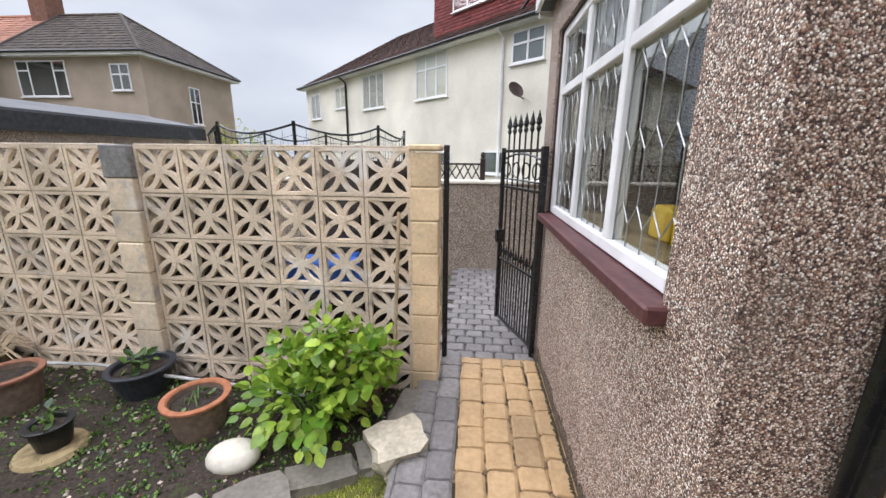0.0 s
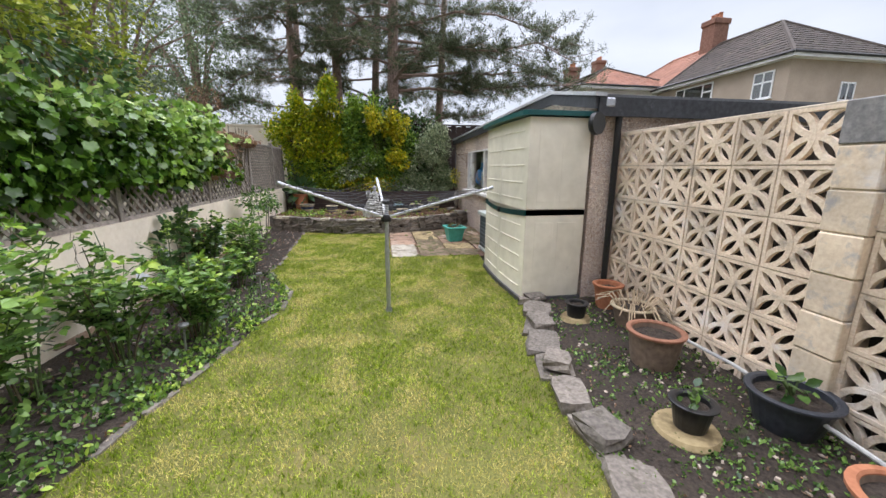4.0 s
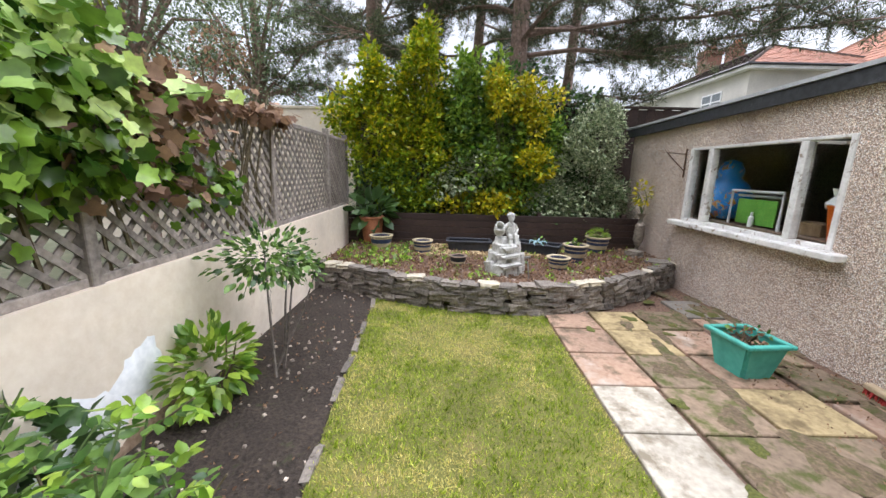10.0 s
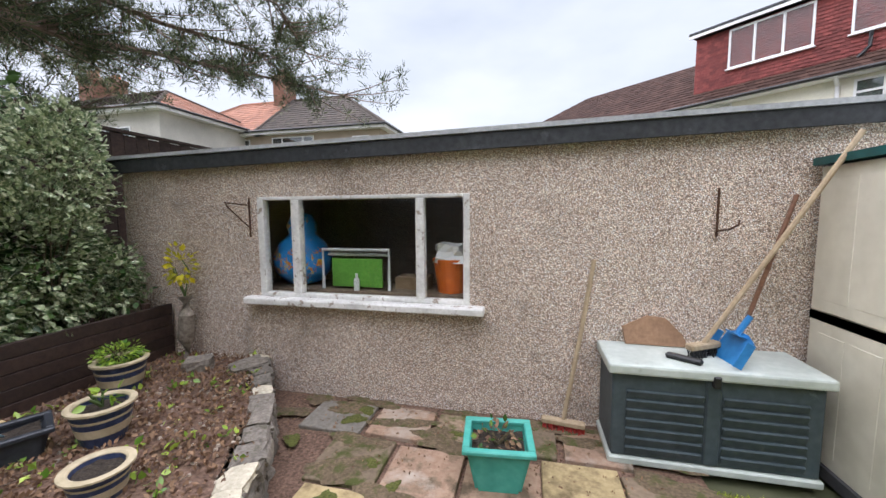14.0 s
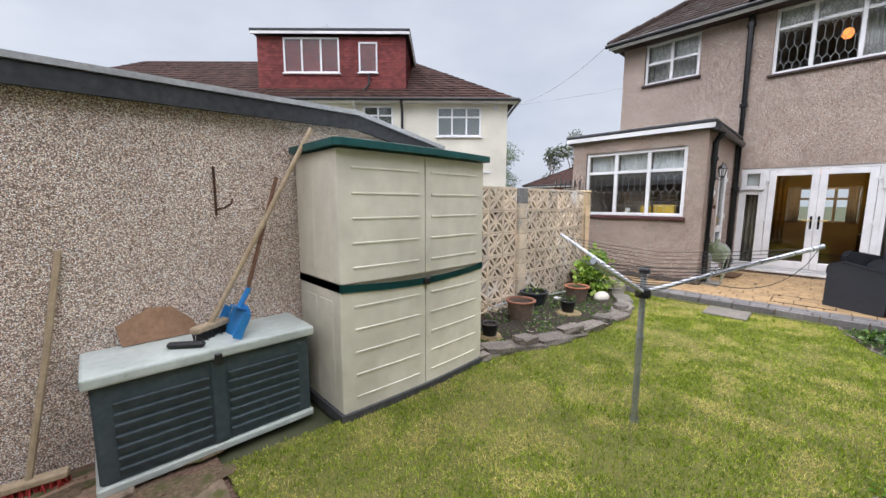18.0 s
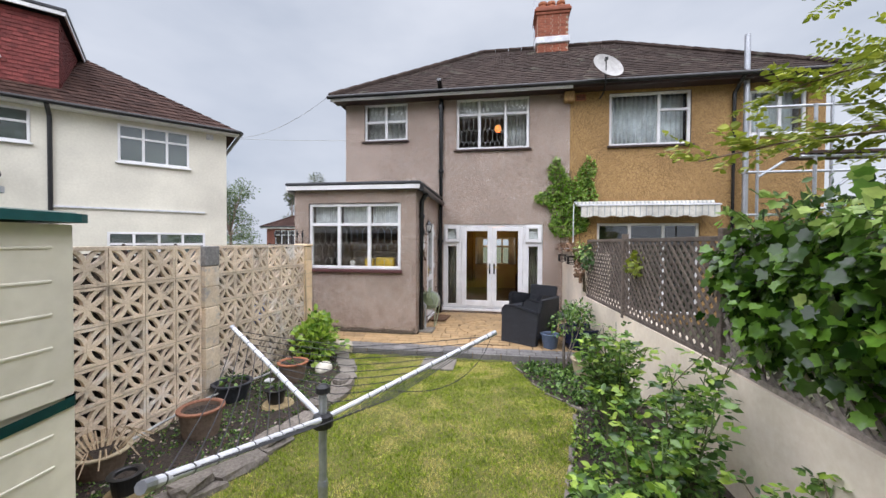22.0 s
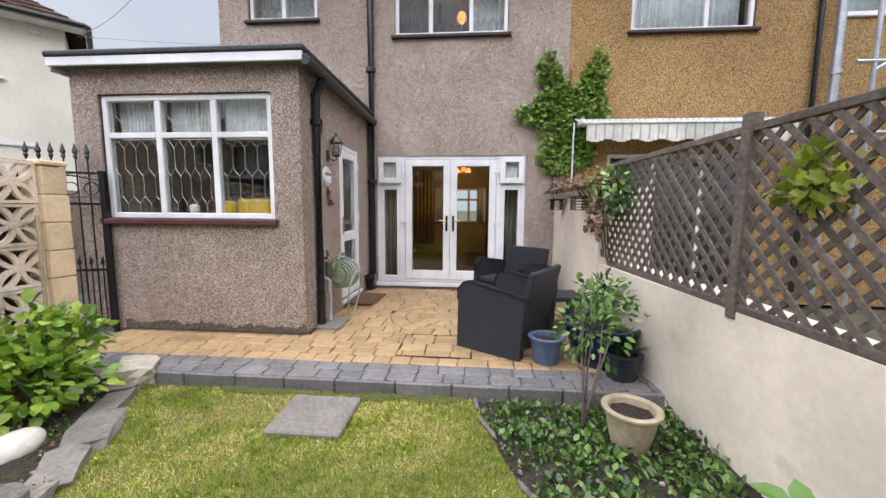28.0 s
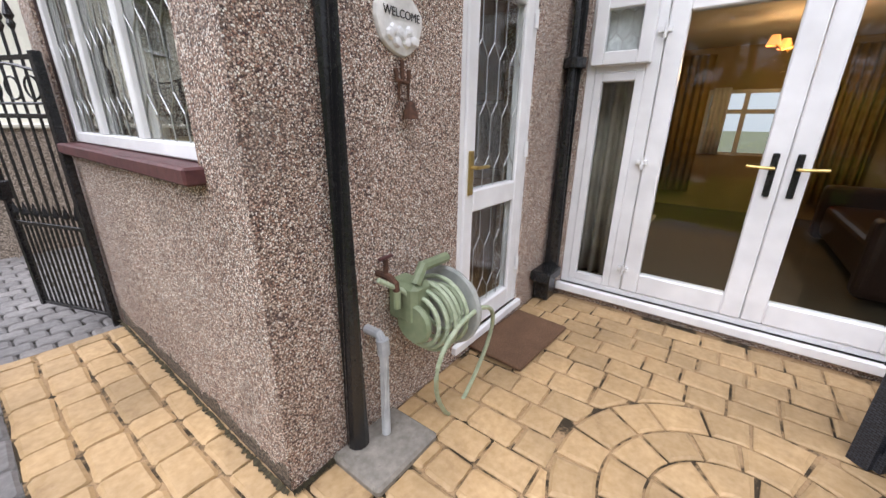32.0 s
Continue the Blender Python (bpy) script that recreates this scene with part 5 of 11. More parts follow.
for row in range(17):
    z = -0.0 + row * 0.075
    for face in range(4):
        length = 0.88 if face % 2 == 0 else 0.72
        k = 4
        for j in range(k):
            bw = length / k
            if brick is None:
                bm = bmesh.new()
                box(bm, (-0.095, -0.012, -0.0315), (0.095, 0.012, 0.0315))
                brick = part("brick", bm, BRICKRED, chim)
                b_ob = brick
            else:
                b_ob = brick.copy()
                scene.collection.objects.link(b_ob)
            u = -length / 2 + bw * (j + 0.5) + (0.05 if row % 2 and j < k - 1 else 0)
            c = ((-0.365, u, 0, -90), (u, 0.445, 0, 0), (0.365, u, 0, 90), (u, -0.445, 0, 0))[face]
            b_ob.matrix_basis = pose(c[0], c[1], z + 0.04, 0, 0, c[3]) @ Matrix.Diagonal((bw / 0.205, 1, 1, 1))

awn = thing("awning", at(2.10, -2.70, 2.62), "striped cream and grey awning with a scalloped valance next door", "awning")
AWNING = surface("awning_canvas", (0.62, 0.6, 0.54), (0.72, 0.7, 0.63), 12, 3, 0.9, 0.1)
AWNSTRIPE = surface("awning_stripe", (0.36, 0.38, 0.36), (0.48, 0.49, 0.46), 12, 3, 0.9, 0.1)
bm = bmesh.new()
tube(bm, [(-0.08, 0.0, 0.0), (-0.08, -2.78, 0.0)], 0.055, 12)
part("roller", bm, AWNING, awn)
bm = bmesh.new()
for k in range(34):
    y = -0.02 - k * 0.081
    tube(bm, [(-0.08, y, 0), (-0.08, y - 0.03, 0)], 0.0575, 12)
part("roller_stripes", bm, AWNSTRIPE, awn)
for k in range(46):
    bm = bmesh.new()
    y0 = -0.05 - k * 0.059
    drop = 0.02 * math.sin(k * 1.05)
    box(bm, (-0.38, y0 - 0.056, -0.30 - drop), (-0.374, y0, -0.06))
    part("valance_scallop", bm, AWNING, awn)
bm = bmesh.new()
for k in range(23):
    y0 = -0.05 - k * 0.118
    box(bm, (-0.383, y0 - 0.02, -0.28), (-0.380, y0, -0.07))
part("valance_stripes", bm, AWNSTRIPE, awn)
bm = bmesh.new()
box(bm, (-0.4, -2.78, -0.075), (-0.36, 0.0, -0.045), bev=0.006)
box(bm, (-0.38, -2.76, -0.05), (-0.1, -0.02, -0.035))
tube(bm, [(-0.37, 0.02, -0.06), (-0.1, 0.03, 0.05)], 0.012, 6)
tube(bm, [(-0.1, 0.05, 0.0), (-0.12, 0.06, -1.1)], 0.012, 6)
part("front_bar", bm, WHITEMETAL, awn)

# bed lamps and furniture seen through the glass
SHADE = glow("lit_lamp_shade", (1.0, 0.36, 0.09), 0.9)
chand = thing("chandelier", at(4.9, -0.9, 2.5), "lit brass chandelier with amber shades", "ceiling lamp")
bm = bmesh.new()
tube(bm, [(0, 0, 0), (0, 0, -0.3)], 0.012, 6)
for k in range(4):
    a = k * math.pi / 2 + 0.4
    tube(bm, [(0, 0, -0.3), (0.12 * math.cos(a), 0.12 * math.sin(a), -0.34), (0.2 * math.cos(a), 0.2 * math.sin(a), -0.27)], 0.008, 6)
part("arms", bm, BRASS, chand)
for k in range(4):
    a = k * math.pi / 2 + 0.4
    bm = bmesh.new()
    lathe(bm, [(0.065, -0.30), (0.035, -0.2)], 12, at(0.2 * math.cos(a), 0.2 * math.sin(a), 0))
    part("shade", bm, SHADE, chand)
glow_lamp = new("chandelier_light", bpy.data.lights.new("chandelier_light", "POINT"))
glow_lamp.data.energy, glow_lamp.data.color, glow_lamp.data.shadow_soft_size = 12, (1.0, 0.62, 0.3), 0.15
glow_lamp.location = (4.9, -0.9, 2.05)
pend = thing("pendant_lamp", at(3.4, -0.95, 5.2), "lit amber pendant lamp in the bedroom", "ceiling lamp")
bm = bmesh.new()
tube(bm, [(0, 0, 0), (0, 0, -0.35)], 0.008, 6)
part("flex", bm, BRASS, pend)
bm = bmesh.new()
lathe(bm, [(0.05, -0.33), (0.08, -0.38), (0.09, -0.45), (0.05, -0.5)], 14)
part("shade", bm, SHADE, pend)
tl = thing("table_lamp", at(3.1, 0.05, 0.16), "cream table lamp on a small wooden stand", "table lamp")
bm = bmesh.new()
box(bm, (-0.2, -0.2, 0.4), (0.2, 0.2, 0.44), bev=0.01)
for sx in (-0.16, 0.16):
    for sy in (-0.16, 0.16):
        tube(bm, [(sx, sy, 0), (sx * 0.7, sy * 0.7, 0.4)], 0.018, 6)
part("stand", bm, BROOMWOOD, tl)
bm = bmesh.new()
lathe(bm, [(0.07, 0.44), (0.05, 0.5), (0.02, 0.6), (0.02, 0.72)], 12)
part("base", bm, BRASS, tl)
bm = bmesh.new()
lathe(bm, [(0.17, 0.68), (0.11, 0.92)], 18)
part("shade", bm, SHEER, tl)
SOFABROWN = surface("brown_leather", (0.035, 0.018, 0.012), (0.06, 0.032, 0.022), 40, 5, 0.4, 0.2)
sf = thing("sofa", at(4.2, -1.9, 0.16), "dark brown leather sofa in the living room", "sofa")
for nm, a, b in (("seat", (-0.9, -0.45, 0.1), (0.9, 0.35, 0.45)), ("backrest", (-0.9, -0.55, 0.2), (0.9, -0.4, 0.9)), ("armrest", (-1.1, -0.5, 0.05), (-0.9, 0.4, 0.65)), ("armrest", (0.9, -0.5, 0.05), (1.1, 0.4, 0.65))):
    bm = bmesh.new()
    box(bm, a, b, bev=0.06, seg=3)
    part(nm, bm, SOFABROWN, sf)
KWOOD = surface("brown_kitchen_wood", (0.10, 0.05, 0.025), (0.17, 0.09, 0.045), 25, 5, 0.5, 0.2)
kc = thing("kitchen_cabinet", at(1.95, 1.6, 0.14), "brown wooden kitchen cabinets on the back wall", "cabinet")
for nm, a, b in (("body", (-0.45, -0.9, 0), (0.1, 0.9, 0.9)), ("wall_unit", (-0.2, -0.9, 1.4), (0.1, 0.9, 2.2))):
    bm = bmesh.new()
    box(bm, a, b, bev=0.01)
    part(nm, bm, KWOOD, kc)
    for j in range(3):
        bm = bmesh.new()
        box(bm, (a[0] - 0.02, -0.88 + 0.6 * j, a[2] + 0.05), (a[0], -0.33 + 0.6 * j, b[2] - 0.05), bev=0.008)
        part("cabinet_door", bm, KWOOD, kc)
YELLOW = surface("bright_yellow_plastic", (0.62, 0.40, 0.02), (0.75, 0.50, 0.04), 20, 3, 0.5, 0.05)
bm = bmesh.new()
box(bm, (0.45, 0.9, 0.95), (0.6, 1.45, 1.18), bev=0.05, seg=3)
tagged(obj("bread_bin", bm, YELLOW), "bright yellow bin on the kitchen worktop", "bin")
bm = bmesh.new()
box(bm, (0.02, 0.64, 0.9), (0.6, 2.5, 0.95), bev=0.01)
box(bm, (0.04, 0.68, 0.14), (0.55, 2.46, 0.9))
tagged(obj("worktop", bm, KWOOD), "wooden worktop under the kitchen window", "worktop")

# things on the kitchen worktop behind the glass
YEL = surface("yellow_plastic", (0.72, 0.46, 0.02), (0.82, 0.56, 0.05), 15, 3, 0.5, 0.05)
bm = bmesh.new()
box(bm, (0.09, 0.92, 1.28), (0.23, 1.28, 1.46), bev=0.03, seg=3)
tagged(obj("bread_bin", bm, YEL), "yellow bread bin on the kitchen sill", "bread bin")
bm = bmesh.new()
box(bm, (0.1, 1.33, 1.28), (0.21, 1.5, 1.44), bev=0.02)
tagged(obj("tea_caddy", bm, YEL), "yellow tea caddy on the kitchen sill", "caddy")
bm = bmesh.new()
box(bm, (-0.05, 0.75, 1.22), (0.42, 2.4, 1.28), bev=0.01)
tagged(obj("worktop", bm, SLABCREAM), "pale kitchen worktop under the window", "worktop")
bm = bmesh.new()
lathe(bm, [(0, 1.29), (0.045, 1.29), (0.05, 1.38), (0.02, 1.4), (0, 1.4)], 14, at(0.02, 1.7, 0))
tagged(obj("mug", bm, UPVC), "white mug on the kitchen worktop", "mug")
# dirt and moss along the foot of the extension
bm = bmesh.new()
rr = random.Random(14)
for (xa, ya), (xb, yb), nx, ny in (((-0.2, 2.5), (-0.2, 0.42), -1, 0), ((-0.2, 0.42), (0.0, 0.42), 0, -1)):
    k = 220
    base, top = [], []
    for i in range(k + 1):
        x, y = xa + (xb - xa) * i / k, ya + (yb - ya) * i / k
        w, h = rr.uniform(0.012, 0.03), 0.02 + 0.014 * noise.noise(Vector((x * 6, y * 6, 1))) + rr.uniform(-0.006, 0.006)
        top.append(bm.verts.new((x + nx * 0.004, y + ny * 0.004, 0.1 + h)))
        base.append(bm.verts.new((x + nx * w, y + ny * w, 0.112)))
    for i in range(k):
        bm.faces.new((base[i], base[i + 1], top[i + 1], top[i]))
MOSS = surface("dirt_and_moss", (0.03, 0.023, 0.015), (0.075, 0.062, 0.03), 60, 7, 0.95, 0.8)
tagged(obj("moss", bm, MOSS), "dark moss and dirt along the foot of the wall", "moss", "", "stuff")

# ---- pierced screen wall ----
def screen_block_mesh(s=0.302, d=0.04):
    """One pierced block: a square rim and four ribs along arcs struck from its mid-sides, open between them."""
    bm = bmesh.new()
    h, rim = s / 2, 0.86
    for a, b in (((-1, -1), (1, -rim)), ((-1, rim), (1, 1)), ((-1, -rim), (-rim, rim)), ((rim, -rim), (1, rim))):
        box(bm, (a[0] * h, 0, a[1] * h), (b[0] * h, d, b[1] * h))
    for q in range(4):
        inset = 0.003 + 0.0015 * q
        c, sn = round(math.cos(q * math.pi / 2)), round(math.sin(q * math.pi / 2))
        rings = []
        for k in range(15):
            a = math.radians(-86 + 172 * k / 14)
            ring = []
            for rad, y in ((0.855, inset), (1.07, inset), (1.07, d - inset), (0.855, d - inset)):
                u, v = 1 - rad * math.cos(a), rad * math.sin(a)
                u, v = max(-0.97, min(0.97, u)), max(-0.97, min(0.97, v))
                ring.append(bm.verts.new(((u * c - v * sn) * h, y, (u * sn + v * c) * h)))
            rings.append(ring)
        for a, b in zip(rings, rings[1:]):
            for i in range(4):
                bm.faces.new((a[i], b[i], b[(i + 1) % 4], a[(i + 1) % 4]))
    bmesh.ops.recalc_face_normals(bm, faces=bm.faces)
    return bm


screen = structure(thing("screen_wall", at(0, 2.04, 0), "pierced sand-coloured concrete screen block wall", "wall"), "pierced sand-coloured concrete screen block wall", "wall")
bm = bmesh.new()
for x0, x1 in ((-5.03, -3.17), (-2.97, -1.12)):
    for k in range(0, 6):
        z = 0.145 + 0.31 * k
        box(bm, (x0, 0.01, z - 0.006), (x1, 0.034, z + 0.006))
    for k in range(1, 6):
        x = x0 + (x1 - x0) * k / 6
        box(bm, (x - 0.006, 0.012, -0.15), (x + 0.006, 0.032, 1.69))
    box(bm, (x0, 0.004, 1.685), (x1, 0.088, 1.705), bev=0.005)
part("mortar", bm, MORTAR, screen)
SCREEN_CELLS = [(x0 + (x1 - x0) * (i + 0.5) / 6, 0.145 + 0.31 * (k + 0.5)) for x0, x1 in ((-5.03, -3.17), (-2.97, -1.12)) for k in range(-1, 5) for i in range(6)]


def pillar(x0, x1, y0, y1, top, blocks, label, odd=(), material=PILLARMAT):
    e = structure(thing("screen_pillar", at((x0 + x1) / 2, (y0 + y1) / 2, -0.05), label, "pillar"), label, "pillar")
    w, d = (x1 - x0) / 2, (y1 - y0) / 2
    hh = (top + 0.05) / blocks
    r = random.Random(int(x0 * 100))
    for k in range(blocks):
        bm = bmesh.new()
        j = 0.004
        box(bm, (-w + r.uniform(-j, j), -d + r.uniform(-j, j), k * hh + 0.004), (w + r.uniform(-j, j), d + r.uniform(-j, j), (k + 1) * hh - 0.003), bev=0.006)
        part("pillar_block", bm, PILLARGREY if k in odd else material, e)
    bm = bmesh.new()
    box(bm, (-w + 0.012, -d + 0.012, 0), (w - 0.012, d - 0.012, blocks * hh - 0.01))
    part("joints", bm, MORTAR, e)
    return e, blocks * hh - 0.05


pillar(-3.17, -2.97, 1.99, 2.19, 1.70, 8, "weathered screen wall pillar with grey patched blocks", (7,))
e, topz = pillar(-1.12, -0.94, 2.0, 2.2, 1.67, 8, "sand-painted block pillar beside the gate", (), PILLARSAND)
bm = bmesh.new()
box(bm, (-0.1, -0.11, 1.725), (0.1, 0.11, 1.765), bev=0.01)
part("capping", bm, PILLARSAND, e)

# ---- gate, side wall ----
bm = bmesh.new()
box(bm, (-6.0, 4.83, -0.1), (0.6, 4.99, 1.28))
box(bm, (0.6, 4.83, -0.1), (8.0, 4.99, 1.6))
structure(obj("wall_passage", bm, PD_SIDE), "pebbledashed wall along the side passage", "wall")
bm = bmesh.new()
box(bm, (-6.0, 4.80, 1.28), (0.6, 5.02, 1.33), bev=0.012)
structure(obj("wall_coping", bm, RENDER_WHITE), "pale coping on the passage wall", "coping")
fence = thing("lattice_fence", at(-2.0, 4.9, 1.33), "low dark brown lattice fence on the passage wall", "fence")
for k in range(4):
    bm = bmesh.new()
    box(bm, (-1.5 + k * 0.95, -0.035, 0), (-1.43 + k * 0.95, 0.035, 0.26), bev=0.006)
    lathe(bm, [(0.03, 0.26), (0.045, 0.28), (0.02, 0.3), (0.035, 0.33), (0.02, 0.37), (0, 0.375)], 10, at(-1.465 + k * 0.95, 0, 0))
    part("post", bm, TIMBERDARK, fence)
for k in range(3):
    x0 = -1.43 + k * 0.95
    bm = bmesh.new()
    for i in range(8):
        tube(bm, [(x0 + 0.11 * i, 0, 0.01), (x0 + 0.11 * i + 0.11, 0, 0.2 + 0.03 * math.cos(i))], 0.009, 4)
        tube(bm, [(x0 + 0.11 * i + 0.11, 0.012, 0.01), (x0 + 0.11 * i, 0.012, 0.2 + 0.03 * math.cos(i))], 0.009, 4)
    box(bm, (x0, -0.02, 0.2), (x0 + 0.88, 0.02, 0.225), bev=0.004)
    part("lattice_panel", bm, TIMBERDARK, fence)

GARDENCABLE = surface("dusty_grey_cable", (0.36, 0.36, 0.35), (0.5, 0.5, 0.48), 40, 5, 0.7, 0.1)
gate = thing("garden_gate", at(-0.235, 2.47, 0.1) @ pose(0, 0, 0, 0, 0, 111), "black wrought-iron garden gate standing open", "gate")
GL = 0.66
bm = bmesh.new()
for x in (0.0, GL):
    box(bm, (x - 0.016, -0.016, 0.03), (x + 0.016, 0.016, 1.62), bev=0.003)
for z in (0.04, 0.62, 1.28, 1.58):
    box(bm, (0.0, -0.008, z), (GL, 0.008, z + 0.025), bev=0.002)
part("gate_frame", bm, BLACKPAINT, gate)
for k in range(1, 7):
    x = GL * k / 7
    bm = bmesh.new()
    tube(bm, [(x, 0, 0.05), (x, 0, 1.72)], 0.0075, 6)
    lathe(bm, [(0.007, 1.72), (0.02, 1.75), (0.012, 1.77), (0.024, 1.79), (0.0, 1.88)], 8, at(x, 0, 0))
    part("bar", bm, BLACKPAINT, gate)
for k in range(7):
    x = GL * (k + 0.5) / 7
    bm = bmesh.new()
    tube(bm, [(x, 0, 0.05), (x, 0, 0.68)], 0.0065, 6)
    lathe(bm, [(0.006, 0.68), (0.018, 0.7), (0.0, 0.78)], 8, at(x, 0, 0))
    part("dog_bar", bm, BLACKPAINT, gate)
bm = bmesh.new()
for k in range(4):
    cx = GL * (k + 0.5) / 4
    tube(bm, [(cx + 0.06 * math.cos(a), 0, 1.44 + 0.06 * math.sin(a)) for a in [2 * math.pi * i / 18 for i in range(19)]], 0.006, 5)
tube(bm, [(x, 0, 1.52 + 0.05 * math.sin(math.pi * x / GL)) for x in [GL * i / 14 for i in range(15)]], 0.009, 5)
tube(bm, [(x, 0, 1.36) for x in (0, GL)], 0.008, 5)
part("scrollwork", bm, BLACKPAINT, gate)
bm = bmesh.new()
box(bm, (GL - 0.02, -0.04, 0.78), (GL + 0.03, 0.04, 0.9), bev=0.005)
part("latch", bm, BLACKPAINT, gate)
for x, y, lab in ((-0.92, 2.36, "black iron gate post beside the pillar"), (-0.225, 2.45, "black iron gate post on the house wall")):
    bm = bmesh.new()
    box(bm, (x - 0.02, y - 0.02, 0.05), (x + 0.02, y + 0.02, 1.72), bev=0.004)
    tagged(obj("gate_post", bm, BLACKPAINT), lab, "gate post")
bm = bmesh.new()
tube(bm, [(-1.5, 1.86, 0.06), (-1.9, 1.82, 0.05), (-2.4, 1.88, 0.06), (-2.9, 1.8, 0.16), (-3.4, 1.9, 0.14), (-3.8, 1.95, 0.1), (-4.3, 1.94, 0.08)], 0.012, 7)
tagged(obj("garden_cable", bm, GARDENCABLE), "pale grey cable lying along the screen wall", "cable")
bm = bmesh.new()
tube(bm, [(-1.24, 1.93, 0.1), (-1.19, 1.98, 1.3)], 0.012, 6)
tagged(obj("bamboo_cane", bm, BROOMWOOD), "thin cane leaning on the screen wall", "cane")
BLUEBAG = surface("blue_plastic_sack", (0.03, 0.12, 0.5), (0.06, 0.2, 0.65), 8, 3, 0.4, 0.5)
# boards added close behind the blocks to keep light out of their openings
back = thing("board_fence", at(-4.98, 2.21, -0.05), "dark weathered board fence behind the screen wall", "fence")
DULL = surface("dull_dark_boards", (0.035, 0.03, 0.026), (0.085, 0.075, 0.066), 20, 3, 0.9, 0.4, vary=0.35)
for k in range(26):
    y = 0.44 if 19 <= k <= 22 else 0.0
    bm = bmesh.new()
    box(bm, (0.15 * k, y, 0.0), (0.15 * k + 0.147, y + 0.02, 1.66), bev=0.003)
    part("board", bm, DULL, back)
bm = rough_stone(5, 0.5, 0.3, 0.24, 0.4, 3)
sack = obj("plastic_sack", bm, BLUEBAG, smooth=True)
sack.matrix_basis = at(-1.85, 2.42, 0.62)
bm = bmesh.new()
box(bm, (-2.2, 2.22, -0.05), (-1.5, 2.6, 0.62), bev=0.02)
tagged(obj("storage_crate", bm, BLACKPLASTIC), "dark plastic crate behind the screen wall", "crate")
tagged(sack, "blue plastic sack on a crate behind the screen wall", "sack")

# ---- plastic shed ----
shed = thing("storage_shed", at(-5.74, 1.42, 0), "cream plastic storage shed with green belt, doors closed", "shed")
SW, SD, SH = 0.70, 0.32, 1.85


def bow(x):
    return -SD - 0.03 * math.cos(x / SW * math.pi / 2)


bm = bmesh.new()
box(bm, (-SW + 0.02, -SD + 0.02, 0.03), (SW - 0.02, SD, SH - 0.02))
part("body", bm, SHEDPLASTIC, shed)
bm = bmesh.new()
prism(bm, [(-SW - 0.03, SD), (-SW - 0.03, -SD - 0.01)] + [(x, bow(x) - 0.025) for x in [-SW + 2 * SW * i / 10 for i in range(11)]] + [(SW + 0.03, -SD - 0.01), (SW + 0.03, SD)], -0.02, 0.05)
part("base", bm, surface("dark_grey_plastic", (0.05, 0.05, 0.055), (0.09, 0.09, 0.095), 20, 4, 0.6, 0.1), shed, "dark grey base tray")
for z0, z1 in ((0.05, 0.90), (0.955, 1.83)):
    for x0, x1 in ((-SW, -0.004), (0.004, SW)):
        bm = bmesh.new()
        n = 10
        lo, hi = [], []
        for i in range(n + 1):
            x = x0 + (x1 - x0) * i / n
            lo.append((bm.verts.new((x, bow(x), z0)), bm.verts.new((x, bow(x) + 0.03, z0))))
            hi.append((bm.verts.new((x, bow(x), z1)), bm.verts.new((x, bow(x) + 0.03, z1))))
        for i in range(n):
            for k in range(2):
                bm.faces.new((lo[i][k], lo[i + 1][k], hi[i + 1][k], hi[i][k]))
            bm.faces.new((lo[i][0], lo[i + 1][0], lo[i + 1][1], lo[i][1]))
            bm.faces.new((hi[i][0], hi[i + 1][0], hi[i + 1][1], hi[i][1]))
        for i in (0, n):
            bm.faces.new((lo[i][0], lo[i][1], hi[i][1], hi[i][0]))
        bmesh.ops.recalc_face_normals(bm, faces=bm.faces)
        dr = part("door", bm, SHEDPLASTIC, shed)
        for k in range(5):
            z = z0 + (z1 - z0) * (k + 0.6) / 5.3
            bm = bmesh.new()
            xa, xb = x0 + (0.09 if x0 < 0 else 0.06), x1 - (0.06 if x0 < 0 else 0.09)
            rows = []
            for i in range(9):
                x = xa + (xb - xa) * i / 8
                rows.append([bm.verts.new((x, bow(x) + o, z + dz)) for o, dz in ((0.002, -0.007), (-0.006, -0.005), (-0.006, 0.004), (0.002, 0.009))])
            for a, b in zip(rows, rows[1:]):
                for i in range(3):
                    bm.faces.new((a[i], b[i], b[i + 1], a[i + 1]))
            for a in (rows[0], rows[-1]):
                bm.faces.new(a)
            part("ridge", bm, SHEDPLASTIC, dr)
    for sx in (-1, 1):
        bm = bmesh.new()
        box(bm, (sx * SW - 0.012, -SD + 0.0, z0), (sx * SW + 0.012, SD - 0.02, z1), bev=0.006)
        side = part("side_panel", bm, SHEDPLASTIC, shed)
        for ya, yb in ((-0.22, -0.02), (0.02, 0.22)):
            bm = bmesh.new()
            box(bm, (sx * (SW + 0.008) - 0.006, ya, z0 + 0.07), (sx * (SW + 0.008) + 0.006, yb, z1 - 0.07), bev=0.0055)
            part("raised_panel", bm, SHEDPLASTIC, side)
bm = bmesh.new()
k = 16
pts = [(-SW - 0.014, SD - 0.02)] + [(-SW - 0.014, -SD)] + [(-SW + 2 * SW * i / k, bow(-SW + 2 * SW * i / k) - 0.012) for i in range(k + 1)] + [(SW + 0.014, -SD), (SW + 0.014, SD - 0.02)]
sag = lambda x: 0.925 - 0.035 * math.cos(x / SW * math.pi / 2)
va = [(bm.verts.new((x, y, sag(x) - 0.026)), bm.verts.new((x, y, sag(x) + 0.026))) for x, y in pts]
for a, b in zip(va, va[1:]):
    bm.faces.new((a[0], b[0], b[1], a[1]))
bmesh.ops.solidify(bm, geom=bm.faces[:], thickness=0.012)
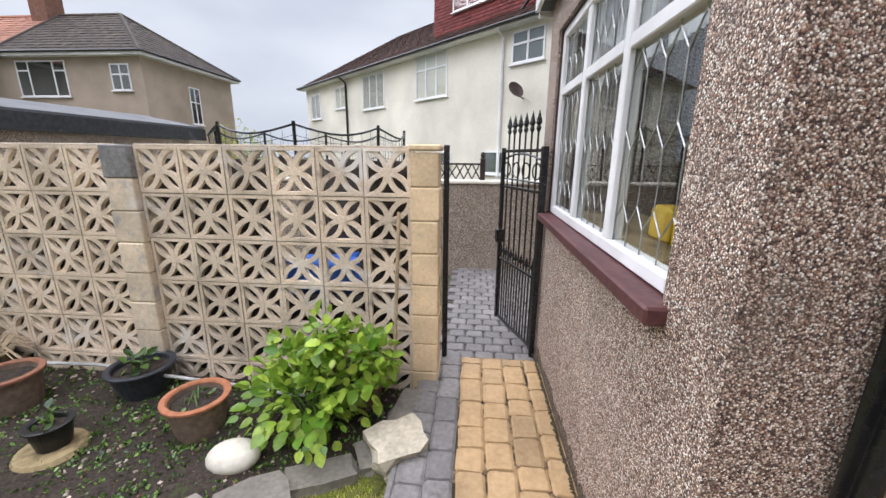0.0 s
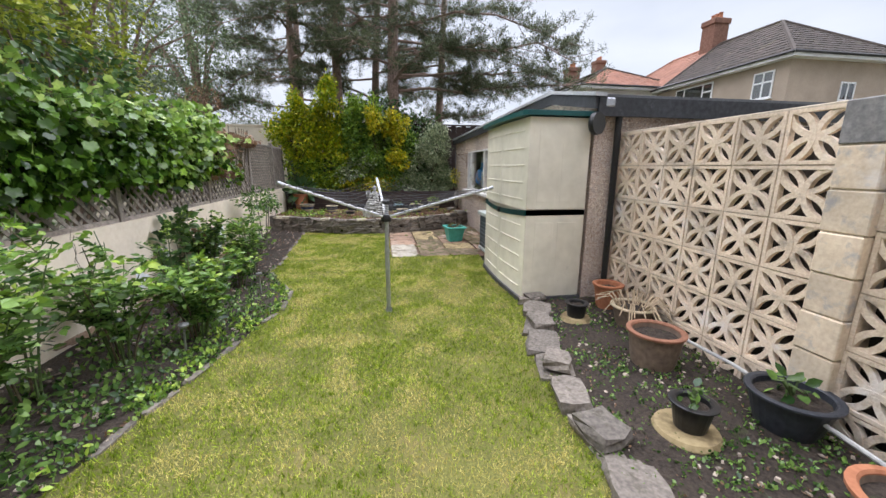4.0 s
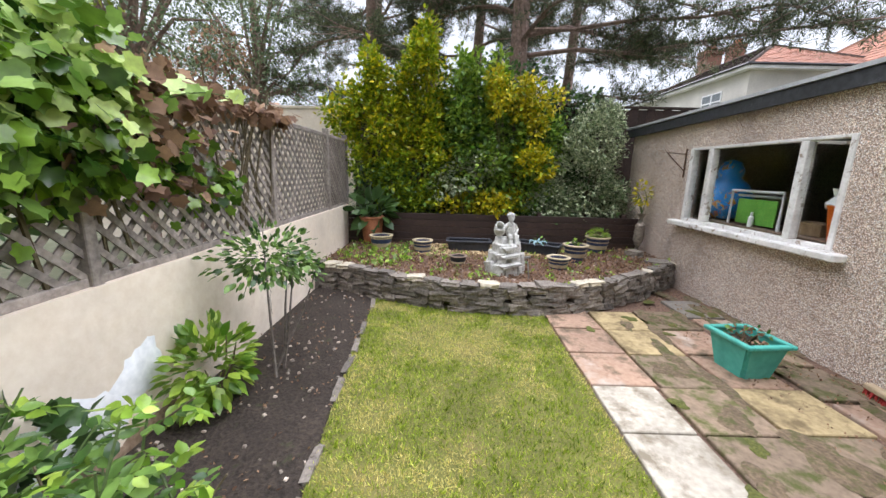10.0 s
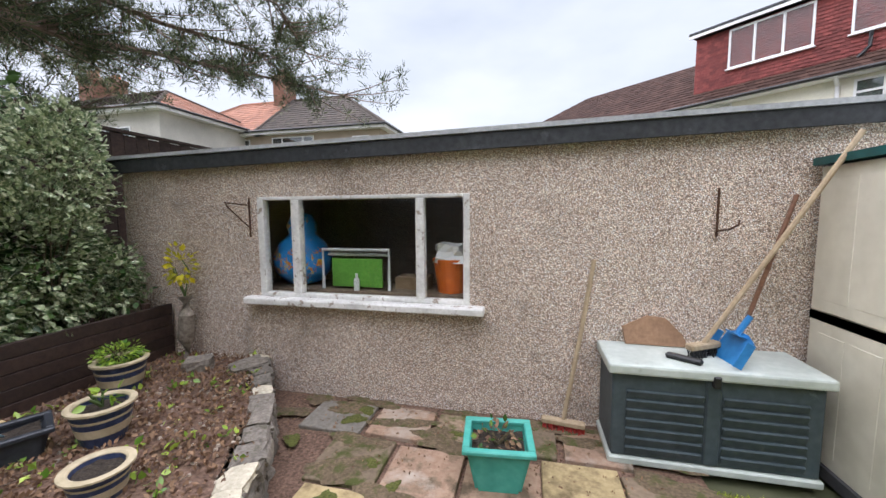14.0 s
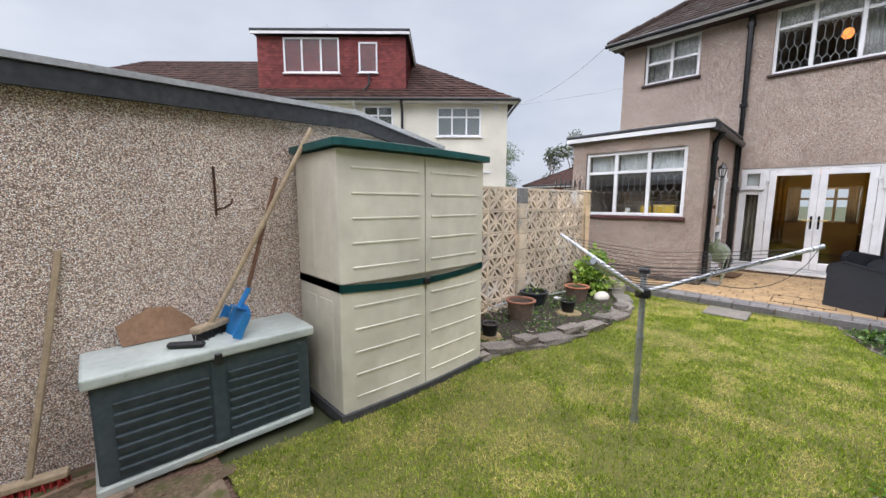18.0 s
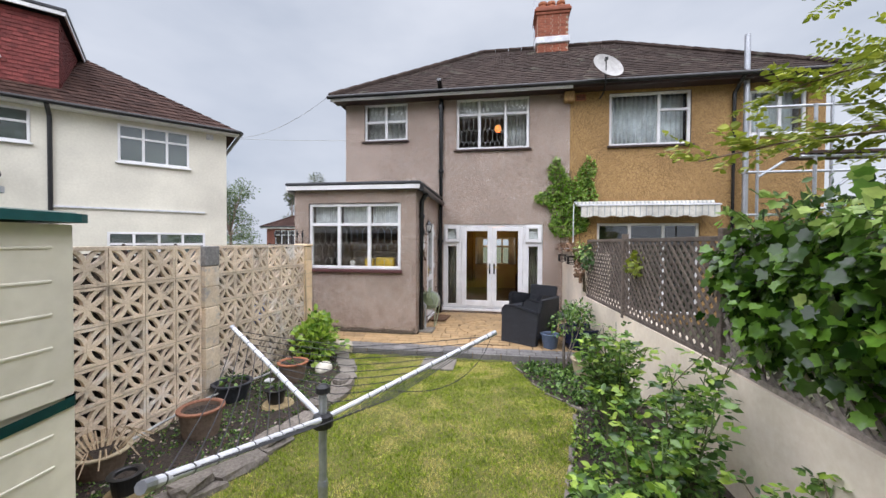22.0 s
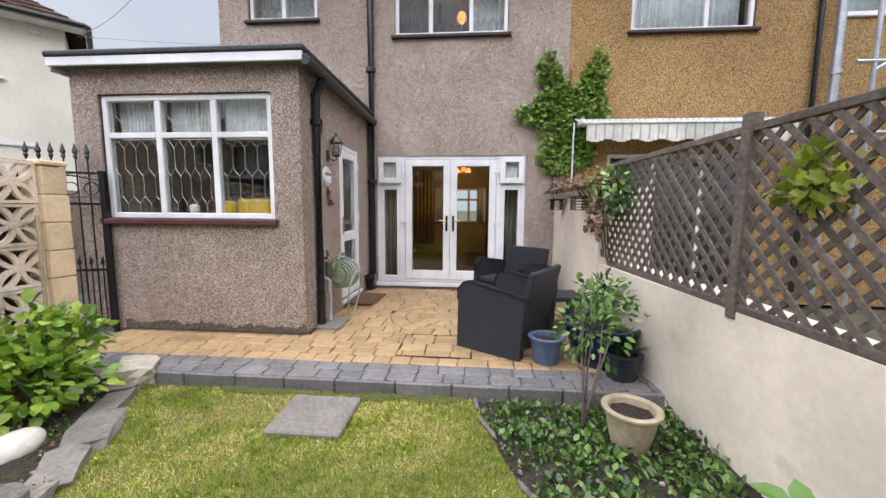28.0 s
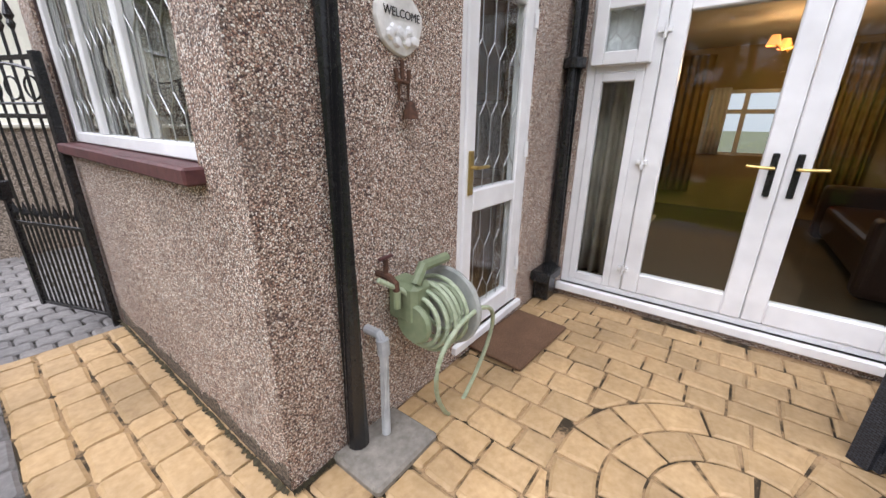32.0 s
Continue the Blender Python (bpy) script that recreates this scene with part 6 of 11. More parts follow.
part("belt", bm, SHEDGREEN, shed, "dark green band round the middle")
bm = bmesh.new()
box(bm, (-0.03, bow(0) - 0.035, 0.86), (0.03, bow(0), 0.92), bev=0.01)
part("latch", bm, BLACKPLASTIC, shed)
bm = bmesh.new()
outline = [(-SW - 0.05, SD), (-SW - 0.05, -SD - 0.04)] + [(x, bow(x) - 0.07) for x in [-SW + 2 * SW * i / 10 for i in range(11)]] + [(SW + 0.05, -SD - 0.04), (SW + 0.05, SD)]
prism(bm, outline, SH - 0.01, SH + 0.035)
part("lid_rim", bm, SHEDGREEN, shed, "dark green lid rim")
bm = bmesh.new()
prism(bm, [(x * 0.95, y * 0.95) for x, y in outline], SH + 0.035, SH + 0.042)
prism(bm, [(x * 0.75, y * 0.7) for x, y in outline], SH + 0.042, SH + 0.05)
part("lid_top", bm, BOXLID, shed, "pale grey-green lid top")
bm = bmesh.new()
lathe(bm, [(0, 0.0), (0.085, 0.0), (0.1, -0.015), (0.1, -0.03), (0, -0.035)], 26, pose(-4.98, 1.68, 1.76, -90, 0, 90))
ck = thing("wall_clock", pose(-4.93, 1.72, 1.77, 0, 0, 25), "round white garden thermometer with a black rim", "clock")
bm.free()
bm = bmesh.new()
lathe(bm, [(0.078, -0.03), (0.1, -0.03), (0.105, -0.015), (0.1, 0.02), (0, 0.02)], 28, pose(0, 0, 0, 90, 0, 90))
part("rim", bm, BLACKPLASTIC, ck)
bm = bmesh.new()
lathe(bm, [(0, 0), (0.08, 0)], 28, pose(0.012, 0, 0, 90, 0, 90))
part("dial", bm, UPVC, ck)
bm = bmesh.new()
box(bm, (0.014, -0.003, 0), (0.017, 0.003, 0.06))
box(bm, (0.014, -0.003, -0.003), (0.017, 0.045, 0.003))
part("pointer", bm, BLACKPLASTIC, ck)
bm = bmesh.new()
tube(bm, [(-5.0, 1.98, 1.95), (-4.98, 1.98, 0.0)], 0.03, 10)
tagged(obj("downpipe", bm, BLACKPLASTIC), "black downpipe at the garage corner", "drainpipe")
lamp2 = thing("security_light", at(-5.02, 1.85, 1.92), "small grey security light on the garage corner", "light")
bm = bmesh.new()
box(bm, (0, -0.05, 0), (0.08, 0.05, 0.09), bev=0.015)
part("housing", bm, STEEL, lamp2)

# ---- storage box and tools ----
sb = thing("storage_box", at(-7.12, 1.545, 0), "slate-blue plastic storage box with a pale lid, closed", "storage box")
bm = bmesh.new()
box(bm, (-0.55, -0.2, 0.05), (0.55, 0.2, 0.585), bev=0.012)
part("body", bm, BOXGREY, sb)
bm = bmesh.new()
box(bm, (-0.565, -0.215, 0.0), (0.565, 0.21, 0.05), bev=0.01)
part("plinth", bm, BOXLID, sb, "pale base rim")
for x0, x1 in ((-0.47, -0.05), (0.05, 0.47)):
    for k in range(7):
        bm = bmesh.new()
        z = 0.10 + 0.06 * k
        box(bm, (x0, -0.006, -0.024), (x1, 0.012, 0.024), pose(0, -0.206, z, 18, 0, 0), bev=0.004)
        part("louvre", bm, BOXGREY, sb)
bm = bmesh.new()
box(bm, (-0.04, -0.215, 0.06), (0.04, -0.19, 0.58), bev=0.008)
part("centre_post", bm, BOXGREY, sb)
bm = bmesh.new()
box(bm, (-0.58, -0.235, 0.585), (0.58, 0.215, 0.65), bev=0.015, seg=2)
part("lid", bm, BOXLID, sb)
bm = bmesh.new()
box(bm, (-0.02, -0.245, 0.55), (0.02, -0.2, 0.62), bev=0.006)
part("catch", bm, BLACKPLASTIC, sb)
bm = bmesh.new()
prism(bm, [(-0.19, 0), (0.2, 0), (0.16, 0.09), (0.06, 0.19), (-0.05, 0.2), (-0.15, 0.15), (-0.21, 0.12)], 0, 0.03, pose(-7.33, 1.72, 0.65, 80, 0, 0))
tagged(obj("broken_slab", bm, surface("orange_brown_slab", (0.26, 0.15, 0.09), (0.38, 0.23, 0.14), 30, 4, 0.85, 0.3)), "broken reddish slab leaning on the garage wall", "slab")
RED = surface("red_bristle", (0.35, 0.03, 0.03), (0.5, 0.06, 0.05), 60, 9, 0.8, 0.4)


def broom(foot, head, label, colour, length=0.3, turn=0.0, handle=None):
    e = thing("broom", at(*foot), label, "broom")
    f, t = Vector((0, 0, 0.08)), Vector(head) - Vector(foot)
    bm = bmesh.new()
    tube(bm, [f, f.lerp(t, 0.5) + Vector((0.005, 0, 0)), t], 0.016, 8)
    part("handle", bm, handle or BROOMWOOD, e)
    m = pose(0, 0, 0, 0, 0, turn)
    bm = bmesh.new()
    box(bm, (-length / 2, -0.03, 0.05), (length / 2, 0.03, 0.09), m, bev=0.008)
    part("head", bm, BROOMWOOD, e)
    bm = bmesh.new()
    r = random.Random(4)
    for k in range(90):
        p = m @ Vector((r.uniform(-0.48, 0.48) * length, r.uniform(-0.025, 0.025), 0.055))
        tube(bm, [p, p + Vector((r.uniform(-0.015, 0.015), r.uniform(-0.02, 0.02), -0.055))], 0.004, 4, False)
    part("bristles", bm, colour, e)


broom((-7.93, 1.62, 0.0), (-7.73, 1.765, 1.23), "wooden broom with red bristles leaning on the garage wall", RED, 0.3, -8)
broom((-7.1, 1.56, 0.65), (-6.42, 1.5, 2.0), "long-handled yard brush leaning from the storage box", BLACKPLASTIC, 0.24, 30)
BLUEPL = surface("blue_plastic", (0.02, 0.16, 0.42), (0.04, 0.24, 0.55), 15, 3, 0.4, 0.05)
dp = thing("dustpan", at(-7.005, 1.5, 0.652), "long-handled blue plastic dustpan resting on the storage box", "dustpan")
tilt = pose(0, 0, 0, -27, 0, -82)
bm = bmesh.new()
prism(bm, [(-0.14, 0.0), (0.14, 0.0), (0.115, 0.17), (0.05, 0.2), (-0.05, 0.2), (-0.115, 0.17)], -0.006, 0.0, tilt @ pose(0, 0, 0, 90, 0, 0))
for a, b in (((-0.142, -0.05, 0), (-0.134, 0.004, 0.16)), ((0.134, -0.05, 0), (0.142, 0.004, 0.16)), ((-0.06, -0.055, 0.17), (0.06, 0.004, 0.18))):
    box(bm, a, b, tilt, bev=0.002)
part("pan", bm, BLUEPL, dp)
bm = bmesh.new()
tube(bm, [tilt @ Vector((0, -0.02, 0.17)), tilt @ Vector((0, -0.02, 0.2)), (0.13, 0.02, 0.28)], 0.018, 8)
part("socket", bm, BLUEPL, dp)
bm = bmesh.new()
tube(bm, [(0.11, 0.02, 0.24), (0.375, 0.12, 1.01)], 0.013, 8)
part("pole", bm, surface("reddish_brown_pole", (0.12, 0.055, 0.03), (0.2, 0.1, 0.06), 40, 5, 0.6, 0.2), dp, "reddish-brown wooden handle")
bm = bmesh.new()
box(bm, (-0.1, -0.022, 0), (0.1, 0.022, 0.035), pose(-7.25, 1.44, 0.652, 0, 0, -35), bev=0.012)
tagged(obj("hand_brush", bm, BLACKPLASTIC), "black hand brush lying on the box lid", "brush")
hk = thing("wall_bracket", at(-6.98, 1.765, 1.5), "rusty iron plant bracket on the garage wall", "bracket")
bm = bmesh.new()
tube(bm, [(0, -0.01, -0.1), (0, -0.01, 0.22)], 0.008, 6)
tube(bm, [(0, -0.01, -0.06), (0.03, -0.09, -0.05), (0.06, -0.14, -0.02), (0.07, -0.13, 0.01)], 0.007, 6)
part("arm", bm, RUST, hk)
hk2 = thing("wall_bracket", at(-10.58, 1.765, 1.55), "rusty iron plant bracket beside the garage window", "bracket")
bm = bmesh.new()
tube(bm, [(0, -0.01, -0.18), (0, -0.01, 0.16)], 0.008, 6)
tube(bm, [(0, -0.01, -0.1), (-0.08, -0.16, 0.08), (-0.05, -0.22, 0.12)], 0.006, 6)
tube(bm, [(0, -0.01, 0.1), (-0.08, -0.2, 0.12)], 0.006, 6)
part("arm", bm, RUST, hk2)

# inside the garage
sh = thing("garage_shelf", at(-9.6, 2.17, 0.86), "rough wooden shelf behind the garage window", "shelf")
bm = bmesh.new()
box(bm, (-1.1, -0.25, 0), (1.15, 0.25, 0.03), bev=0.004)
part("board", bm, surface("dusty_board", (0.14, 0.10, 0.07), (0.24, 0.18, 0.13), 25, 4, 0.9, 0.2), sh)
bm = bmesh.new()
for x in (-0.9, 0.9):
    box(bm, (x, -0.1, -0.88), (x + 0.06, 0.1, 0.0))
part("support", bm, TIMBERGREY, sh)
m, n, l, p = nodes_of("blue_inflatable")
v = tex(n, l, "ShaderNodeTexVoronoi", 5.0)
sep = n.new("ShaderNodeSeparateColor")
l.new(v.outputs["Color"], sep.inputs["Color"])
cr = ramp(n, l, sep.outputs["Red"], [(0.0, (0.02, 0.22, 0.75)), (0.6, (0.04, 0.34, 0.85)), (0.68, (0.7, 0.5, 0.05)), (0.78, (0.6, 0.15, 0.05)), (0.86, (0.02, 0.25, 0.65))])
l.new(cr, p.inputs["Base Color"])
p.inputs["Roughness"].default_value = 0.35
bm = bmesh.new()
lathe(bm, [(0.0, 0.0), (0.16, 0.02), (0.27, 0.12), (0.29, 0.25), (0.22, 0.38), (0.13, 0.45), (0.15, 0.53), (0.1, 0.62), (0.0, 0.65)], 24, at(-10.34, 2.16, 0.89) @ Matrix.Diagonal((1.0, 0.82, 1.08, 1)))
tagged(obj("inflatable_toy", bm, m, smooth=True), "blue patterned inflatable behind the garage window", "toy")
ch = thing("folding_chair", at(-9.72, 2.02, 0.89), "green folding chair with a white frame on the garage shelf", "chair")
GREENCLOTH = surface("green_canvas", (0.10, 0.30, 0.04), (0.16, 0.40, 0.06), 40, 4, 0.8, 0.1)
bm = bmesh.new()
box(bm, (-0.22, -0.02, 0.02), (0.27, 0.0, 0.28), bev=0.005)
part("seat", bm, GREENCLOTH, ch)
bm = bmesh.new()
tube(bm, [(-0.3, -0.03, 0.0), (-0.3, -0.03, 0.36), (0.34, -0.03, 0.36), (0.34, -0.03, 0.0)], 0.016, 8)
tube(bm, [(-0.27, 0.02, 0.31), (0.31, 0.02, 0.31)], 0.014, 8)
part("chair_frame", bm, WHITEMETAL, ch)
ORANGE = surface("orange_plastic", (0.62, 0.12, 0.01), (0.75, 0.17, 0.02), 15, 3, 0.4, 0.05)
bk = thing("bucket", at(-8.84, 2.09, 0.89), "orange plastic bucket holding a white bag", "bucket")
bm = bmesh.new()
lathe(bm, [(0.0, 0.0), (0.12, 0.0), (0.155, 0.27), (0.165, 0.27), (0.165, 0.29), (0.145, 0.29), (0.11, 0.02), (0, 0.02)], 22)
part("pail", bm, ORANGE, bk)
bm = rough_stone(9, 0.24, 0.24, 0.16, 0.5, 2)
bmesh.ops.translate(bm, verts=bm.verts, vec=(0, 0, 0.26))
part("bag", bm, UPVC, bk, "crumpled white bag")
CARD = surface("brown_cardboard", (0.2, 0.13, 0.07), (0.28, 0.19, 0.11), 20, 4, 0.9, 0.1)
bm = bmesh.new()
box(bm, (-9.36, 2.08, 0.89), (-9.06, 2.3, 1.0), bev=0.004)
tagged(obj("cardboard_box", bm, CARD), "brown cardboard box on the garage shelf", "box")
bm = bmesh.new()
lathe(bm, [(0, 0), (0.025, 0), (0.025, 0.1), (0.012, 0.115), (0.012, 0.15), (0, 0.15)], 12, at(-9.68, 1.965, 0.89))
tagged(obj("spray_bottle", bm, UPVC), "small white bottle on the garage shelf", "bottle")

# ---- rotary clothes dryer ----
dryer = thing("rotary_dryer", at(-4.987, -0.255, 0), "galvanised rotary clothes dryer with half-raised arms", "clothes dryer")
bm = bmesh.new()
tube(bm, [(0, 0, -0.05), (0, 0, 0.62)], 0.021, 14)
part("lower_pole", bm, STEEL, dryer)
bm = bmesh.new()
tube(bm, [(0, 0, 0.6), (0.005, 0.004, 1.04)], 0.019, 14)
part("upper_pole", bm, STEEL, dryer)
bm = bmesh.new()
lathe(bm, [(0.022, 0.56), (0.025, 0.6), (0.021, 0.62)], 14)
part("collar", bm, STEEL, dryer)
bm = bmesh.new()
lathe(bm, [(0.03, 0.03), (0.034, 0.0), (0.06, -0.02)], 14)
part("ground_collar", bm, STEEL, dryer)
bm = bmesh.new()
lathe(bm, [(0.0, 0.87), (0.045, 0.875), (0.05, 0.9), (0.045, 0.93), (0.02, 0.94)], 14)
part("hub", bm, BLACKPLASTIC, dryer)
bm = bmesh.new()
lathe(bm, [(0.02, 1.03), (0.036, 1.04), (0.034, 1.065), (0.02, 1.075), (0.0, 1.08)], 12)
part("top_cap", bm, BLACKPLASTIC, dryer)
ARMS = [Vector((0.457, -0.785, 1.24)), Vector((0.467, 0.845, 1.2)), Vector((-0.953, -0.085, 1.225))]
hubp = Vector((0, 0, 0.91))
for a in ARMS:
    bm = bmesh.new()
    u = (a - hubp).normalized()
    tube(bm, [hubp + u * 0.04, a], 0.013, 10)
    arm = part("arm", bm, WHITEMETAL, dryer, "white-coated metal arm")
    bm = bmesh.new()
    tube(bm, [a - u * 0.012, a + u * 0.018], 0.0145, 10)
    part("end_cap", bm, STEEL, arm)
    for k in range(9):
        q = hubp + (a - hubp) * (0.24 + 0.09 * k)
        bm = bmesh.new()
        tube(bm, [q - u * 0.002, q + u * 0.002], 0.0142, 8)
        part("line_clip", bm, BLACKPLASTIC, arm)
for k in range(9):
    t = 0.24 + 0.09 * k
    for i in range(3):
        p, q = hubp + (ARMS[i] - hubp) * t, hubp + (ARMS[(i + 1) % 3] - hubp) * t
        mid = (p + q) / 2 - Vector((0, 0, 0.03 + 0.05 * t))
        bm = bmesh.new()
        tube(bm, [p, p.lerp(mid, 0.5) - Vector((0, 0, 0.006)), mid, q.lerp(mid, 0.5) - Vector((0, 0, 0.006)), q], 0.0022, 4, False)
        part("washing_line", bm, LINE, dryer, "dark plastic washing line")
u0 = hubp - ARMS[0]
bm = bmesh.new()
tube(bm, [ARMS[0] + u0 * (0.7 * i / 12) - Vector((0, 0, 0.16 * math.sin(math.pi * (i / 12) ** 0.7))) for i in range(13)], 0.0022, 4, False)
part("loose_line", bm, LINE, dryer, "slack dark line hanging from an arm")

# ---- raised bed, pots and ornaments ----
BED_EDGE = [(-10.05, -2.68), (-9.95, -2.3), (-9.62, -1.7), (-9.4, -1.1), (-9.33, -0.5), (-9.4, 0.05), (-9.6, 0.5), (-9.85, 0.92), (-10.2, 1.35), (-10.55, 1.77)]
sheet("raised_bed_soil", [(-11.55, -2.7)] + BED_EDGE + [(-11.55, 1.77)], 0.24, MULCH, "raised bed soil of bark mulch, dead leaves and gravel", "flower bed", 0.03, 0.18, 12, 0.03)


def along(poly, step):
    """Points and headings along an open line."""
    out, acc = [], 0.0
    for (x0, y0), (x1, y1) in zip(poly, poly[1:]):
        length = math.hypot(x1 - x0, y1 - y0)
        while acc < length:
            f = acc / length
            out.append((x0 + (x1 - x0) * f, y0 + (y1 - y0) * f, math.degrees(math.atan2(y1 - y0, x1 - x0))))
            acc += step
        acc -= length
    return out


bed_wall = structure(thing("bed_wall", ID, "low curved dry-stone wall of the raised bed", "wall"), "low curved dry-stone wall of the raised bed", "wall")
STONE_MESHES = []
for k in range(10):
    r = random.Random(k)
    bm = rough_stone(k + 20, r.uniform(0.16, 0.3), 0.15, r.uniform(0.045, 0.075), 0.3, 1)
    o = part("stone", bm, STONE, bed_wall)
    STONE_MESHES.append(o.data)
    bpy.data.objects.remove(o)
bm = bmesh.new()
for (x, y, hd) in along(BED_EDGE, 0.12):
    box(bm, (-0.1, 0.01, -0.05), (0.1, 0.12, 0.26), pose(x, y, 0, 0, 0, hd))
part("fill", bm, SOIL, bed_wall)


def place(mesh, name, parent, m):
    ob = new(name, mesh)
    ob.parent, ob.matrix_basis = parent, m
    return ob


r = random.Random(7)
for row in range(5):
    for i, (x, y, hd) in enumerate(along([BED_EDGE[0]] + BED_EDGE[1:], 0.2)):
        j = r.uniform(-0.04, 0.04)
        mm = pose(x + j * math.cos(radians(hd)), y + j * math.sin(radians(hd)) , row * 0.056 - 0.01, r.uniform(-5, 5), r.uniform(-5, 5), hd + r.uniform(-12, 12))
        place(r.choice(STONE_MESHES), "stone", bed_wall, mm @ Matrix.Diagonal((r.uniform(0.8, 1.15), r.uniform(0.8, 1.1), r.uniform(0.8, 1.2), 1)))
for i, (x, y, hd) in enumerate(along(BED_EDGE, 0.19)):
    bm = rough_stone(60 + i, r.uniform(0.15, 0.22), r.uniform(0.11, 0.17), r.uniform(0.03, 0.05), 0.35, 1)
    o = part("coping_stone", bm, STONEPALE if i % 5 in (1, 2) and i % 3 else STONE, bed_wall)
    o.matrix_basis = pose(x, y, 0.265, r.uniform(-3, 3), r.uniform(-3, 3), hd + r.uniform(-8, 8))

# border edging stones
edging = structure(thing("border_edging", ID, "rough stone edging of the pot border", "edging"), "rough stone edging of the pot border", "edging")
for i, (x, y, hd) in enumerate(along(RIGHT_EDGE, 0.34)):
    bm = rough_stone(90 + i, r.uniform(0.28, 0.38), r.uniform(0.17, 0.25), r.uniform(0.06, 0.1), 0.25, 1)
    o = part("edging_stone", bm, SLABGREY if i > 8 else STONE, edging)
    o.matrix_basis = pose(x, y + 0.06, -0.03, r.uniform(-6, 6), r.uniform(-6, 6), hd + r.uniform(-14, 14))
    if i % 2 == 0 and i < 10:
        bm = rough_stone(190 + i, r.uniform(0.2, 0.3), r.uniform(0.15, 0.2), 0.06, 0.25, 1)
        o = part("edging_stone", bm, STONE, edging)
        o.matrix_basis = pose(x, y + 0.08, 0.045, r.uniform(-8, 8), r.uniform(-8, 8), hd + r.uniform(-20, 20))
edging2 = structure(thing("border_edging", ID, "thin timber and stone edging of the rose border", "edging"), "thin timber and stone edging of the rose border", "edging")
for i, (x, y, hd) in enumerate(along(LEFT_EDGE[1:], 0.31)):
    if i % 5 == 3:
        continue
    bm = rough_stone(290 + i, 0.25, 0.03 if x > -2.4 else 0.045, 0.034, 0.25, 1)
    o = part("edging_stone", bm, TIMBERGREY if x > -2.4 else STONE, edging2)
    o.matrix_basis = pose(x, y, -0.02, r.uniform(-4, 4), r.uniform(-4, 4), hd + r.uniform(-6, 6))
for x, y, sx, sy, sz, turn, mt_, lab in ((-1.1, 1.40, 0.3, 0.26, 0.16, 35, STONEPALE, "pale broken stone at the corner of the border"), (-1.08, 1.72, 0.32, 0.24, 0.1, 80, SLABGREY, "grey slab beside the gate pillar"), (-2.45, 1.75, 0.1, 0.09, 0.04, 10, UPVC, "small white pebble on the soil"), (-10.9, 1.45, 0.2, 0.16, 0.1, 30, STONE, "grey stone by the garage wall"), (-10.5, 1.55, 0.26, 0.2, 0.06, 60, STONE, "flat mossy stone on the raised bed")):
    bm = rough_stone(int(-x * 37), sx, sy, sz, 0.22, 2)
    o = obj("stone", bm, mt_, smooth=mt_ is STONEPALE and x < -1.5)
    o.matrix_basis = pose(x, y, 0.26 if x < -10 else 0.0, 4, -3, turn)
    tagged(o, lab, "stone")
bm = bmesh.new()
lathe(bm, [(max(0.001, 0.13 * math.sin(math.pi * t)), -0.075 * math.cos(math.pi * t)) for t in [i / 10 for i in range(11)]], 20, pose(-1.98, 1.27, 0.055, 8, -6, 0) @ Matrix.Diagonal((1.15, 0.8, 1, 1)))
tagged(obj("stone", bm, surface("smooth_white_stone", (0.62, 0.57, 0.47), (0.76, 0.72, 0.62), 30, 6, 0.7, 0.15), smooth=True), "smooth oval white stone beside the hydrangea", "stone")
bm = bmesh.new()
box(bm, (-1.66, -0.44, -0.02), (-1.21, 0.04, 0.03), bev=0.01)
tagged(obj("stepping_slab", bm, SLABGREY), "grey square stepping slab in the lawn by the patio", "slab")

# planted pots
def pot(name, loc, r_top, r_bot, h, body, label, rim=None, bands=(), soil=True, lip=0.025, tilt=(0, 0), cat="plant pot", group=""):
    e = thing(name, pose(loc[0], loc[1], loc[2], tilt[0], tilt[1], 0), label, cat, group)
    bm = bmesh.new()
    prof = [(0.0, 0.0), (r_bot, 0.0)] + [(r_bot + (r_top - r_bot) * t ** 0.85, h * t) for t in (0.25, 0.5, 0.75, 0.92)]
    prof += [(r_top - lip, h * 0.93), (r_top - lip - 0.008, h * 0.7), (0, h * 0.68)]
    lathe(bm, prof, 26)
    part("body", bm, body, e)
    bm = bmesh.new()
    lathe(bm, [(r_top - lip, h * 0.9), (r_top, h * 0.9), (r_top + lip * 0.6, h * 0.93), (r_top + lip * 0.6, h * 0.985), (r_top + lip * 0.2, h), (r_top - lip * 0.6, h), (r_top - lip, h * 0.96), (r_top - lip, h * 0.9)], 26)
    part("rim", bm, rim or body, e)
    for z0, z1, mt_ in bands:
        bm = bmesh.new()
        f = lambda z: r_bot + (r_top - r_bot) * max(0, z) ** 0.85 + 0.003
        lathe(bm, [(f(z0) - 0.004, z0 * h), (f(z0), z0 * h), (f((z0 + z1) / 2), (z0 + z1) / 2 * h), (f(z1), z1 * h), (f(z1) - 0.004, z1 * h)], 26)
        part("band", bm, mt_, e)
    if soil:
        bm = bmesh.new()
        rings = lathe(bm, [(r_top - lip - 0.004, h * 0.82), (r_top * 0.5, h * 0.85), (0.001, h * 0.83)], 20)
        for v in bm.verts:
            v.co.z += 0.012 * noise.noise(v.co * 30 + Vector((loc[0], 0, 0)))
        part("soil", bm, SOIL, e)
    return e


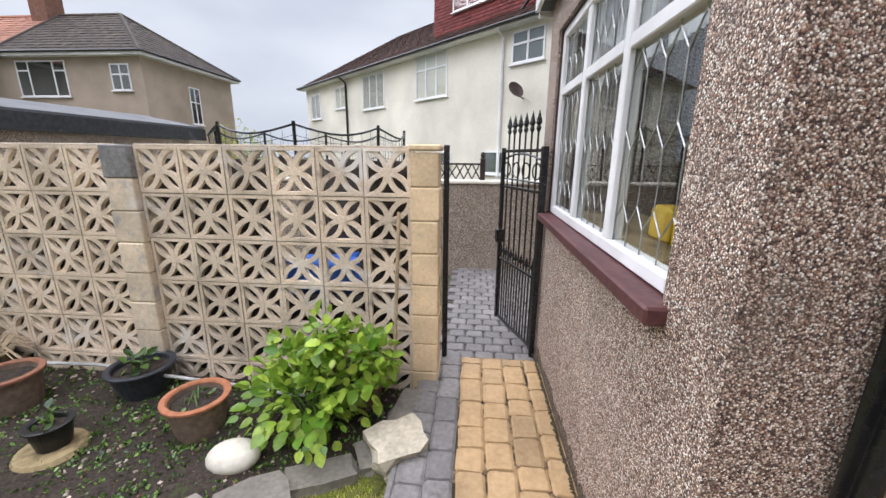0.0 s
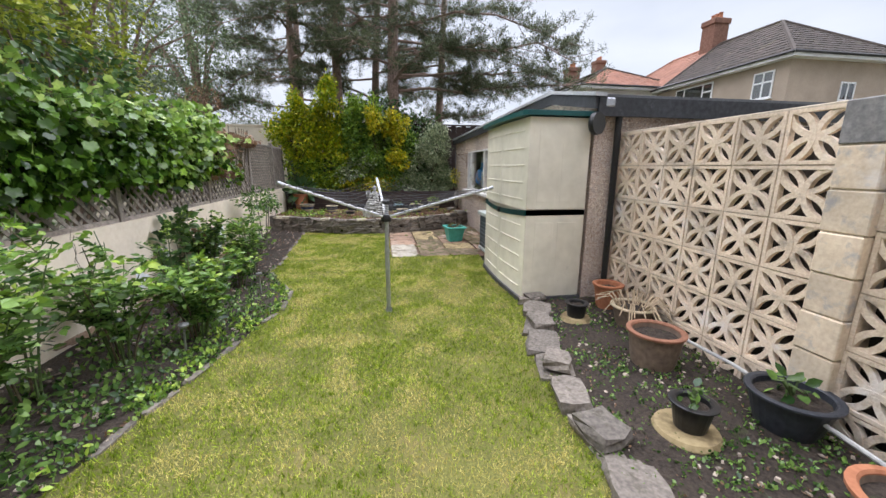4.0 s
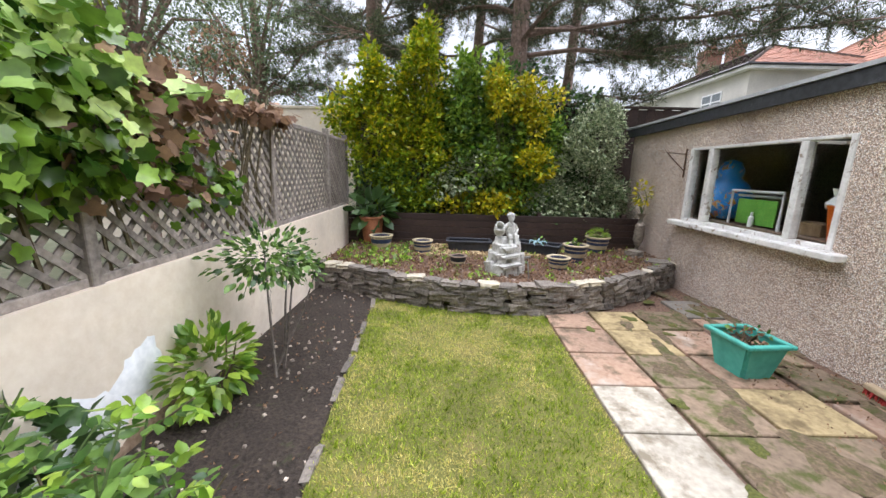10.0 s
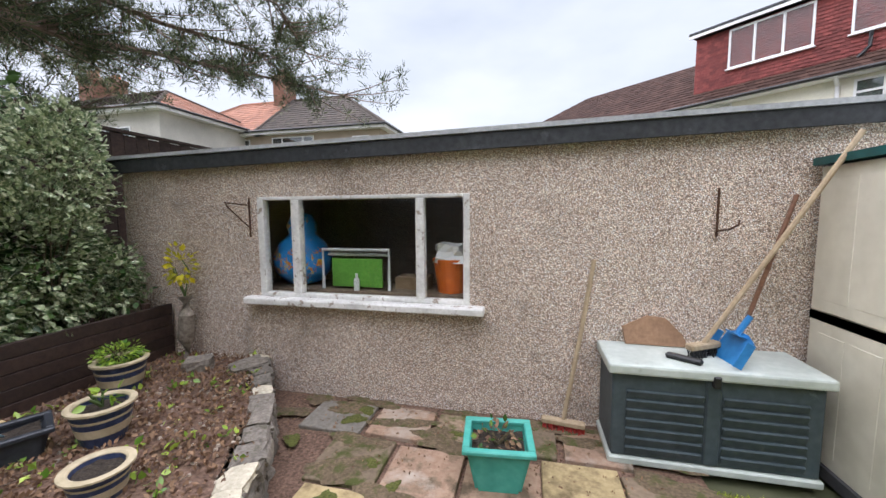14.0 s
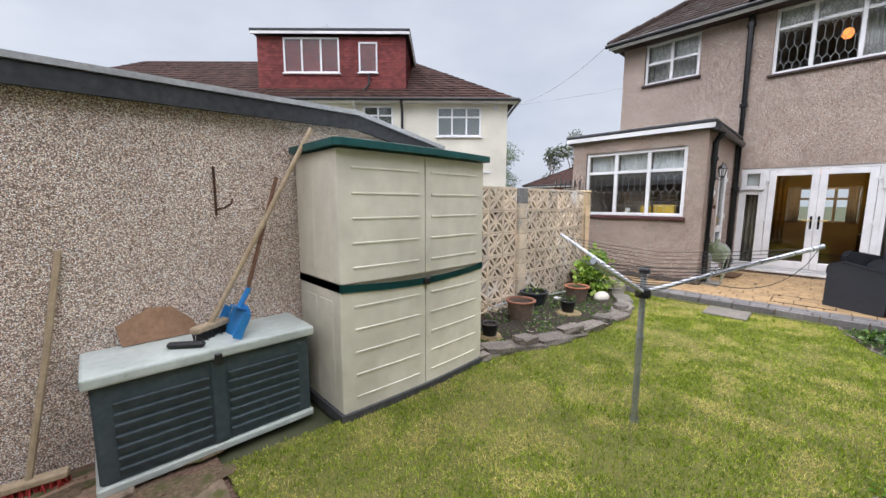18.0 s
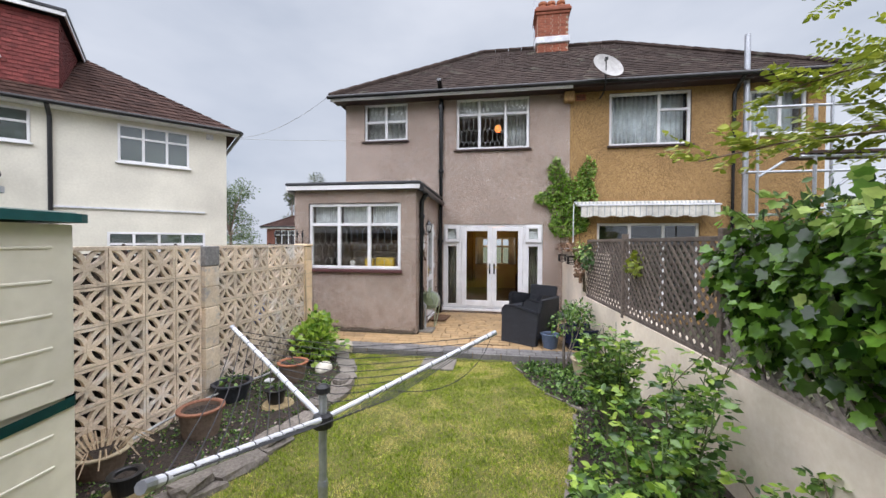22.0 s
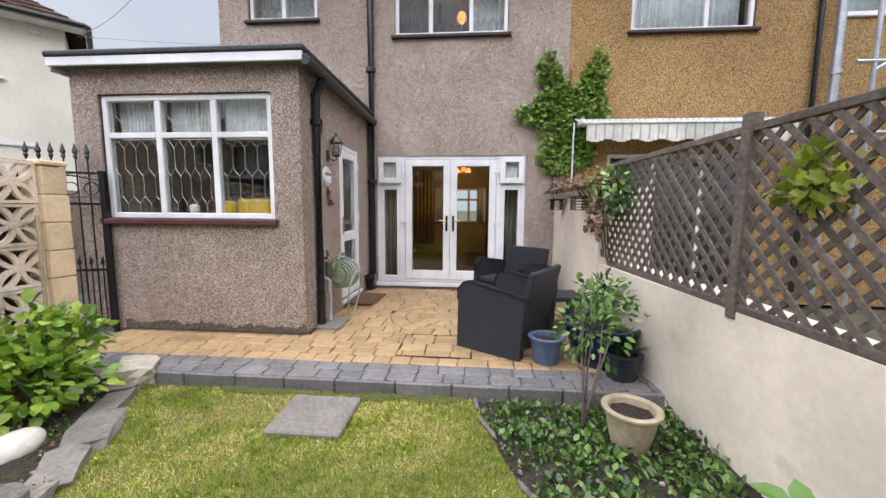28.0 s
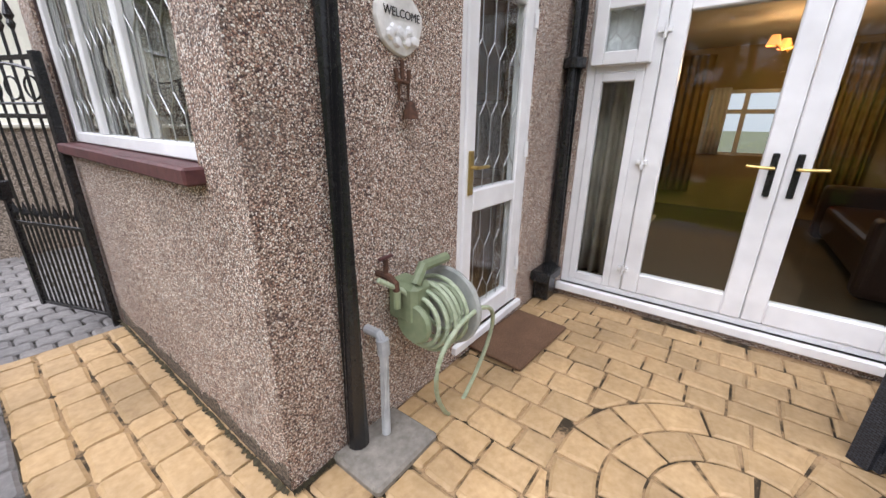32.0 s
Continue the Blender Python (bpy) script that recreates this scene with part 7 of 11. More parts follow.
POTRIM = surface("dull_terracotta_rim", (0.22, 0.10, 0.06), (0.33, 0.155, 0.095), 30, 5, 0.85, 0.25)
G = "pots in the screen wall border"
pot("plant_pot", (-2.34, 1.5, 0.0), 0.17, 0.125, 0.25, POTBROWN, "brown clay pot with an orange rim", TERRACOTTA, group=G)
pot("plant_pot", (-3.7, 1.57, 0.0), 0.175, 0.135, 0.27, POTBROWN, "brown clay pot with a dull reddish rim", POTRIM, group=G)
pot("plant_pot", (-3.0, 1.82, 0.0), 0.19, 0.13, 0.22, POTDARK, "dark glazed pot with small green shoots", group=G)
sl = bmesh.new()
lathe(sl, [(0, 0.0), (0.16, 0.0), (0.165, 0.02), (0.15, 0.045), (0, 0.045)], 22, at(-3.04, 1.25, 0.0))
tagged(obj("round_slab", sl, SLABCREAM), "round pale slab under the black pot", "slab")
pot("plant_pot", (-3.04, 1.27, 0.045), 0.1, 0.075, 0.15, BLACKPLASTIC, "small black plastic pot with a seedling", group=G)
pot("plant_pot", (-4.32, 1.85, 0.0), 0.17, 0.12, 0.2, POTBROWN, "brown pot with a pale rim and dead stems", POTCREAM, group=G)
pot("plant_pot", (-4.75, 1.88, 0.0), 0.13, 0.09, 0.26, TERRACOTTA, "terracotta pot with dry stems by the shed", group=G)
sl = bmesh.new()
lathe(sl, [(0, 0.0), (0.13, 0.0), (0.135, 0.02), (0.12, 0.05), (0, 0.05)], 22, at(-4.5, 1.42, 0.0))
tagged(obj("round_slab", sl, SLABCREAM), "round pale slab under a black pot", "slab")
pot("plant_pot", (-4.5, 1.42, 0.05), 0.09, 0.075, 0.13, BLACKPLASTIC, "small black plastic pot on a pale slab", group=G)
pot("plant_pot", (-1.45, 1.88, 0.0), 0.17, 0.12, 0.3, POTBROWN, "brown clay pot behind the hydrangea", group=G)

G = "striped pots on the raised bed"
STR = ((0.30, 0.52, POTCREAM), (0.54, 0.66, GLAZEBLUE), (0.68, 0.74, POTCREAM), (0.76, 0.86, GLAZEBLUE))
Z = 0.255
pot("plant_pot", (-10.1, 0.16, Z), 0.125, 0.085, 0.17, GLAZEBLUE, "striped blue and cream glazed pot with bare soil", POTCREAM, STR, group=G)
pot("plant_pot", (-10.6, 0.52, Z), 0.15, 0.10, 0.23, GLAZEBLUE, "striped blue and cream glazed pot with a seedling", POTCREAM, STR, group=G)
pot("plant_pot", (-11.15, 1.02, Z), 0.16, 0.11, 0.25, GLAZEBLUE, "striped blue and cream pot with a bright green plant", POTCREAM, STR, group=G)
pot("plant_pot", (-10.85, -1.5, Z), 0.13, 0.10, 0.19, GLAZEBLUE, "striped blue-grey glazed pot on the raised bed", POTCREAM, STR, group=G)
pot("plant_pot", (-10.2, -1.02, Z), 0.10, 0.08, 0.13, POTDARK, "small dark striped pot on the raised bed", POTBROWN, ((0.3, 0.5, POTCREAM),), group=G)
pot("plant_pot", (-11.1, -2.12, Z), 0.16, 0.12, 0.2, GLAZEBLUE, "striped dark and cream pot near the corner", POTCREAM, ((0.15, 0.45, POTCREAM), (0.75, 0.86, POTCREAM)), group=G)
pot("plant_pot", (-11.35, -2.3, Z + 0.02), 0.17, 0.12, 0.42, TERRACOTTA, "tall terracotta pot in the corner of the bed", group=G)


def trough(name, m, w, d, h, material, label, taper=0.8, cat="trough", lip=0.015):
    e = thing(name, m, label, cat)
    bm = bmesh.new()
    def ring(s, z, inset=0.0):
        a, b = w / 2 * s - inset, d / 2 * s - inset
        return [bm.verts.new(p) for p in ((-a, -b, z), (a, -b, z), (a, b, z), (-a, b, z))]
    rings = [ring(taper, 0), ring(1, h), ring(1, h, 0.012), ring(0.95, h * 0.75, 0.012)]
    bm.faces.new(rings[0][::-1])
    bm.faces.new(rings[-1])
    for a, b in zip(rings, rings[1:]):
        for i in range(4):
            bm.faces.new((a[i], a[(i + 1) % 4], b[(i + 1) % 4], b[i]))
    bmesh.ops.bevel(bm, geom=[ed for ed in bm.edges if abs(ed.verts[0].co.z - ed.verts[1].co.z) > h * 0.5], offset=0.02, segments=2, affect="EDGES")
    part("body", bm, material, e)
    bm = bmesh.new()
    t = 0.022
    for a, b in (((-w / 2 - lip, -d / 2 - lip, h - 0.02), (w / 2 + lip, -d / 2 + t, h + 0.008)), ((-w / 2 - lip, d / 2 - t, h - 0.02), (w / 2 + lip, d / 2 + lip, h + 0.008)), ((-w / 2 - lip, -d / 2 + t, h - 0.02), (-w / 2 + t, d / 2 - t, h + 0.008)), ((w / 2 - t, -d / 2 + t, h - 0.02), (w / 2 + lip, d / 2 - t, h + 0.008))):
        box(bm, a, b, bev=0.006)
    part("rim", bm, material, e)
    bm = bmesh.new()
    a, b = w / 2 * 0.95 - 0.02, d / 2 * 0.95 - 0.02
    k = 8
    vs = [[bm.verts.new((-a + 2 * a * i / k, -b + 2 * b * j / k, h * 0.8 + 0.02 * noise.noise(Vector((i * 1.7, j * 1.3, w))))) for j in range(k + 1)] for i in range(k + 1)]
    for i in range(k):
        for j in range(k):
            bm.faces.new((vs[i][j], vs[i + 1][j], vs[i + 1][j + 1], vs[i][j + 1]))
    part("soil", bm, SOIL, e)
    return e


trough("planter", pose(-8.345, 1.03, 0.008, 0, 0, 6), 0.36, 0.32, 0.265, TEAL, "square teal plastic planter with dead plants", 0.72, "planter", 0.02)
trough("planting_trough", pose(-10.95, 0.12, 0.24, 0, 0, 62), 0.62, 0.26, 0.18, POTDARK, "long dark plastic trough of soil on the raised bed", 0.85)
trough("planting_trough", pose(-11.05, -0.85, 0.24, 0, 0, 88), 0.62, 0.26, 0.18, POTDARK, "long dark plastic trough of soil by the fence", 0.85)

# fountain ornament: one plain worn figure on its rocks, blended into a single stone
bm = bmesh.new()


def lump(c, rx, ry, rz):
    prof = [(max(0.001, math.sin(math.pi * t)), -math.cos(math.pi * t)) for t in [i / 10 for i in range(11)]]
    lathe(bm, prof, 14, at(*c) @ Matrix.Diagonal((rx, ry, rz, 1)))


def boulder(seed, x, y, z, sx, sy, sz, turn, tilt=0.0):
    st_ = rough_stone(seed, sx, sy, sz, 0.3)
    st_.transform(pose(x, y, z, tilt, 0, turn))
    me = bpy.data.meshes.new("boulder")
    st_.to_mesh(me)
    bm.from_mesh(me)
    bpy.data.meshes.remove(me)
    st_.free()


r = random.Random(3)
for n_, rad, z, size in ((9, 0.17, 0.0, 0.15), (8, 0.145, 0.11, 0.14), (7, 0.11, 0.22, 0.13)):
    for k in range(n_):
        a = 2 * math.pi * (k + 0.3 * z * 10) / n_
        boulder(40 + k + int(z * 100), rad * math.cos(a), rad * 1.1 * math.sin(a), z, size * r.uniform(0.8, 1.15), size * r.uniform(0.9, 1.3), r.uniform(0.12, 0.15), math.degrees(a), r.uniform(-10, 10))
boulder(71, 0, 0, 0.0, 0.28, 0.3, 0.33, 10)
boulder(72, -0.02, 0.0, 0.3, 0.2, 0.26, 0.12, 5)
for k, (x, z, w) in enumerate(((0.225, 0.115, 0.25), (0.19, 0.215, 0.22), (0.15, 0.305, 0.18))):  # ledges the water ran over
    boulder(80 + k, x, -0.01, z, 0.1, w, 0.035, 0, 9)
lump((-0.02, 0.05, 0.505), 0.056, 0.064, 0.09)
lump((-0.015, 0.05, 0.565), 0.045, 0.062, 0.042)
lump((0.0, 0.05, 0.60), 0.022, 0.022, 0.03)
lump((0.0, 0.048, 0.655), 0.046, 0.043, 0.05)
lump((0.042, 0.045, 0.645), 0.012, 0.01, 0.012)
lump((0.02, 0.045, 0.628), 0.026, 0.026, 0.018)
for k in range(26):  # curls
    a, b = r.uniform(0, 6.28), r.uniform(0.15, 1.0)
    lump((-0.008 + 0.046 * math.cos(a) * (1 - b * b) ** 0.5, 0.048 + 0.046 * math.sin(a) * (1 - b * b) ** 0.5, 0.665 + 0.046 * b), 0.015, 0.015, 0.013)
tube(bm, [(-0.01, 0.11, 0.575), (0.01, 0.135, 0.515), (0.05, 0.10, 0.465), (0.07, 0.06, 0.47)], 0.019, 10)
tube(bm, [(-0.01, -0.005, 0.575), (0.03, -0.05, 0.54), (0.05, -0.08, 0.53)], 0.018, 10)
tube(bm, [(0.0, 0.085, 0.44), (0.09, 0.10, 0.445), (0.12, 0.09, 0.37), (0.15, 0.085, 0.345)], 0.031, 10)
tube(bm, [(0.0, 0.025, 0.44), (0.10, 0.015, 0.44), (0.125, 0.01, 0.36), (0.155, 0.0, 0.335)], 0.03, 10)
lathe(bm, [(0.0, -0.1), (0.05, -0.09), (0.075, -0.03), (0.068, 0.03), (0.05, 0.06), (0.064, 0.085), (0.05, 0.09), (0.036, 0.05), (0.04, -0.02), (0.0, -0.03)], 18, pose(0.02, -0.11, 0.52, 0, 55, -20))
bmesh.ops.recalc_face_normals(bm, faces=bm.faces)
st = obj("garden_statue", bm, PLASTER, smooth=True)
blend = st.modifiers.new("blend", "REMESH")
blend.mode, blend.voxel_size, blend.use_smooth_shade = "VOXEL", 0.0065, True
st.matrix_basis = pose(-9.93, -0.49, 0.262, 0, 0, 12) @ Matrix.Diagonal((0.86, 0.86, 0.96, 1))
tagged(st, "weathered pale stone fountain figure on stacked rocks", "statue")

# dark boards behind the bed, rear fence
bf = thing("bed_fence", at(-11.5, -0.46, 0.0), "dark brown boarded screen behind the raised bed", "fence")
for k in range(5):
    bm = bmesh.new()
    box(bm, (-0.02, -2.24, 0.24 + 0.1 * k), (0.02, 2.2, 0.335 + 0.1 * k), bev=0.004)
    part("board", bm, TIMBERDARK, bf)
for y in (-2.1, -0.7, 0.7, 2.0):
    bm = bmesh.new()
    box(bm, (-0.07, y - 0.03, 0.0), (-0.02, y + 0.03, 0.78), bev=0.004)
    part("post", bm, TIMBERDARK, bf)
rf = thing("rear_fence", at(-13.0, 0.0, 0.0), "tall dark brown close-boarded rear fence", "fence")
for k in range(46):
    bm = bmesh.new()
    y = -3.0 + 0.15 * k
    box(bm, (0, y, -0.05), (0.02, y + 0.146, 2.55 + 0.01 * math.sin(k * 3)), bev=0.003)
    part("board", bm, TIMBERDARK, rf)
bm = bmesh.new()
box(bm, (-0.03, -3.0, 2.56), (0.05, 3.9, 2.6), bev=0.004)
part("capping_rail", bm, TIMBERDARK, rf)

# solar stake lights, rag on the trough, corbel and vent on the house wall
SOLAR = surface("brushed_stake_steel", (0.3, 0.3, 0.31), (0.44, 0.44, 0.45), 40, 6, 0.35, 0.1, metal=0.8)


def stake_light(x, y, z, lean):
    e = thing("stake_light", pose(x, y, z, lean, -lean, 0), "small steel solar light on a stake in the soil", "garden light", "solar stake lights")
    bm = bmesh.new()
    tube(bm, [(0, 0, -0.05), (0, 0, 0.2)], 0.007, 7)
    part("stake", bm, SOLAR, e)
    bm = bmesh.new()
    lathe(bm, [(0.0, 0.2), (0.018, 0.2), (0.024, 0.235), (0.0, 0.235)], 12)
    part("glass", bm, GLASS_CLEAR, e)
    bm = bmesh.new()
    lathe(bm, [(0.024, 0.235), (0.034, 0.238), (0.034, 0.25), (0.0, 0.256)], 14)
    part("cap", bm, SOLAR, e)


stake_light(-9.62, -0.28, 0.27, 6)
stake_light(-5.63, -1.6, 0.0, 3)
stake_light(-4.35, -1.75, 0.0, -5)
bm = bmesh.new()
for k in range(7):
    a = k * 0.9
    tube(bm, [(0.12 * math.cos(a) * 0.3, 0.1 * math.sin(a) * 0.3, 0.02), (0.12 * math.cos(a), 0.1 * math.sin(a), 0.03 + 0.015 * math.sin(3 * a)), (0.17 * math.cos(a + 0.3), 0.13 * math.sin(a + 0.3), -0.01)], 0.012, 6, True, 0.005)
rag = obj("plastic_rag", bm, surface("pale_blue_plastic_strip", (0.3, 0.5, 0.56), (0.42, 0.62, 0.68), 20, 5, 0.5, 0.2), smooth=True)
rag.matrix_basis = at(-10.9, 0.1, 0.43)
tagged(rag, "pale blue plastic strips tangled on the dark trough", "rag")
bm = bmesh.new()
box(bm, (1.93, -2.64, 4.88), (2.105, -2.42, 5.11), bev=0.02)
tagged(obj("corbel", bm, PD_YELLOW), "rough-cast corbel under the eaves between the houses", "corbel")
vent = thing("air_brick", at(2.1, -2.79, 5.0), "red clay air brick under the eaves", "air brick")
bm = bmesh.new()
box(bm, (-0.012, -0.11, -0.07), (0.0, 0.11, 0.07), bev=0.003)
part("plate", bm, BRICKRED, vent)
for k in range(3):
    bm = bmesh.new()
    box(bm, (-0.016, -0.09, -0.045 + 0.035 * k), (-0.011, 0.09, -0.03 + 0.035 * k))
    part("slot", bm, BLACKPLASTIC, vent)
bm = bmesh.new()
box(bm, (0.24, 0.415, 2.16), (0.31, 0.43, 2.28), bev=0.004)
tagged(obj("wall_vent", bm, BLACKPLASTIC), "small black vent cover on the extension wall", "vent")

# ---- patio furniture ----
def armchair(m, label, group="black rattan patio set"):
    """A moulded rattan-pattern armchair that faces local -y."""
    e = thing("patio_armchair", m, label, "armchair", group)
    for sx in (-1, 1):
        bm = bmesh.new()
        prism(bm, [(-0.36, 0.0), (0.33, 0.0), (0.37, 0.60), (-0.2, 0.70), (-0.29, 0.69), (-0.35, 0.62)], -0.035, 0.035, pose(sx * 0.36, 0, 0.0, 90, 0, 90))
        part("side_panel", bm, RATTAN, e)
        bm = bmesh.new()
        pts = [(-0.36, 0.5), (-0.355, 0.62), (-0.29, 0.697), (-0.2, 0.71), (0.37, 0.61)]
        va = [[bm.verts.new((sx * 0.36 + o, y, z)) for o in (-0.045, 0.045)] for y, z in pts]
        for a, b in zip(va, va[1:]):
            bm.faces.new((a[0], a[1], b[1], b[0]))
        bmesh.ops.solidify(bm, geom=bm.faces[:], thickness=0.02)
        part("arm_top", bm, CUSHION, e, "smooth grey-black arm top")
    bm = bmesh.new()
    box(bm, (-0.325, -0.33, 0.08), (0.325, 0.3, 0.34), bev=0.01)
    part("seat_frame", bm, RATTAN, e)
    bm = bmesh.new()
    box(bm, (-0.32, -0.34, 0.34), (0.32, 0.22, 0.43), bev=0.03, seg=3)
    part("seat_cushion", bm, CUSHION, e)
    bm = bmesh.new()
    box(bm, (-0.325, -0.03, 0.0), (0.325, 0.03, 0.60), pose(0, 0.28, 0.26, -12, 0, 0), bev=0.015)
    part("backrest", bm, RATTAN, e)
    for sx in (-0.33, 0.33):
        for y in (-0.3, 0.3):
            bm = bmesh.new()
            box(bm, (sx - 0.03, y - 0.03, 0.0), (sx + 0.03, y + 0.03, 0.1), bev=0.004)
            part("foot", bm, RATTAN, e)
    e.matrix_basis = e.matrix_basis @ Matrix.Diagonal((1, 0.9, 0.88, 1))
    return e


armchair(pose(1.27, -1.74, 0.105, 0, 0, -131.5), "black rattan patio armchair beside the glazed doors")
armchair(pose(-0.165, -1.565, 0.105, 0, 0, 148.5), "black rattan patio armchair with its side to the lawn")
tb = thing("patio_table", pose(0.36, -1.82, 0.105, 0, 0, -4), "low black rattan patio table", "table", "black rattan patio set")
bm = bmesh.new()
box(bm, (-0.21, -0.53, 0.325), (0.21, 0.53, 0.37), bev=0.01)
part("tabletop", bm, RATTAN, tb)
for sx in (-0.16, 0.16):
    for sy in (-0.48, 0.48):
        bm = bmesh.new()
        box(bm, (sx - 0.045, sy - 0.04, 0), (sx + 0.045, sy + 0.04, 0.325), bev=0.005)
        part("leg", bm, RATTAN, tb)
bm = rough_stone(31, 0.3, 0.16, 0.06, 0.5, 2)
cl = obj("cloth", bm, UPVC)
cl.matrix_basis = pose(0.38, -1.97, 0.476, 0, 0, 20) @ Matrix.Diagonal((0.6, 0.6, 0.6, 1))
tagged(cl, "crumpled white cloth on the patio table", "cloth")
pot("plant_pot", (-0.62, -1.84, 0.1), 0.135, 0.1, 0.23, POTBLUE, "blue-grey plastic pot on the patio edge", soil=True, cat="plant pot", group="pots by the south wall")
pot("plant_pot", (-0.55, -2.3, 0.1), 0.3, 0.2, 0.34, surface("navy_glaze", (0.008, 0.012, 0.04), (0.02, 0.028, 0.07), 20, 4, 0.25, 0.05), "large navy glazed pot by the south wall", group="pots by the south wall")
pot("plant_pot", (-1.55, -2.15, 0.0), 0.15, 0.1, 0.24, POTCREAM, "pale stone pot in the border", group="pots by the south wall")
pot("plant_pot", (0.1, -2.27, 0.1), 0.13, 0.09, 0.22, SHEDGREEN, "dark green plastic pot by the south wall", group="pots by the south wall")
# bird feeder hanging by the wall and the leaning rail
bfd = thing("hanging_lantern", at(1.46, -2.33, 1.40), "black metal caged lantern hung on the south wall", "lantern")
bm = bmesh.new()
for k in range(5):
    z = 0.03 * k - 0.03
    tube(bm, [(-0.1, -0.06, z), (0.1, -0.06, z), (0.1, 0.06, z), (-0.1, 0.06, z), (-0.1, -0.06, z)], 0.004, 4, False)
for k in range(6):
    for y in (-0.06, 0.06):
        tube(bm, [(-0.1 + 0.04 * k, y, -0.03), (-0.1 + 0.04 * k, y, 0.1)], 0.004, 4, False)
part("cage", bm, BLACKPAINT, bfd)
bm = bmesh.new()
box(bm, (-0.13, -0.09, 0.1), (0.13, 0.09, 0.115), bev=0.004)
part("top", bm, BLACKPAINT, bfd)
lan2 = copy_thing(bfd, at(0.4, -2.33, 1.40))
bm = bmesh.new()
tube(bm, [(2.1, -2.3, 1.63), (0.9, -2.31, 1.64), (-0.1, -2.34, 1.64)], 0.022, 6)
tube(bm, [(2.05, -2.38, 1.615), (0.3, -2.4, 1.62)], 0.014, 6)
tagged(obj("pergola_rail", bm, TIMBERGREY), "weathered rail along the top of the south wall", "rail")
for x in (1.46, 0.4):
    bm = bmesh.new()
    tube(bm, [(x, -2.33, 1.515), (x, -2.315, 1.64)], 0.005, 5)
    tagged(obj("lantern_hook", bm, BLACKPAINT), "thin wire hook holding a lantern", "hook")

# ---- inspection cover let into the paving ----
cover = thing("inspection_cover", at(-0.345, -0.89, 0.1), "paved inspection cover with a thin rusty metal edge", "drain cover")
RUST = surface("rusty_frame_edge", (0.05, 0.028, 0.014), (0.12, 0.065, 0.03), 40, 8, 0.9, 0.3)
for x0, y0, x1, y1 in ((-0.278, -0.334, -0.27, 0.334), (0.27, -0.334, 0.278, 0.334), (-0.27, -0.334, 0.27, -0.326), (-0.27, 0.326, 0.27, 0.334)):
    bm = bmesh.new()
    box(bm, (x0, y0, -0.012), (x1, y1, 0.0075))
    part("edge", bm, RUST, cover)
# ---- damp moss at the foot of the extension wall ----
rc = random.Random(5)
bm = bmesh.new()
tops = []
for i in range(241):
    y = 0.43 + 1.95 * i / 240
    z = 0.17 + 0.07 * noise.noise(Vector((y * 2.2, 0, 1))) + 0.035 * noise.noise(Vector((y * 14, 0, 4))) + 0.03 * rc.random()
    tops.append([bm.verts.new(v) for v in ((-0.1935, y, 0.07), (-0.1935, y, z), (-0.1895, y, z + 0.004))])
for a, b in zip(tops, tops[1:]):
    for k in range(2):
        bm.faces.new((a[k], b[k], b[k + 1], a[k + 1]))
structure(obj("damp_band", bm, pebbledash("damp_dark_pebbledash", [(0.075, 0.06, 0.045), (0.16, 0.13, 0.10), (0.11, 0.085, 0.062), (0.2, 0.165, 0.13)], 112, 0.6, (0.05, 0.05, 0.025))), "dark mossy damp line along the wall foot", "moss")

# ---- trellis on the south wall ----
POSTS = [0.05, -1.6, -3.52, -5.5, -7.40, -9.18, -10.72, -11.6]
LATHS = {}
for wood in (TRELLISPALE, TRELLISSHADED):
    bm = bmesh.new()
    box(bm, (0, -0.005, -0.015), (1, 0.005, 0.015))
    LATHS[wood] = bpy.data.meshes.new("lath")
    bm.to_mesh(LATHS[wood])
    bm.free()
    LATHS[wood].materials.append(wood)
TZ0, TZ1, TY = 0.86, 1.79, -2.75
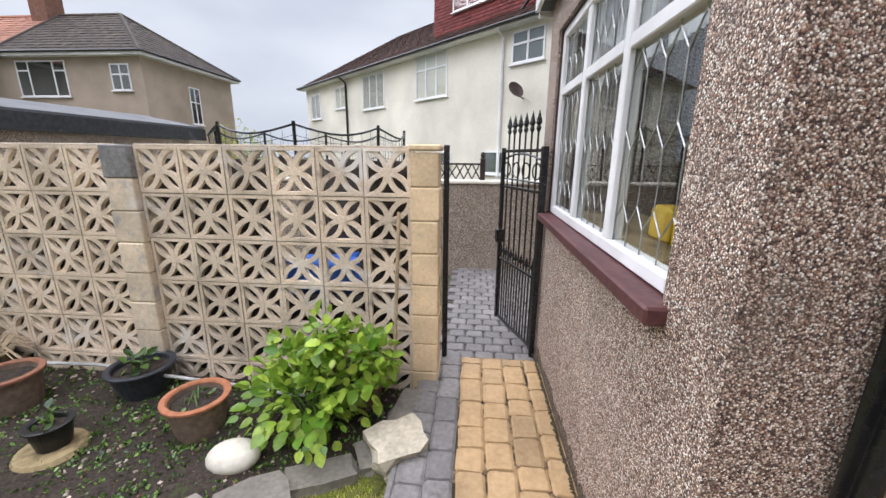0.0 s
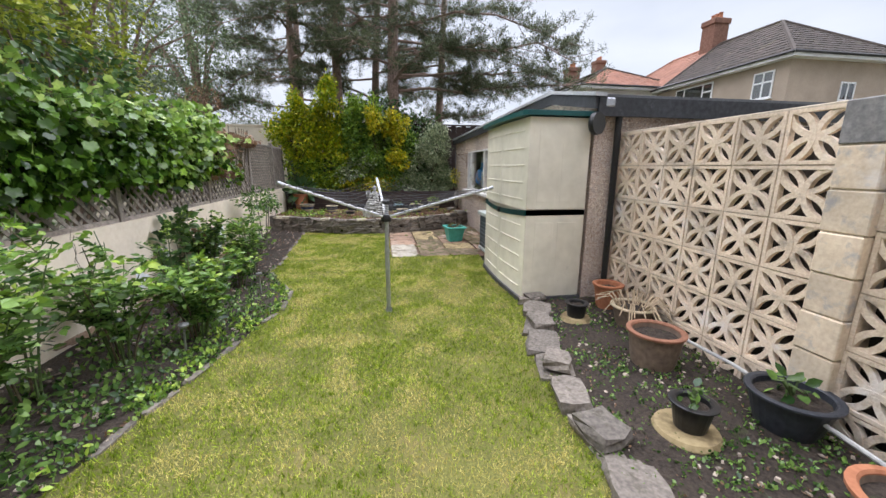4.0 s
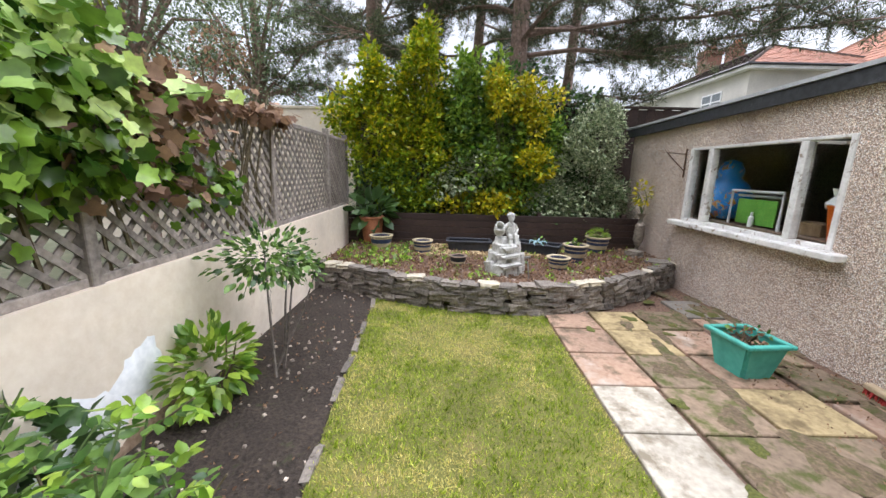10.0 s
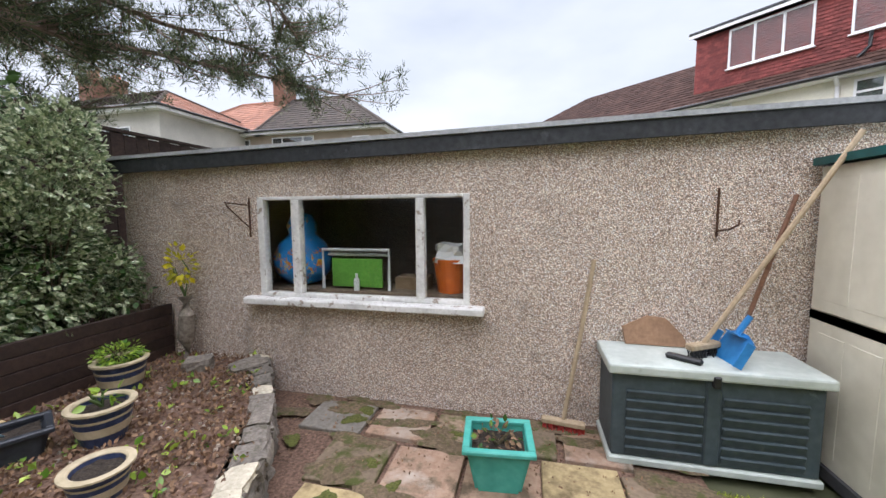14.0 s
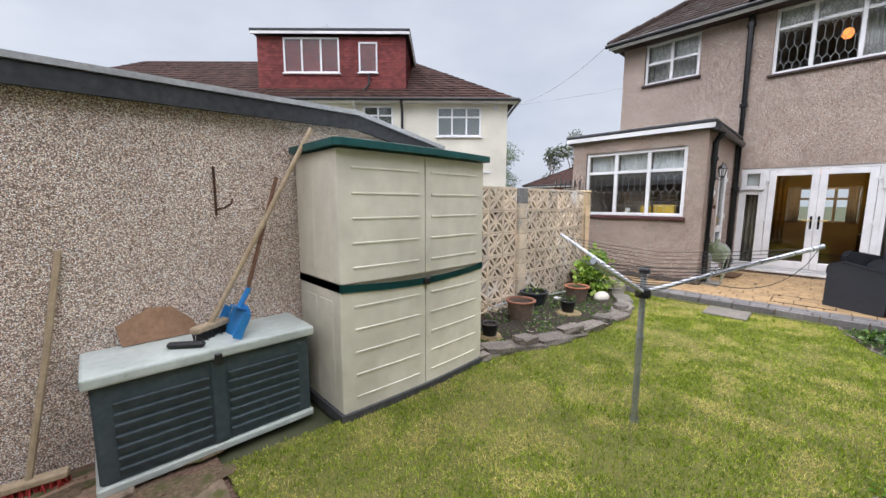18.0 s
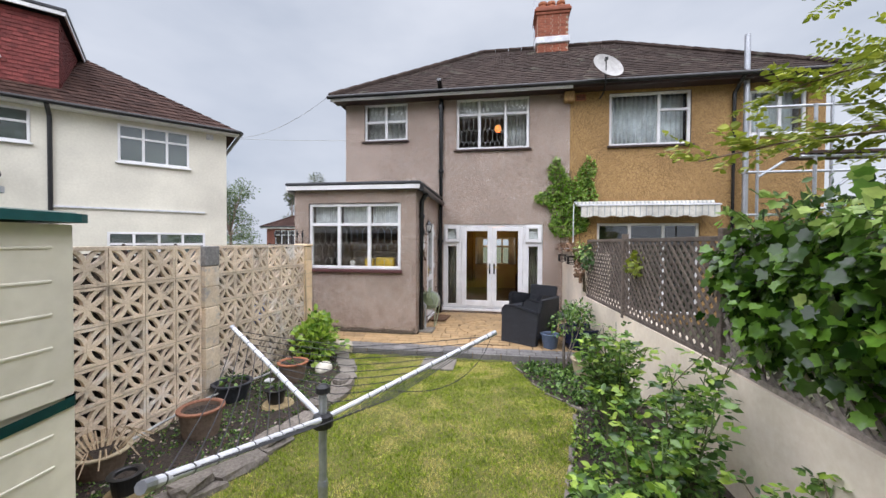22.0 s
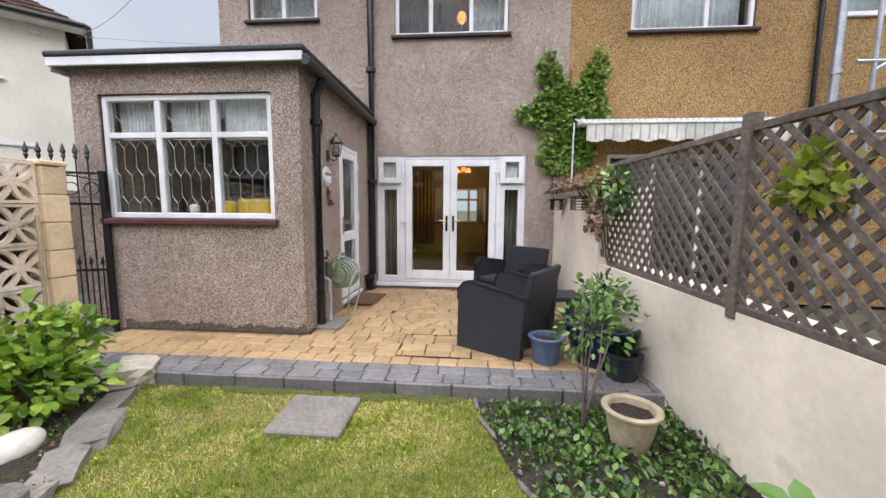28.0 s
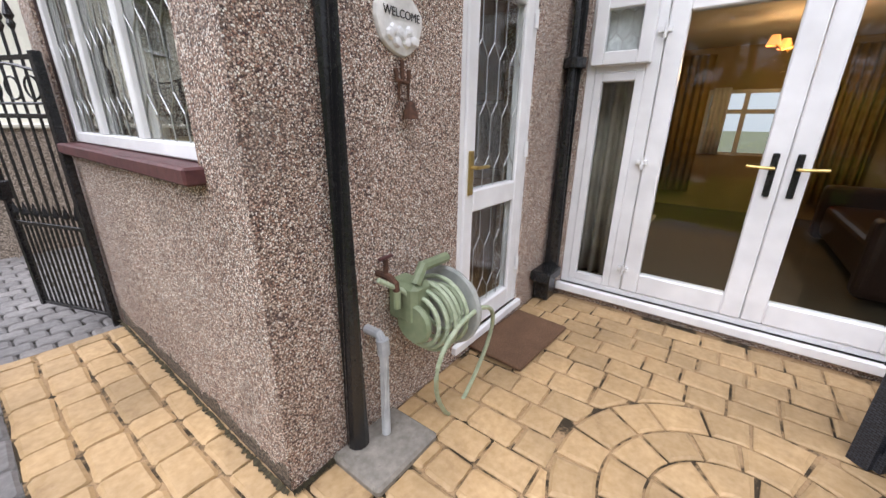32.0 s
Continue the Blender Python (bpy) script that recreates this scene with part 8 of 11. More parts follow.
for x1, x0 in zip(POSTS, POSTS[1:]):
    y1, y0 = [TY + 0.06 * max(0.0, x + 3.62) for x in (x1, x0)]
    panel = thing("trellis_panel", at(x0, y0, TZ0) @ pose(0, 0, 0, 0, 0, math.degrees(math.atan2(y1 - y0, x1 - x0))), "weathered grey diamond trellis panel on the wall", "trellis", "trellis panels on the south wall")
    w, h = math.hypot(x1 - x0, y1 - y0), TZ1 - TZ0
    # eastern panels get the darker wood: their backlit look put into the colour
    wood = TRELLISSHADED if x0 > -5.0 else TRELLISPALE
    bm = bmesh.new()
    box(bm, (-0.03, -0.035, -0.06), (0.03, 0.035, h + 0.08), bev=0.005)
    part("post", bm, wood, panel)
    for z in (0.0, h):
        bm = bmesh.new()
        box(bm, (0.03, -0.02, z - 0.02), (w - 0.03, 0.02, z + 0.02), bev=0.004)
        part("rail", bm, wood, panel)
    dense = x1 <= -10.7
    step = 0.08
    for layer, sgn in ((0.01, 1), (-0.006, -1)):
        k = -h
        c = -h + 0.04 if sgn > 0 else 0.04
        end = w if sgn > 0 else w + h
        while c < end:
            # line x = c + sgn * z
            za, zb = 0.0, h
            if sgn > 0:
                za, zb = max(0.0, -c), min(h, w - c)
            else:
                za, zb = max(0.0, c - w), min(h, c)
            if zb - za > 0.05:
                xa = c + sgn * za
                length = (zb - za) * math.sqrt(2)
                ob = new("lath", LATHS[wood])
                ob.parent = panel
                ob.matrix_basis = pose(xa, layer, za, 0, -45 if sgn > 0 else -135, 0) @ Matrix.Diagonal((length, 1, 1, 1))
            c += step * math.sqrt(2) * (0.75 if dense else 1.0)

# ---- houses and things beyond the garden ----
def far_window(parent, m, w, h, cols, transoms, glass=None):
    window("window", m, w, h, cols, transoms, "", fw=0.06, depth=0.05, glass=glass or GLASS_DARK, parent=parent, sill=(0.05, 0.06, 0.05))


WH = at(4.2, 7.785, 0) @ pose(0, 0, 0, 0, 0, -43.5)
wh = thing("neighbour_house", WH, "cream rendered house row with a red tile-hung dormer", "house")
bm = bmesh.new()
box(bm, (-20.2, 0, -0.1), (0, 8.0, 5.25))
part("wall", bm, RENDER_WHITE, wh)


def slope(parent, quad, rows, cols, material):
    bm = bmesh.new()
    vs = [bm.verts.new(p) for p in quad]
    bm.faces.new(vs)
    part("roof_slope", bm, material, parent)
    tiles_on(quad, rows, cols, parent, material, 0.03)


EW = 5.27
slope(wh, ((-20.5, -0.35, EW), (0.32, -0.35, EW), (-3.9, 4.2, 8.15), (-16.6, 4.2, 8.15)), 18, 86, TILEDARK)
slope(wh, ((0.32, -0.35, EW), (0.32, 8.6, EW), (-3.9, 4.2, 8.15), (-3.9, 4.2, 8.15)), 18, 38, TILEDARK)
slope(wh, ((0.32, 8.6, EW), (-20.5, 8.6, EW), (-16.6, 4.2, 8.15), (-3.9, 4.2, 8.15)), 6, 20, TILEDARK)
slope(wh, ((-20.5, 8.6, EW), (-20.5, -0.35, EW), (-16.6, 4.2, 8.15), (-16.6, 4.2, 8.15)), 12, 26, TILEDARK)
bm = bmesh.new()
box(bm, (-20.5, -0.36, 5.17), (0.32, 0.0, 5.24))
part("soffit", bm, UPVC, wh)
bm = bmesh.new()
tube(bm, [(-20.5, -0.4, 5.25), (0.34, -0.4, 5.25), (0.4, -0.3, 5.25), (0.4, 8.3, 5.25)], 0.055, 8)
part("gutter", bm, BLACKPLASTIC, wh, "black gutter")
for x, mt_ in ((-3.98, BLACKPLASTIC), (-15.4, BLACKPLASTIC), (-5.75, UPVC)):
    bm = bmesh.new()
    tube(bm, [(x, -0.38, 5.2), (x, -0.06, 4.98), (x, -0.06, 0)], 0.05, 8)
    part("downpipe", bm, mt_, wh)
bm = bmesh.new()
box(bm, (-9.6, 0.62, 5.4), (-3.9, 4.5, 7.8))
part("dormer_wall", bm, TILERED, wh, "red hanging-tile dormer wall")
tiles_on(((-9.62, 0.60, 5.5), (-3.88, 0.60, 5.5), (-3.88, 0.62, 7.8), (-9.62, 0.62, 7.8)), 22, 30, wh, TILERED, 0.025, "hanging_tiles")
tiles_on(((-3.88, 0.60, 5.5), (-3.88, 4.5, 5.5), (-3.9, 4.5, 7.8), (-3.9, 0.62, 7.8)), 22, 22, wh, TILERED, 0.025, "hanging_tiles")
bm = bmesh.new()
box(bm, (-9.8, 0.38, 7.92), (-3.7, 4.6, 8.02), bev=0.02)
part("dormer_roof", bm, FASCIA, wh)
bm = bmesh.new()
box(bm, (-9.78, 0.4, 7.82), (-3.72, 0.44, 7.92))
box(bm, (-3.76, 0.44, 7.82), (-3.72, 4.5, 7.92))
part("dormer_fascia", bm, UPVC, wh)
bm = bmesh.new()
tube(bm, [(-5.3, 0.5, 6.4), (-5.3, 0.46, 6.0), (-5.5, 0.4, 5.75)], 0.05, 8)
part("waste_pipe", bm, BLACKPLASTIC, wh, "black waste pipe under the dormer window")
far_window(wh, at(-8.6, 0.56, 6.45), 2.15, 1.3, (0.33, 0.67), (None, None, None), GLASS_BRIGHT)
far_window(wh, at(-5.7, 0.56, 6.47), 0.72, 1.12, (), (None,), GLASS_BRIGHT)
for x, z, w, h, c, t, gl in ((-2.66, 3.98, 1.66, 1.07, (0.34, 0.67), (0.66, 0.66, 0.66), GLASS_DARK), (-5.45, 4.22, 1.12, 0.86, (0.5,), (0.6, 0.6), GLASS_DARK), (-9.95, 3.68, 1.75, 1.5, (0.34, 0.67), (0.66, 0.66, 0.66), GLASS_BRIGHT), (-13.9, 3.63, 1.78, 1.43, (0.34, 0.67), (None, None, None), GLASS_BRIGHT),
                             (-16.6, 3.88, 1.1, 1.02, (0.5,), (None, None), GLASS_BRIGHT), (-19.6, 3.55, 1.2, 1.32, (0.5,), (None, None), GLASS_BRIGHT), (-2.9, 0.85, 2.3, 1.15, (0.25, 0.5, 0.75), (0.7, 0.7, 0.7, 0.7), GLASS_DARK), (-8.7, 1.35, 0.75, 0.45, (), (None,), GLASS_DARK), (-6.45, 1.1, 0.95, 0.72, (), (None,), GLASS_DARK)):
    far_window(wh, at(x, -0.03, z), w, h, c, t, gl)
SHUTTER = surface("grey_gap_between_slats", (0.2, 0.2, 0.21), (0.3, 0.3, 0.31), 20, 4, 0.8, 0.1)
for x0, x1, z0, z1 in ((-13.8, -12.22, 3.75, 4.95), (-19.5, -18.5, 3.67, 4.76)):
    bm = bmesh.new()
    for k in range(16):
        z = z0 + (z1 - z0) * k / 16
        box(bm, (x0, -0.006, z), (x1, -0.0035, z + (z1 - z0) / 40))
    part("shutter_slats", bm, SHUTTER, wh, "grey gaps of slatted white shutters")
for x, z in ((-4.95, 3.42),):
    bm = bmesh.new()
    lathe(bm, [(0.0, 0.0), (0.14, 0.02), (0.24, 0.07), (0.24, 0.08), (0.14, 0.03), (0.0, 0.01)], 20, pose(x, -0.42, z, 60, 0, 75))
    dish = part("satellite_dish", bm, DARKTRIM, wh, "dark satellite dish")
    bm = bmesh.new()
    tube(bm, [(x, 0.0, z - 0.15), (x, -0.4, z - 0.08)], 0.02, 6)
    part("arm", bm, DARKTRIM, dish)
bm = bmesh.new()
box(bm, (-3.95, -0.05, 2.62), (-0.6, 0.0, 2.67))
part("cable_duct", bm, WHITEMETAL, wh)
bm = bmesh.new()
box(bm, (-0.55, -0.04, 4.96), (-0.36, 0.0, 5.13), bev=0.01)
part("air_vent", bm, WHITEMETAL, wh)
bm = bmesh.new()
tube(bm, [(-7.6, 3.0, 8.0), (-7.6, 3.0, 9.3)], 0.02, 6)
for k in range(6):
    tube(bm, [(-7.85, 3.0, 8.7 + 0.1 * k), (-7.35, 3.0, 8.7 + 0.1 * k)], 0.012, 4)
part("aerial", bm, STEEL, wh)


BRICKBROWN = surface("weathered_brown_brick", (0.15, 0.075, 0.05), (0.25, 0.13, 0.09), 16, 5, 0.9, 0.3)


def hip_house(name, m, w, d, eave, ridge_h, wall_mat, tile_mat, label, wins=(), chimneys=(), side_wins=(), rows=14, ridge=None, side_mat=None):
    """A hipped house: front along local x from 0 to w at y = 0, body behind it."""
    e = thing(name, m, label, "house")
    bm = bmesh.new()
    box(bm, (0, 0, -0.1), (w, d, eave))
    part("wall", bm, wall_mat, e)
    o, rz = 0.35, d / 2
    A, B, C, D = (-o, -o, eave), (w + o, -o, eave), (w + o, d + o, eave), (-o, d + o, eave)
    r0, r1 = ridge or (rz, w - rz)
    R0, R1 = (r0, d / 2, ridge_h), (r1, d / 2, ridge_h)
    A, D = ((r0, A[1], A[2]), (r0, D[1], D[2])) if r0 <= 0 else (A, D)
    B, C = ((r1, B[1], B[2]), (r1, C[1], C[2])) if r1 >= w else (B, C)
    slope(e, (A, B, R1, R0), rows, int(w * 4), tile_mat)
    slope(e, (B, C, R1, R1), rows, int(d * 4), side_mat or tile_mat)
    slope(e, (C, D, R0, R1), 4, int(w), tile_mat)
    slope(e, (D, A, R0, R0), rows, int(d * 4), tile_mat)
    bm = bmesh.new()
    for p, q in ((A, R0), (B, R1), (C, R1), (D, R0), (R0, R1)):
        tube(bm, [p, q], 0.09, 6)
    part("ridge_tiles", bm, tile_mat, e)
    bm = bmesh.new()
    box(bm, (-o, -o, eave - 0.16), (w + o, d + o, eave - 0.02))
    part("fascia", bm, UPVC, e)
    bm = bmesh.new()
    tube(bm, [(-o, -o - 0.06, eave), (w + o + 0.06, -o - 0.06, eave), (w + o + 0.06, d + o, eave)], 0.06, 6)
    part("gutter", bm, BLACKPLASTIC, e)
    for x, z, ww, hh, cols, tr in wins:
        far_window(e, at(x, -0.04, z), ww, hh, cols, tr)
    for y, z, ww, hh, cols, tr in side_wins:
        far_window(e, at(w + 0.04, y, z) @ pose(0, 0, 0, 0, 0, 90), ww, hh, cols, tr)
    for x, y, z0, z1 in chimneys:
        bm = bmesh.new()
        box(bm, (x - 0.45, y - 0.45, z0), (x + 0.45, y + 0.45, z1 - 0.3))
        box(bm, (x - 0.52, y - 0.52, z1 - 0.3), (x + 0.52, y + 0.52, z1), bev=0.03)
        ch_ = part("chimney", bm, BRICKBROWN, e, "weathered brown brick chimney")
        for j in (-0.25, 0.0, 0.25):
            bm = bmesh.new()
            lathe(bm, [(0.13, z1), (0.10, z1 + 0.3), (0.13, z1 + 0.32), (0.08, z1 + 0.35)], 10, at(x + j, y, 0))
            part("chimney_pot", bm, TERRACOTTA, ch_)
    return e


hip_house("rear_house", at(-21.9, 16.0, 0), 6.68, 6.1, 5.84, 8.32, RENDER_TAUPE, TILEMOSS, "taupe rendered house with a mossy dark hipped roof",
          ((0.7, 4.05, 2.4, 1.5, (0.25, 0.75), (0.72, None, 0.72)), (5.2, 4.3, 0.9, 1.1, (0.5,), (0.6, 0.6))), ((-0.6, 3.05, 7.2, 9.7),), ((2.6, 3.1, 0.75, 1.8, (0.5,), (0.6, 0.6)),), ridge=(0.0, 3.33))
hip_house("rear_house", at(-28.5, 16.1, 0), 6.6, 6.0, 5.84, 8.32, RENDER_TAUPE, TILEORANGE, "taupe house half with a new orange tiled roof",
          ((4.2, 4.15, 1.7, 1.4, (0.33, 0.67), (0.7, 0.7, 0.7)), (1.2, 4.15, 1.7, 1.4, (0.33, 0.67), (0.7, 0.7, 0.7))), ridge=(3.0, 6.6))
hip_house("rear_house", at(-40.0, 16.5, 0), 8.5, 8.4, 6.2, 9.2, RENDER_WHITE, TILEORANGE, "pale rendered house with an orange hipped roof",
          ((5.8, 4.2, 1.7, 1.4, (0.33, 0.67), (0.7, 0.7, 0.7)), (2.0, 4.2, 1.7, 1.4, (0.33, 0.67), (0.7, 0.7, 0.7))), ((2.5, 4.2, 8.5, 11.4),))
hip_house("rear_house", at(-32.4, 11.4, 0), 9.5, 6.4, 6.0, 7.8, surface("pale_grey_render", (0.5, 0.48, 0.43), (0.6, 0.57, 0.52), 20, 0.6, 0.9, 0.2), TILEBROWN, "pale rendered house wing with brown and orange roof slopes",
          ((6.6, 4.1, 1.4, 1.2, (0.5,), (0.65, 0.65)),), ((1.6, 3.2, 7.0, 8.9),), side_mat=TILEORANGE)
BRICKWALL = surface("red_brick_wall", (0.19, 0.075, 0.055), (0.28, 0.12, 0.085), 14, 2, 0.9, 0.3)
hip_house("street_house", at(22.0, 18.6, 0) @ pose(0, 0, 0, 0, 0, -90), 6.0, 7.0, 3.0, 5.0, BRICKWALL, TILEDARK, "far red brick house with a dark roof", ((0.8, 1.4, 1.8, 1.3, (0.33, 0.67), (0.7, 0.7, 0.7)), (3.6, 1.4, 1.6, 1.3, (0.33, 0.67), (0.7, 0.7, 0.7))), ((4.8, 3.5, 4.8, 6.4),))

# trampoline beyond the screen wall
tr_ = thing("trampoline", at(-4.3, 8.0, 0), "black netted garden trampoline beyond the wall", "trampoline")
bm = bmesh.new()
lathe(bm, [(1.9, 0.7), (1.95, 0.72), (1.95, 0.78), (1.6, 0.78), (0.001, 0.76)], 32)
part("bed", bm, BLACKPLASTIC, tr_)
for k in range(8):
    a = 2 * math.pi * k / 8 + 0.25
    c, s = math.cos(a), math.sin(a)
    bm = bmesh.new()
    tube(bm, [(1.95 * c, 1.95 * s, 0.0), (2.0 * c, 2.0 * s, 2.2)], 0.03, 8)
    part("pole", bm, BLACKPLASTIC, tr_)
    bm = bmesh.new()
    b_ = a + 2 * math.pi / 8
    pts = [(2.0 * math.cos(a + (b_ - a) * t), 2.0 * math.sin(a + (b_ - a) * t), 2.15 - 0.16 * math.sin(math.pi * t)) for t in [i / 8 for i in range(9)]]
    tube(bm, pts, 0.02, 5)
    for i in range(9):
        t = i / 8
        p = pts[i]
        tube(bm, [p, (p[0] * 0.99, p[1] * 0.99, 0.8)], 0.004, 3, False)
    for j in range(7):
        tube(bm, [(x, y, 0.9 + (z - 0.9) * j / 7) for x, y, z in pts], 0.004, 3, False)
    part("net", bm, BLACKPLASTIC, tr_)

# scaffolding by the far neighbour
sc_ = thing("scaffolding", at(1.2, -6.1, 0), "grey steel scaffolding beside the adjoining house", "scaffolding")
for y in (0.3, -0.9, -2.1):
    for x in (0.0, -1.3):
        bm = bmesh.new()
        tube(bm, [(x, y, 0), (x, y, 4.5 if x == 0 else 3.9)], 0.025, 8)
        part("upright", bm, STEEL, sc_)
for z in (2.3, 3.1, 4.3):
    for x in (0.0, -1.3):
        bm = bmesh.new()
        tube(bm, [(x, 0.5, z), (x, -2.3, z)], 0.025, 8)
        part("ledger", bm, STEEL, sc_)
bm = bmesh.new()
tube(bm, [(-1.3, 0.4, 2.3), (-1.3, -2.1, 4.4)], 0.025, 8)
tube(bm, [(0.0, 0.3, 3.0), (0.0, -2.1, 4.6)], 0.025, 8)
part("brace", bm, STEEL, sc_)
bm = bmesh.new()
box(bm, (-1.35, -2.2, 3.14), (-1.12, 0.4, 3.18))
box(bm, (-1.0, -2.2, 3.14), (-0.78, 0.4, 3.18))
part("board", bm, TIMBERDARK, sc_)
bm = bmesh.new()
for a, b, s in (((4.2, 7.4, 5.1), (1.75, 3.0, 5.25), 0.25), ((4.3, 7.6, 5.1), (8.0, -12.0, 8.0), 0.9)):
    a, b = Vector(a), Vector(b)
    tube(bm, [a.lerp(b, t) - Vector((0, 0, s * 4 * t * (1 - t))) for t in [i / 12 for i in range(13)]], 0.006, 4, False)
tagged(obj("overhead_cable", bm, GARDENCABLE), "thin grey telephone cables between the houses", "cable")
# garage next door fascia beyond the passage
bm = bmesh.new()
box(bm, (-30, -60, -0.06), (-13.6, -3.5, 0.0))
structure(obj("neighbour_garden", bm, EARTH), "rough ground of the gardens beyond", "ground")

# ---- plants ----
LEAF_SHAPES["grass"] = ([(-0.085, 0, 0), (0.085, 0, 0), (0.0, 1, 0)], [(0, 1, 2)])
NR = np.random.default_rng(5)


def inside(poly, p):
    x, y = p[:, 0], p[:, 1]
    res = np.zeros(len(p), bool)
    k = len(poly)
    for i in range(k):
        (x0, y0), (x1, y1) = poly[i], poly[(i + 1) % k]
        hit = ((y0 > y) != (y1 > y)) & (x < (x1 - x0) * (y - y0) / (y1 - y0 + 1e-12) + x0)
        res ^= hit
    return res


def on_ground(poly, k, z=0.0, rng=NR):
    lo, hi = np.min(poly, axis=0), np.max(poly, axis=0)
    p = lo + (hi - lo) * rng.random((k * 2, 2))
    p = p[inside(poly, p)][:k]
    return np.column_stack([p, np.full(len(p), z)])


g = on_ground(lawn_poly, 330000, -0.004)
tone = np.array([0.7 * noise.noise(Vector((x * 1.1, y * 1.1, 0))) + 0.9 * noise.noise(Vector((x * 4.2, y * 4.2, 3))) + 0.5 * noise.noise(Vector((x * 26, y * 26, 5))) for x, y, _ in g])
up = np.tile([0, 0, 1.0], (len(g), 1))
GRASS_DRY = leafmat("dry_grass_blade", (0.56, 0.47, 0.13), (0.95, 0.84, 0.36), 0.7, spec=0.15)
GRASS_LUSH = leafmat("lush_grass_blade", (0.08, 0.15, 0.008), (0.36, 0.46, 0.03), 0.55, spec=0.2)
worn = np.clip(1 - np.hypot(g[:, 0] + 1.2, (g[:, 1] - 0.1) * 0.3) / 0.5, 0, 1)  # thin brown grass along the kerb
pick = NR.random(len(g)) < np.clip(0.27 + 1.7 * tone + 0.4 * worn, 0.04, 0.9)
clump = np.array([noise.noise(Vector((x * 23, y * 23, 7))) for x, y, _ in g])
tall = 0.028 * (1 + 0.6 * clump)
lush = ~pick & (0.8 * clump - 0.9 * tone + NR.random(len(g)) > 0.72)
plain = ~pick & ~lush
gr = leaves("grass", g[plain], up[plain], tall[plain], "grass", GRASS, seed=2, droop=0, spread=0.7)
tagged(gr, "short mown green grass blades on the lawn", "grass", "", "stuff")
gr = leaves("lush_grass", g[lush], up[lush], tall[lush], "grass", GRASS_LUSH, seed=4, droop=0, spread=0.7)
tagged(gr, "darker lush blades of grass in the lawn", "grass", "", "stuff")
gr = leaves("dry_grass", g[pick], up[pick], 0.026, "grass", GRASS_DRY, seed=3, droop=0.1, spread=0.9)
tagged(gr, "straw-coloured dry grass blades in the lawn", "grass", "", "stuff")


def shrub(name, blobs, leaf_mat, size, shape, label, count, stems=None, seed=1, stem_mat=None, spread=0.7, droop=0.25, shell=0.5, category="shrub", extra=(), twigs=4):
    """A shrub: woody stems from the ground into its leaf masses. blobs: (centre, radii)."""
    base = blobs[0][0]
    foot = stems or [(base[0], base[1], 0.0)]
    e = thing(name, at(*foot[0]), label, category)
    inv = np.array(foot[0])
    r = random.Random(seed)
    for c, rad in blobs:
        for k in range(twigs):
            bm = bmesh.new()
            f = Vector(r.choice(foot)) - Vector(foot[0])
            t = Vector(c) - Vector(foot[0]) + Vector([r.uniform(-0.75, 0.75) * q for q in rad])
            mid = f.lerp(t, 0.5) + Vector((r.uniform(-0.05, 0.05), r.uniform(-0.05, 0.05), 0.05))
            tube(bm, [f, mid, t], 0.011 if rad[0] < 0.6 else 0.03, 5, True, 0.003)
            part("stem", bm, stem_mat or STEM, e)
    rng = np.random.default_rng(seed)
    vol = np.array([rad[0] * rad[1] + rad[1] * rad[2] + rad[0] * rad[2] for _, rad in blobs])
    P, D = [], []
    for (c, rad), v in zip(blobs, vol):
        p, d = blob_points(rng, int(count * v / vol.sum()), c, rad, shell)
        P.append(p)
        D.append(d)
    P, D = np.concatenate(P) - inv, np.concatenate(D)
    keep = P[:, 2] > 0.01 - inv[2] * 0
    leaves("foliage", P[keep], D[keep], size, shape, leaf_mat, e, "", seed, droop, spread)
    # second leaf colours, mixed in at random within a height band
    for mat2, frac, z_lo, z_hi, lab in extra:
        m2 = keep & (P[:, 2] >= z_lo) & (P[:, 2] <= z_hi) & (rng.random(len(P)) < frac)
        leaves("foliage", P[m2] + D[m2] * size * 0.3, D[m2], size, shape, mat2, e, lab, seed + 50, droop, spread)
    return e


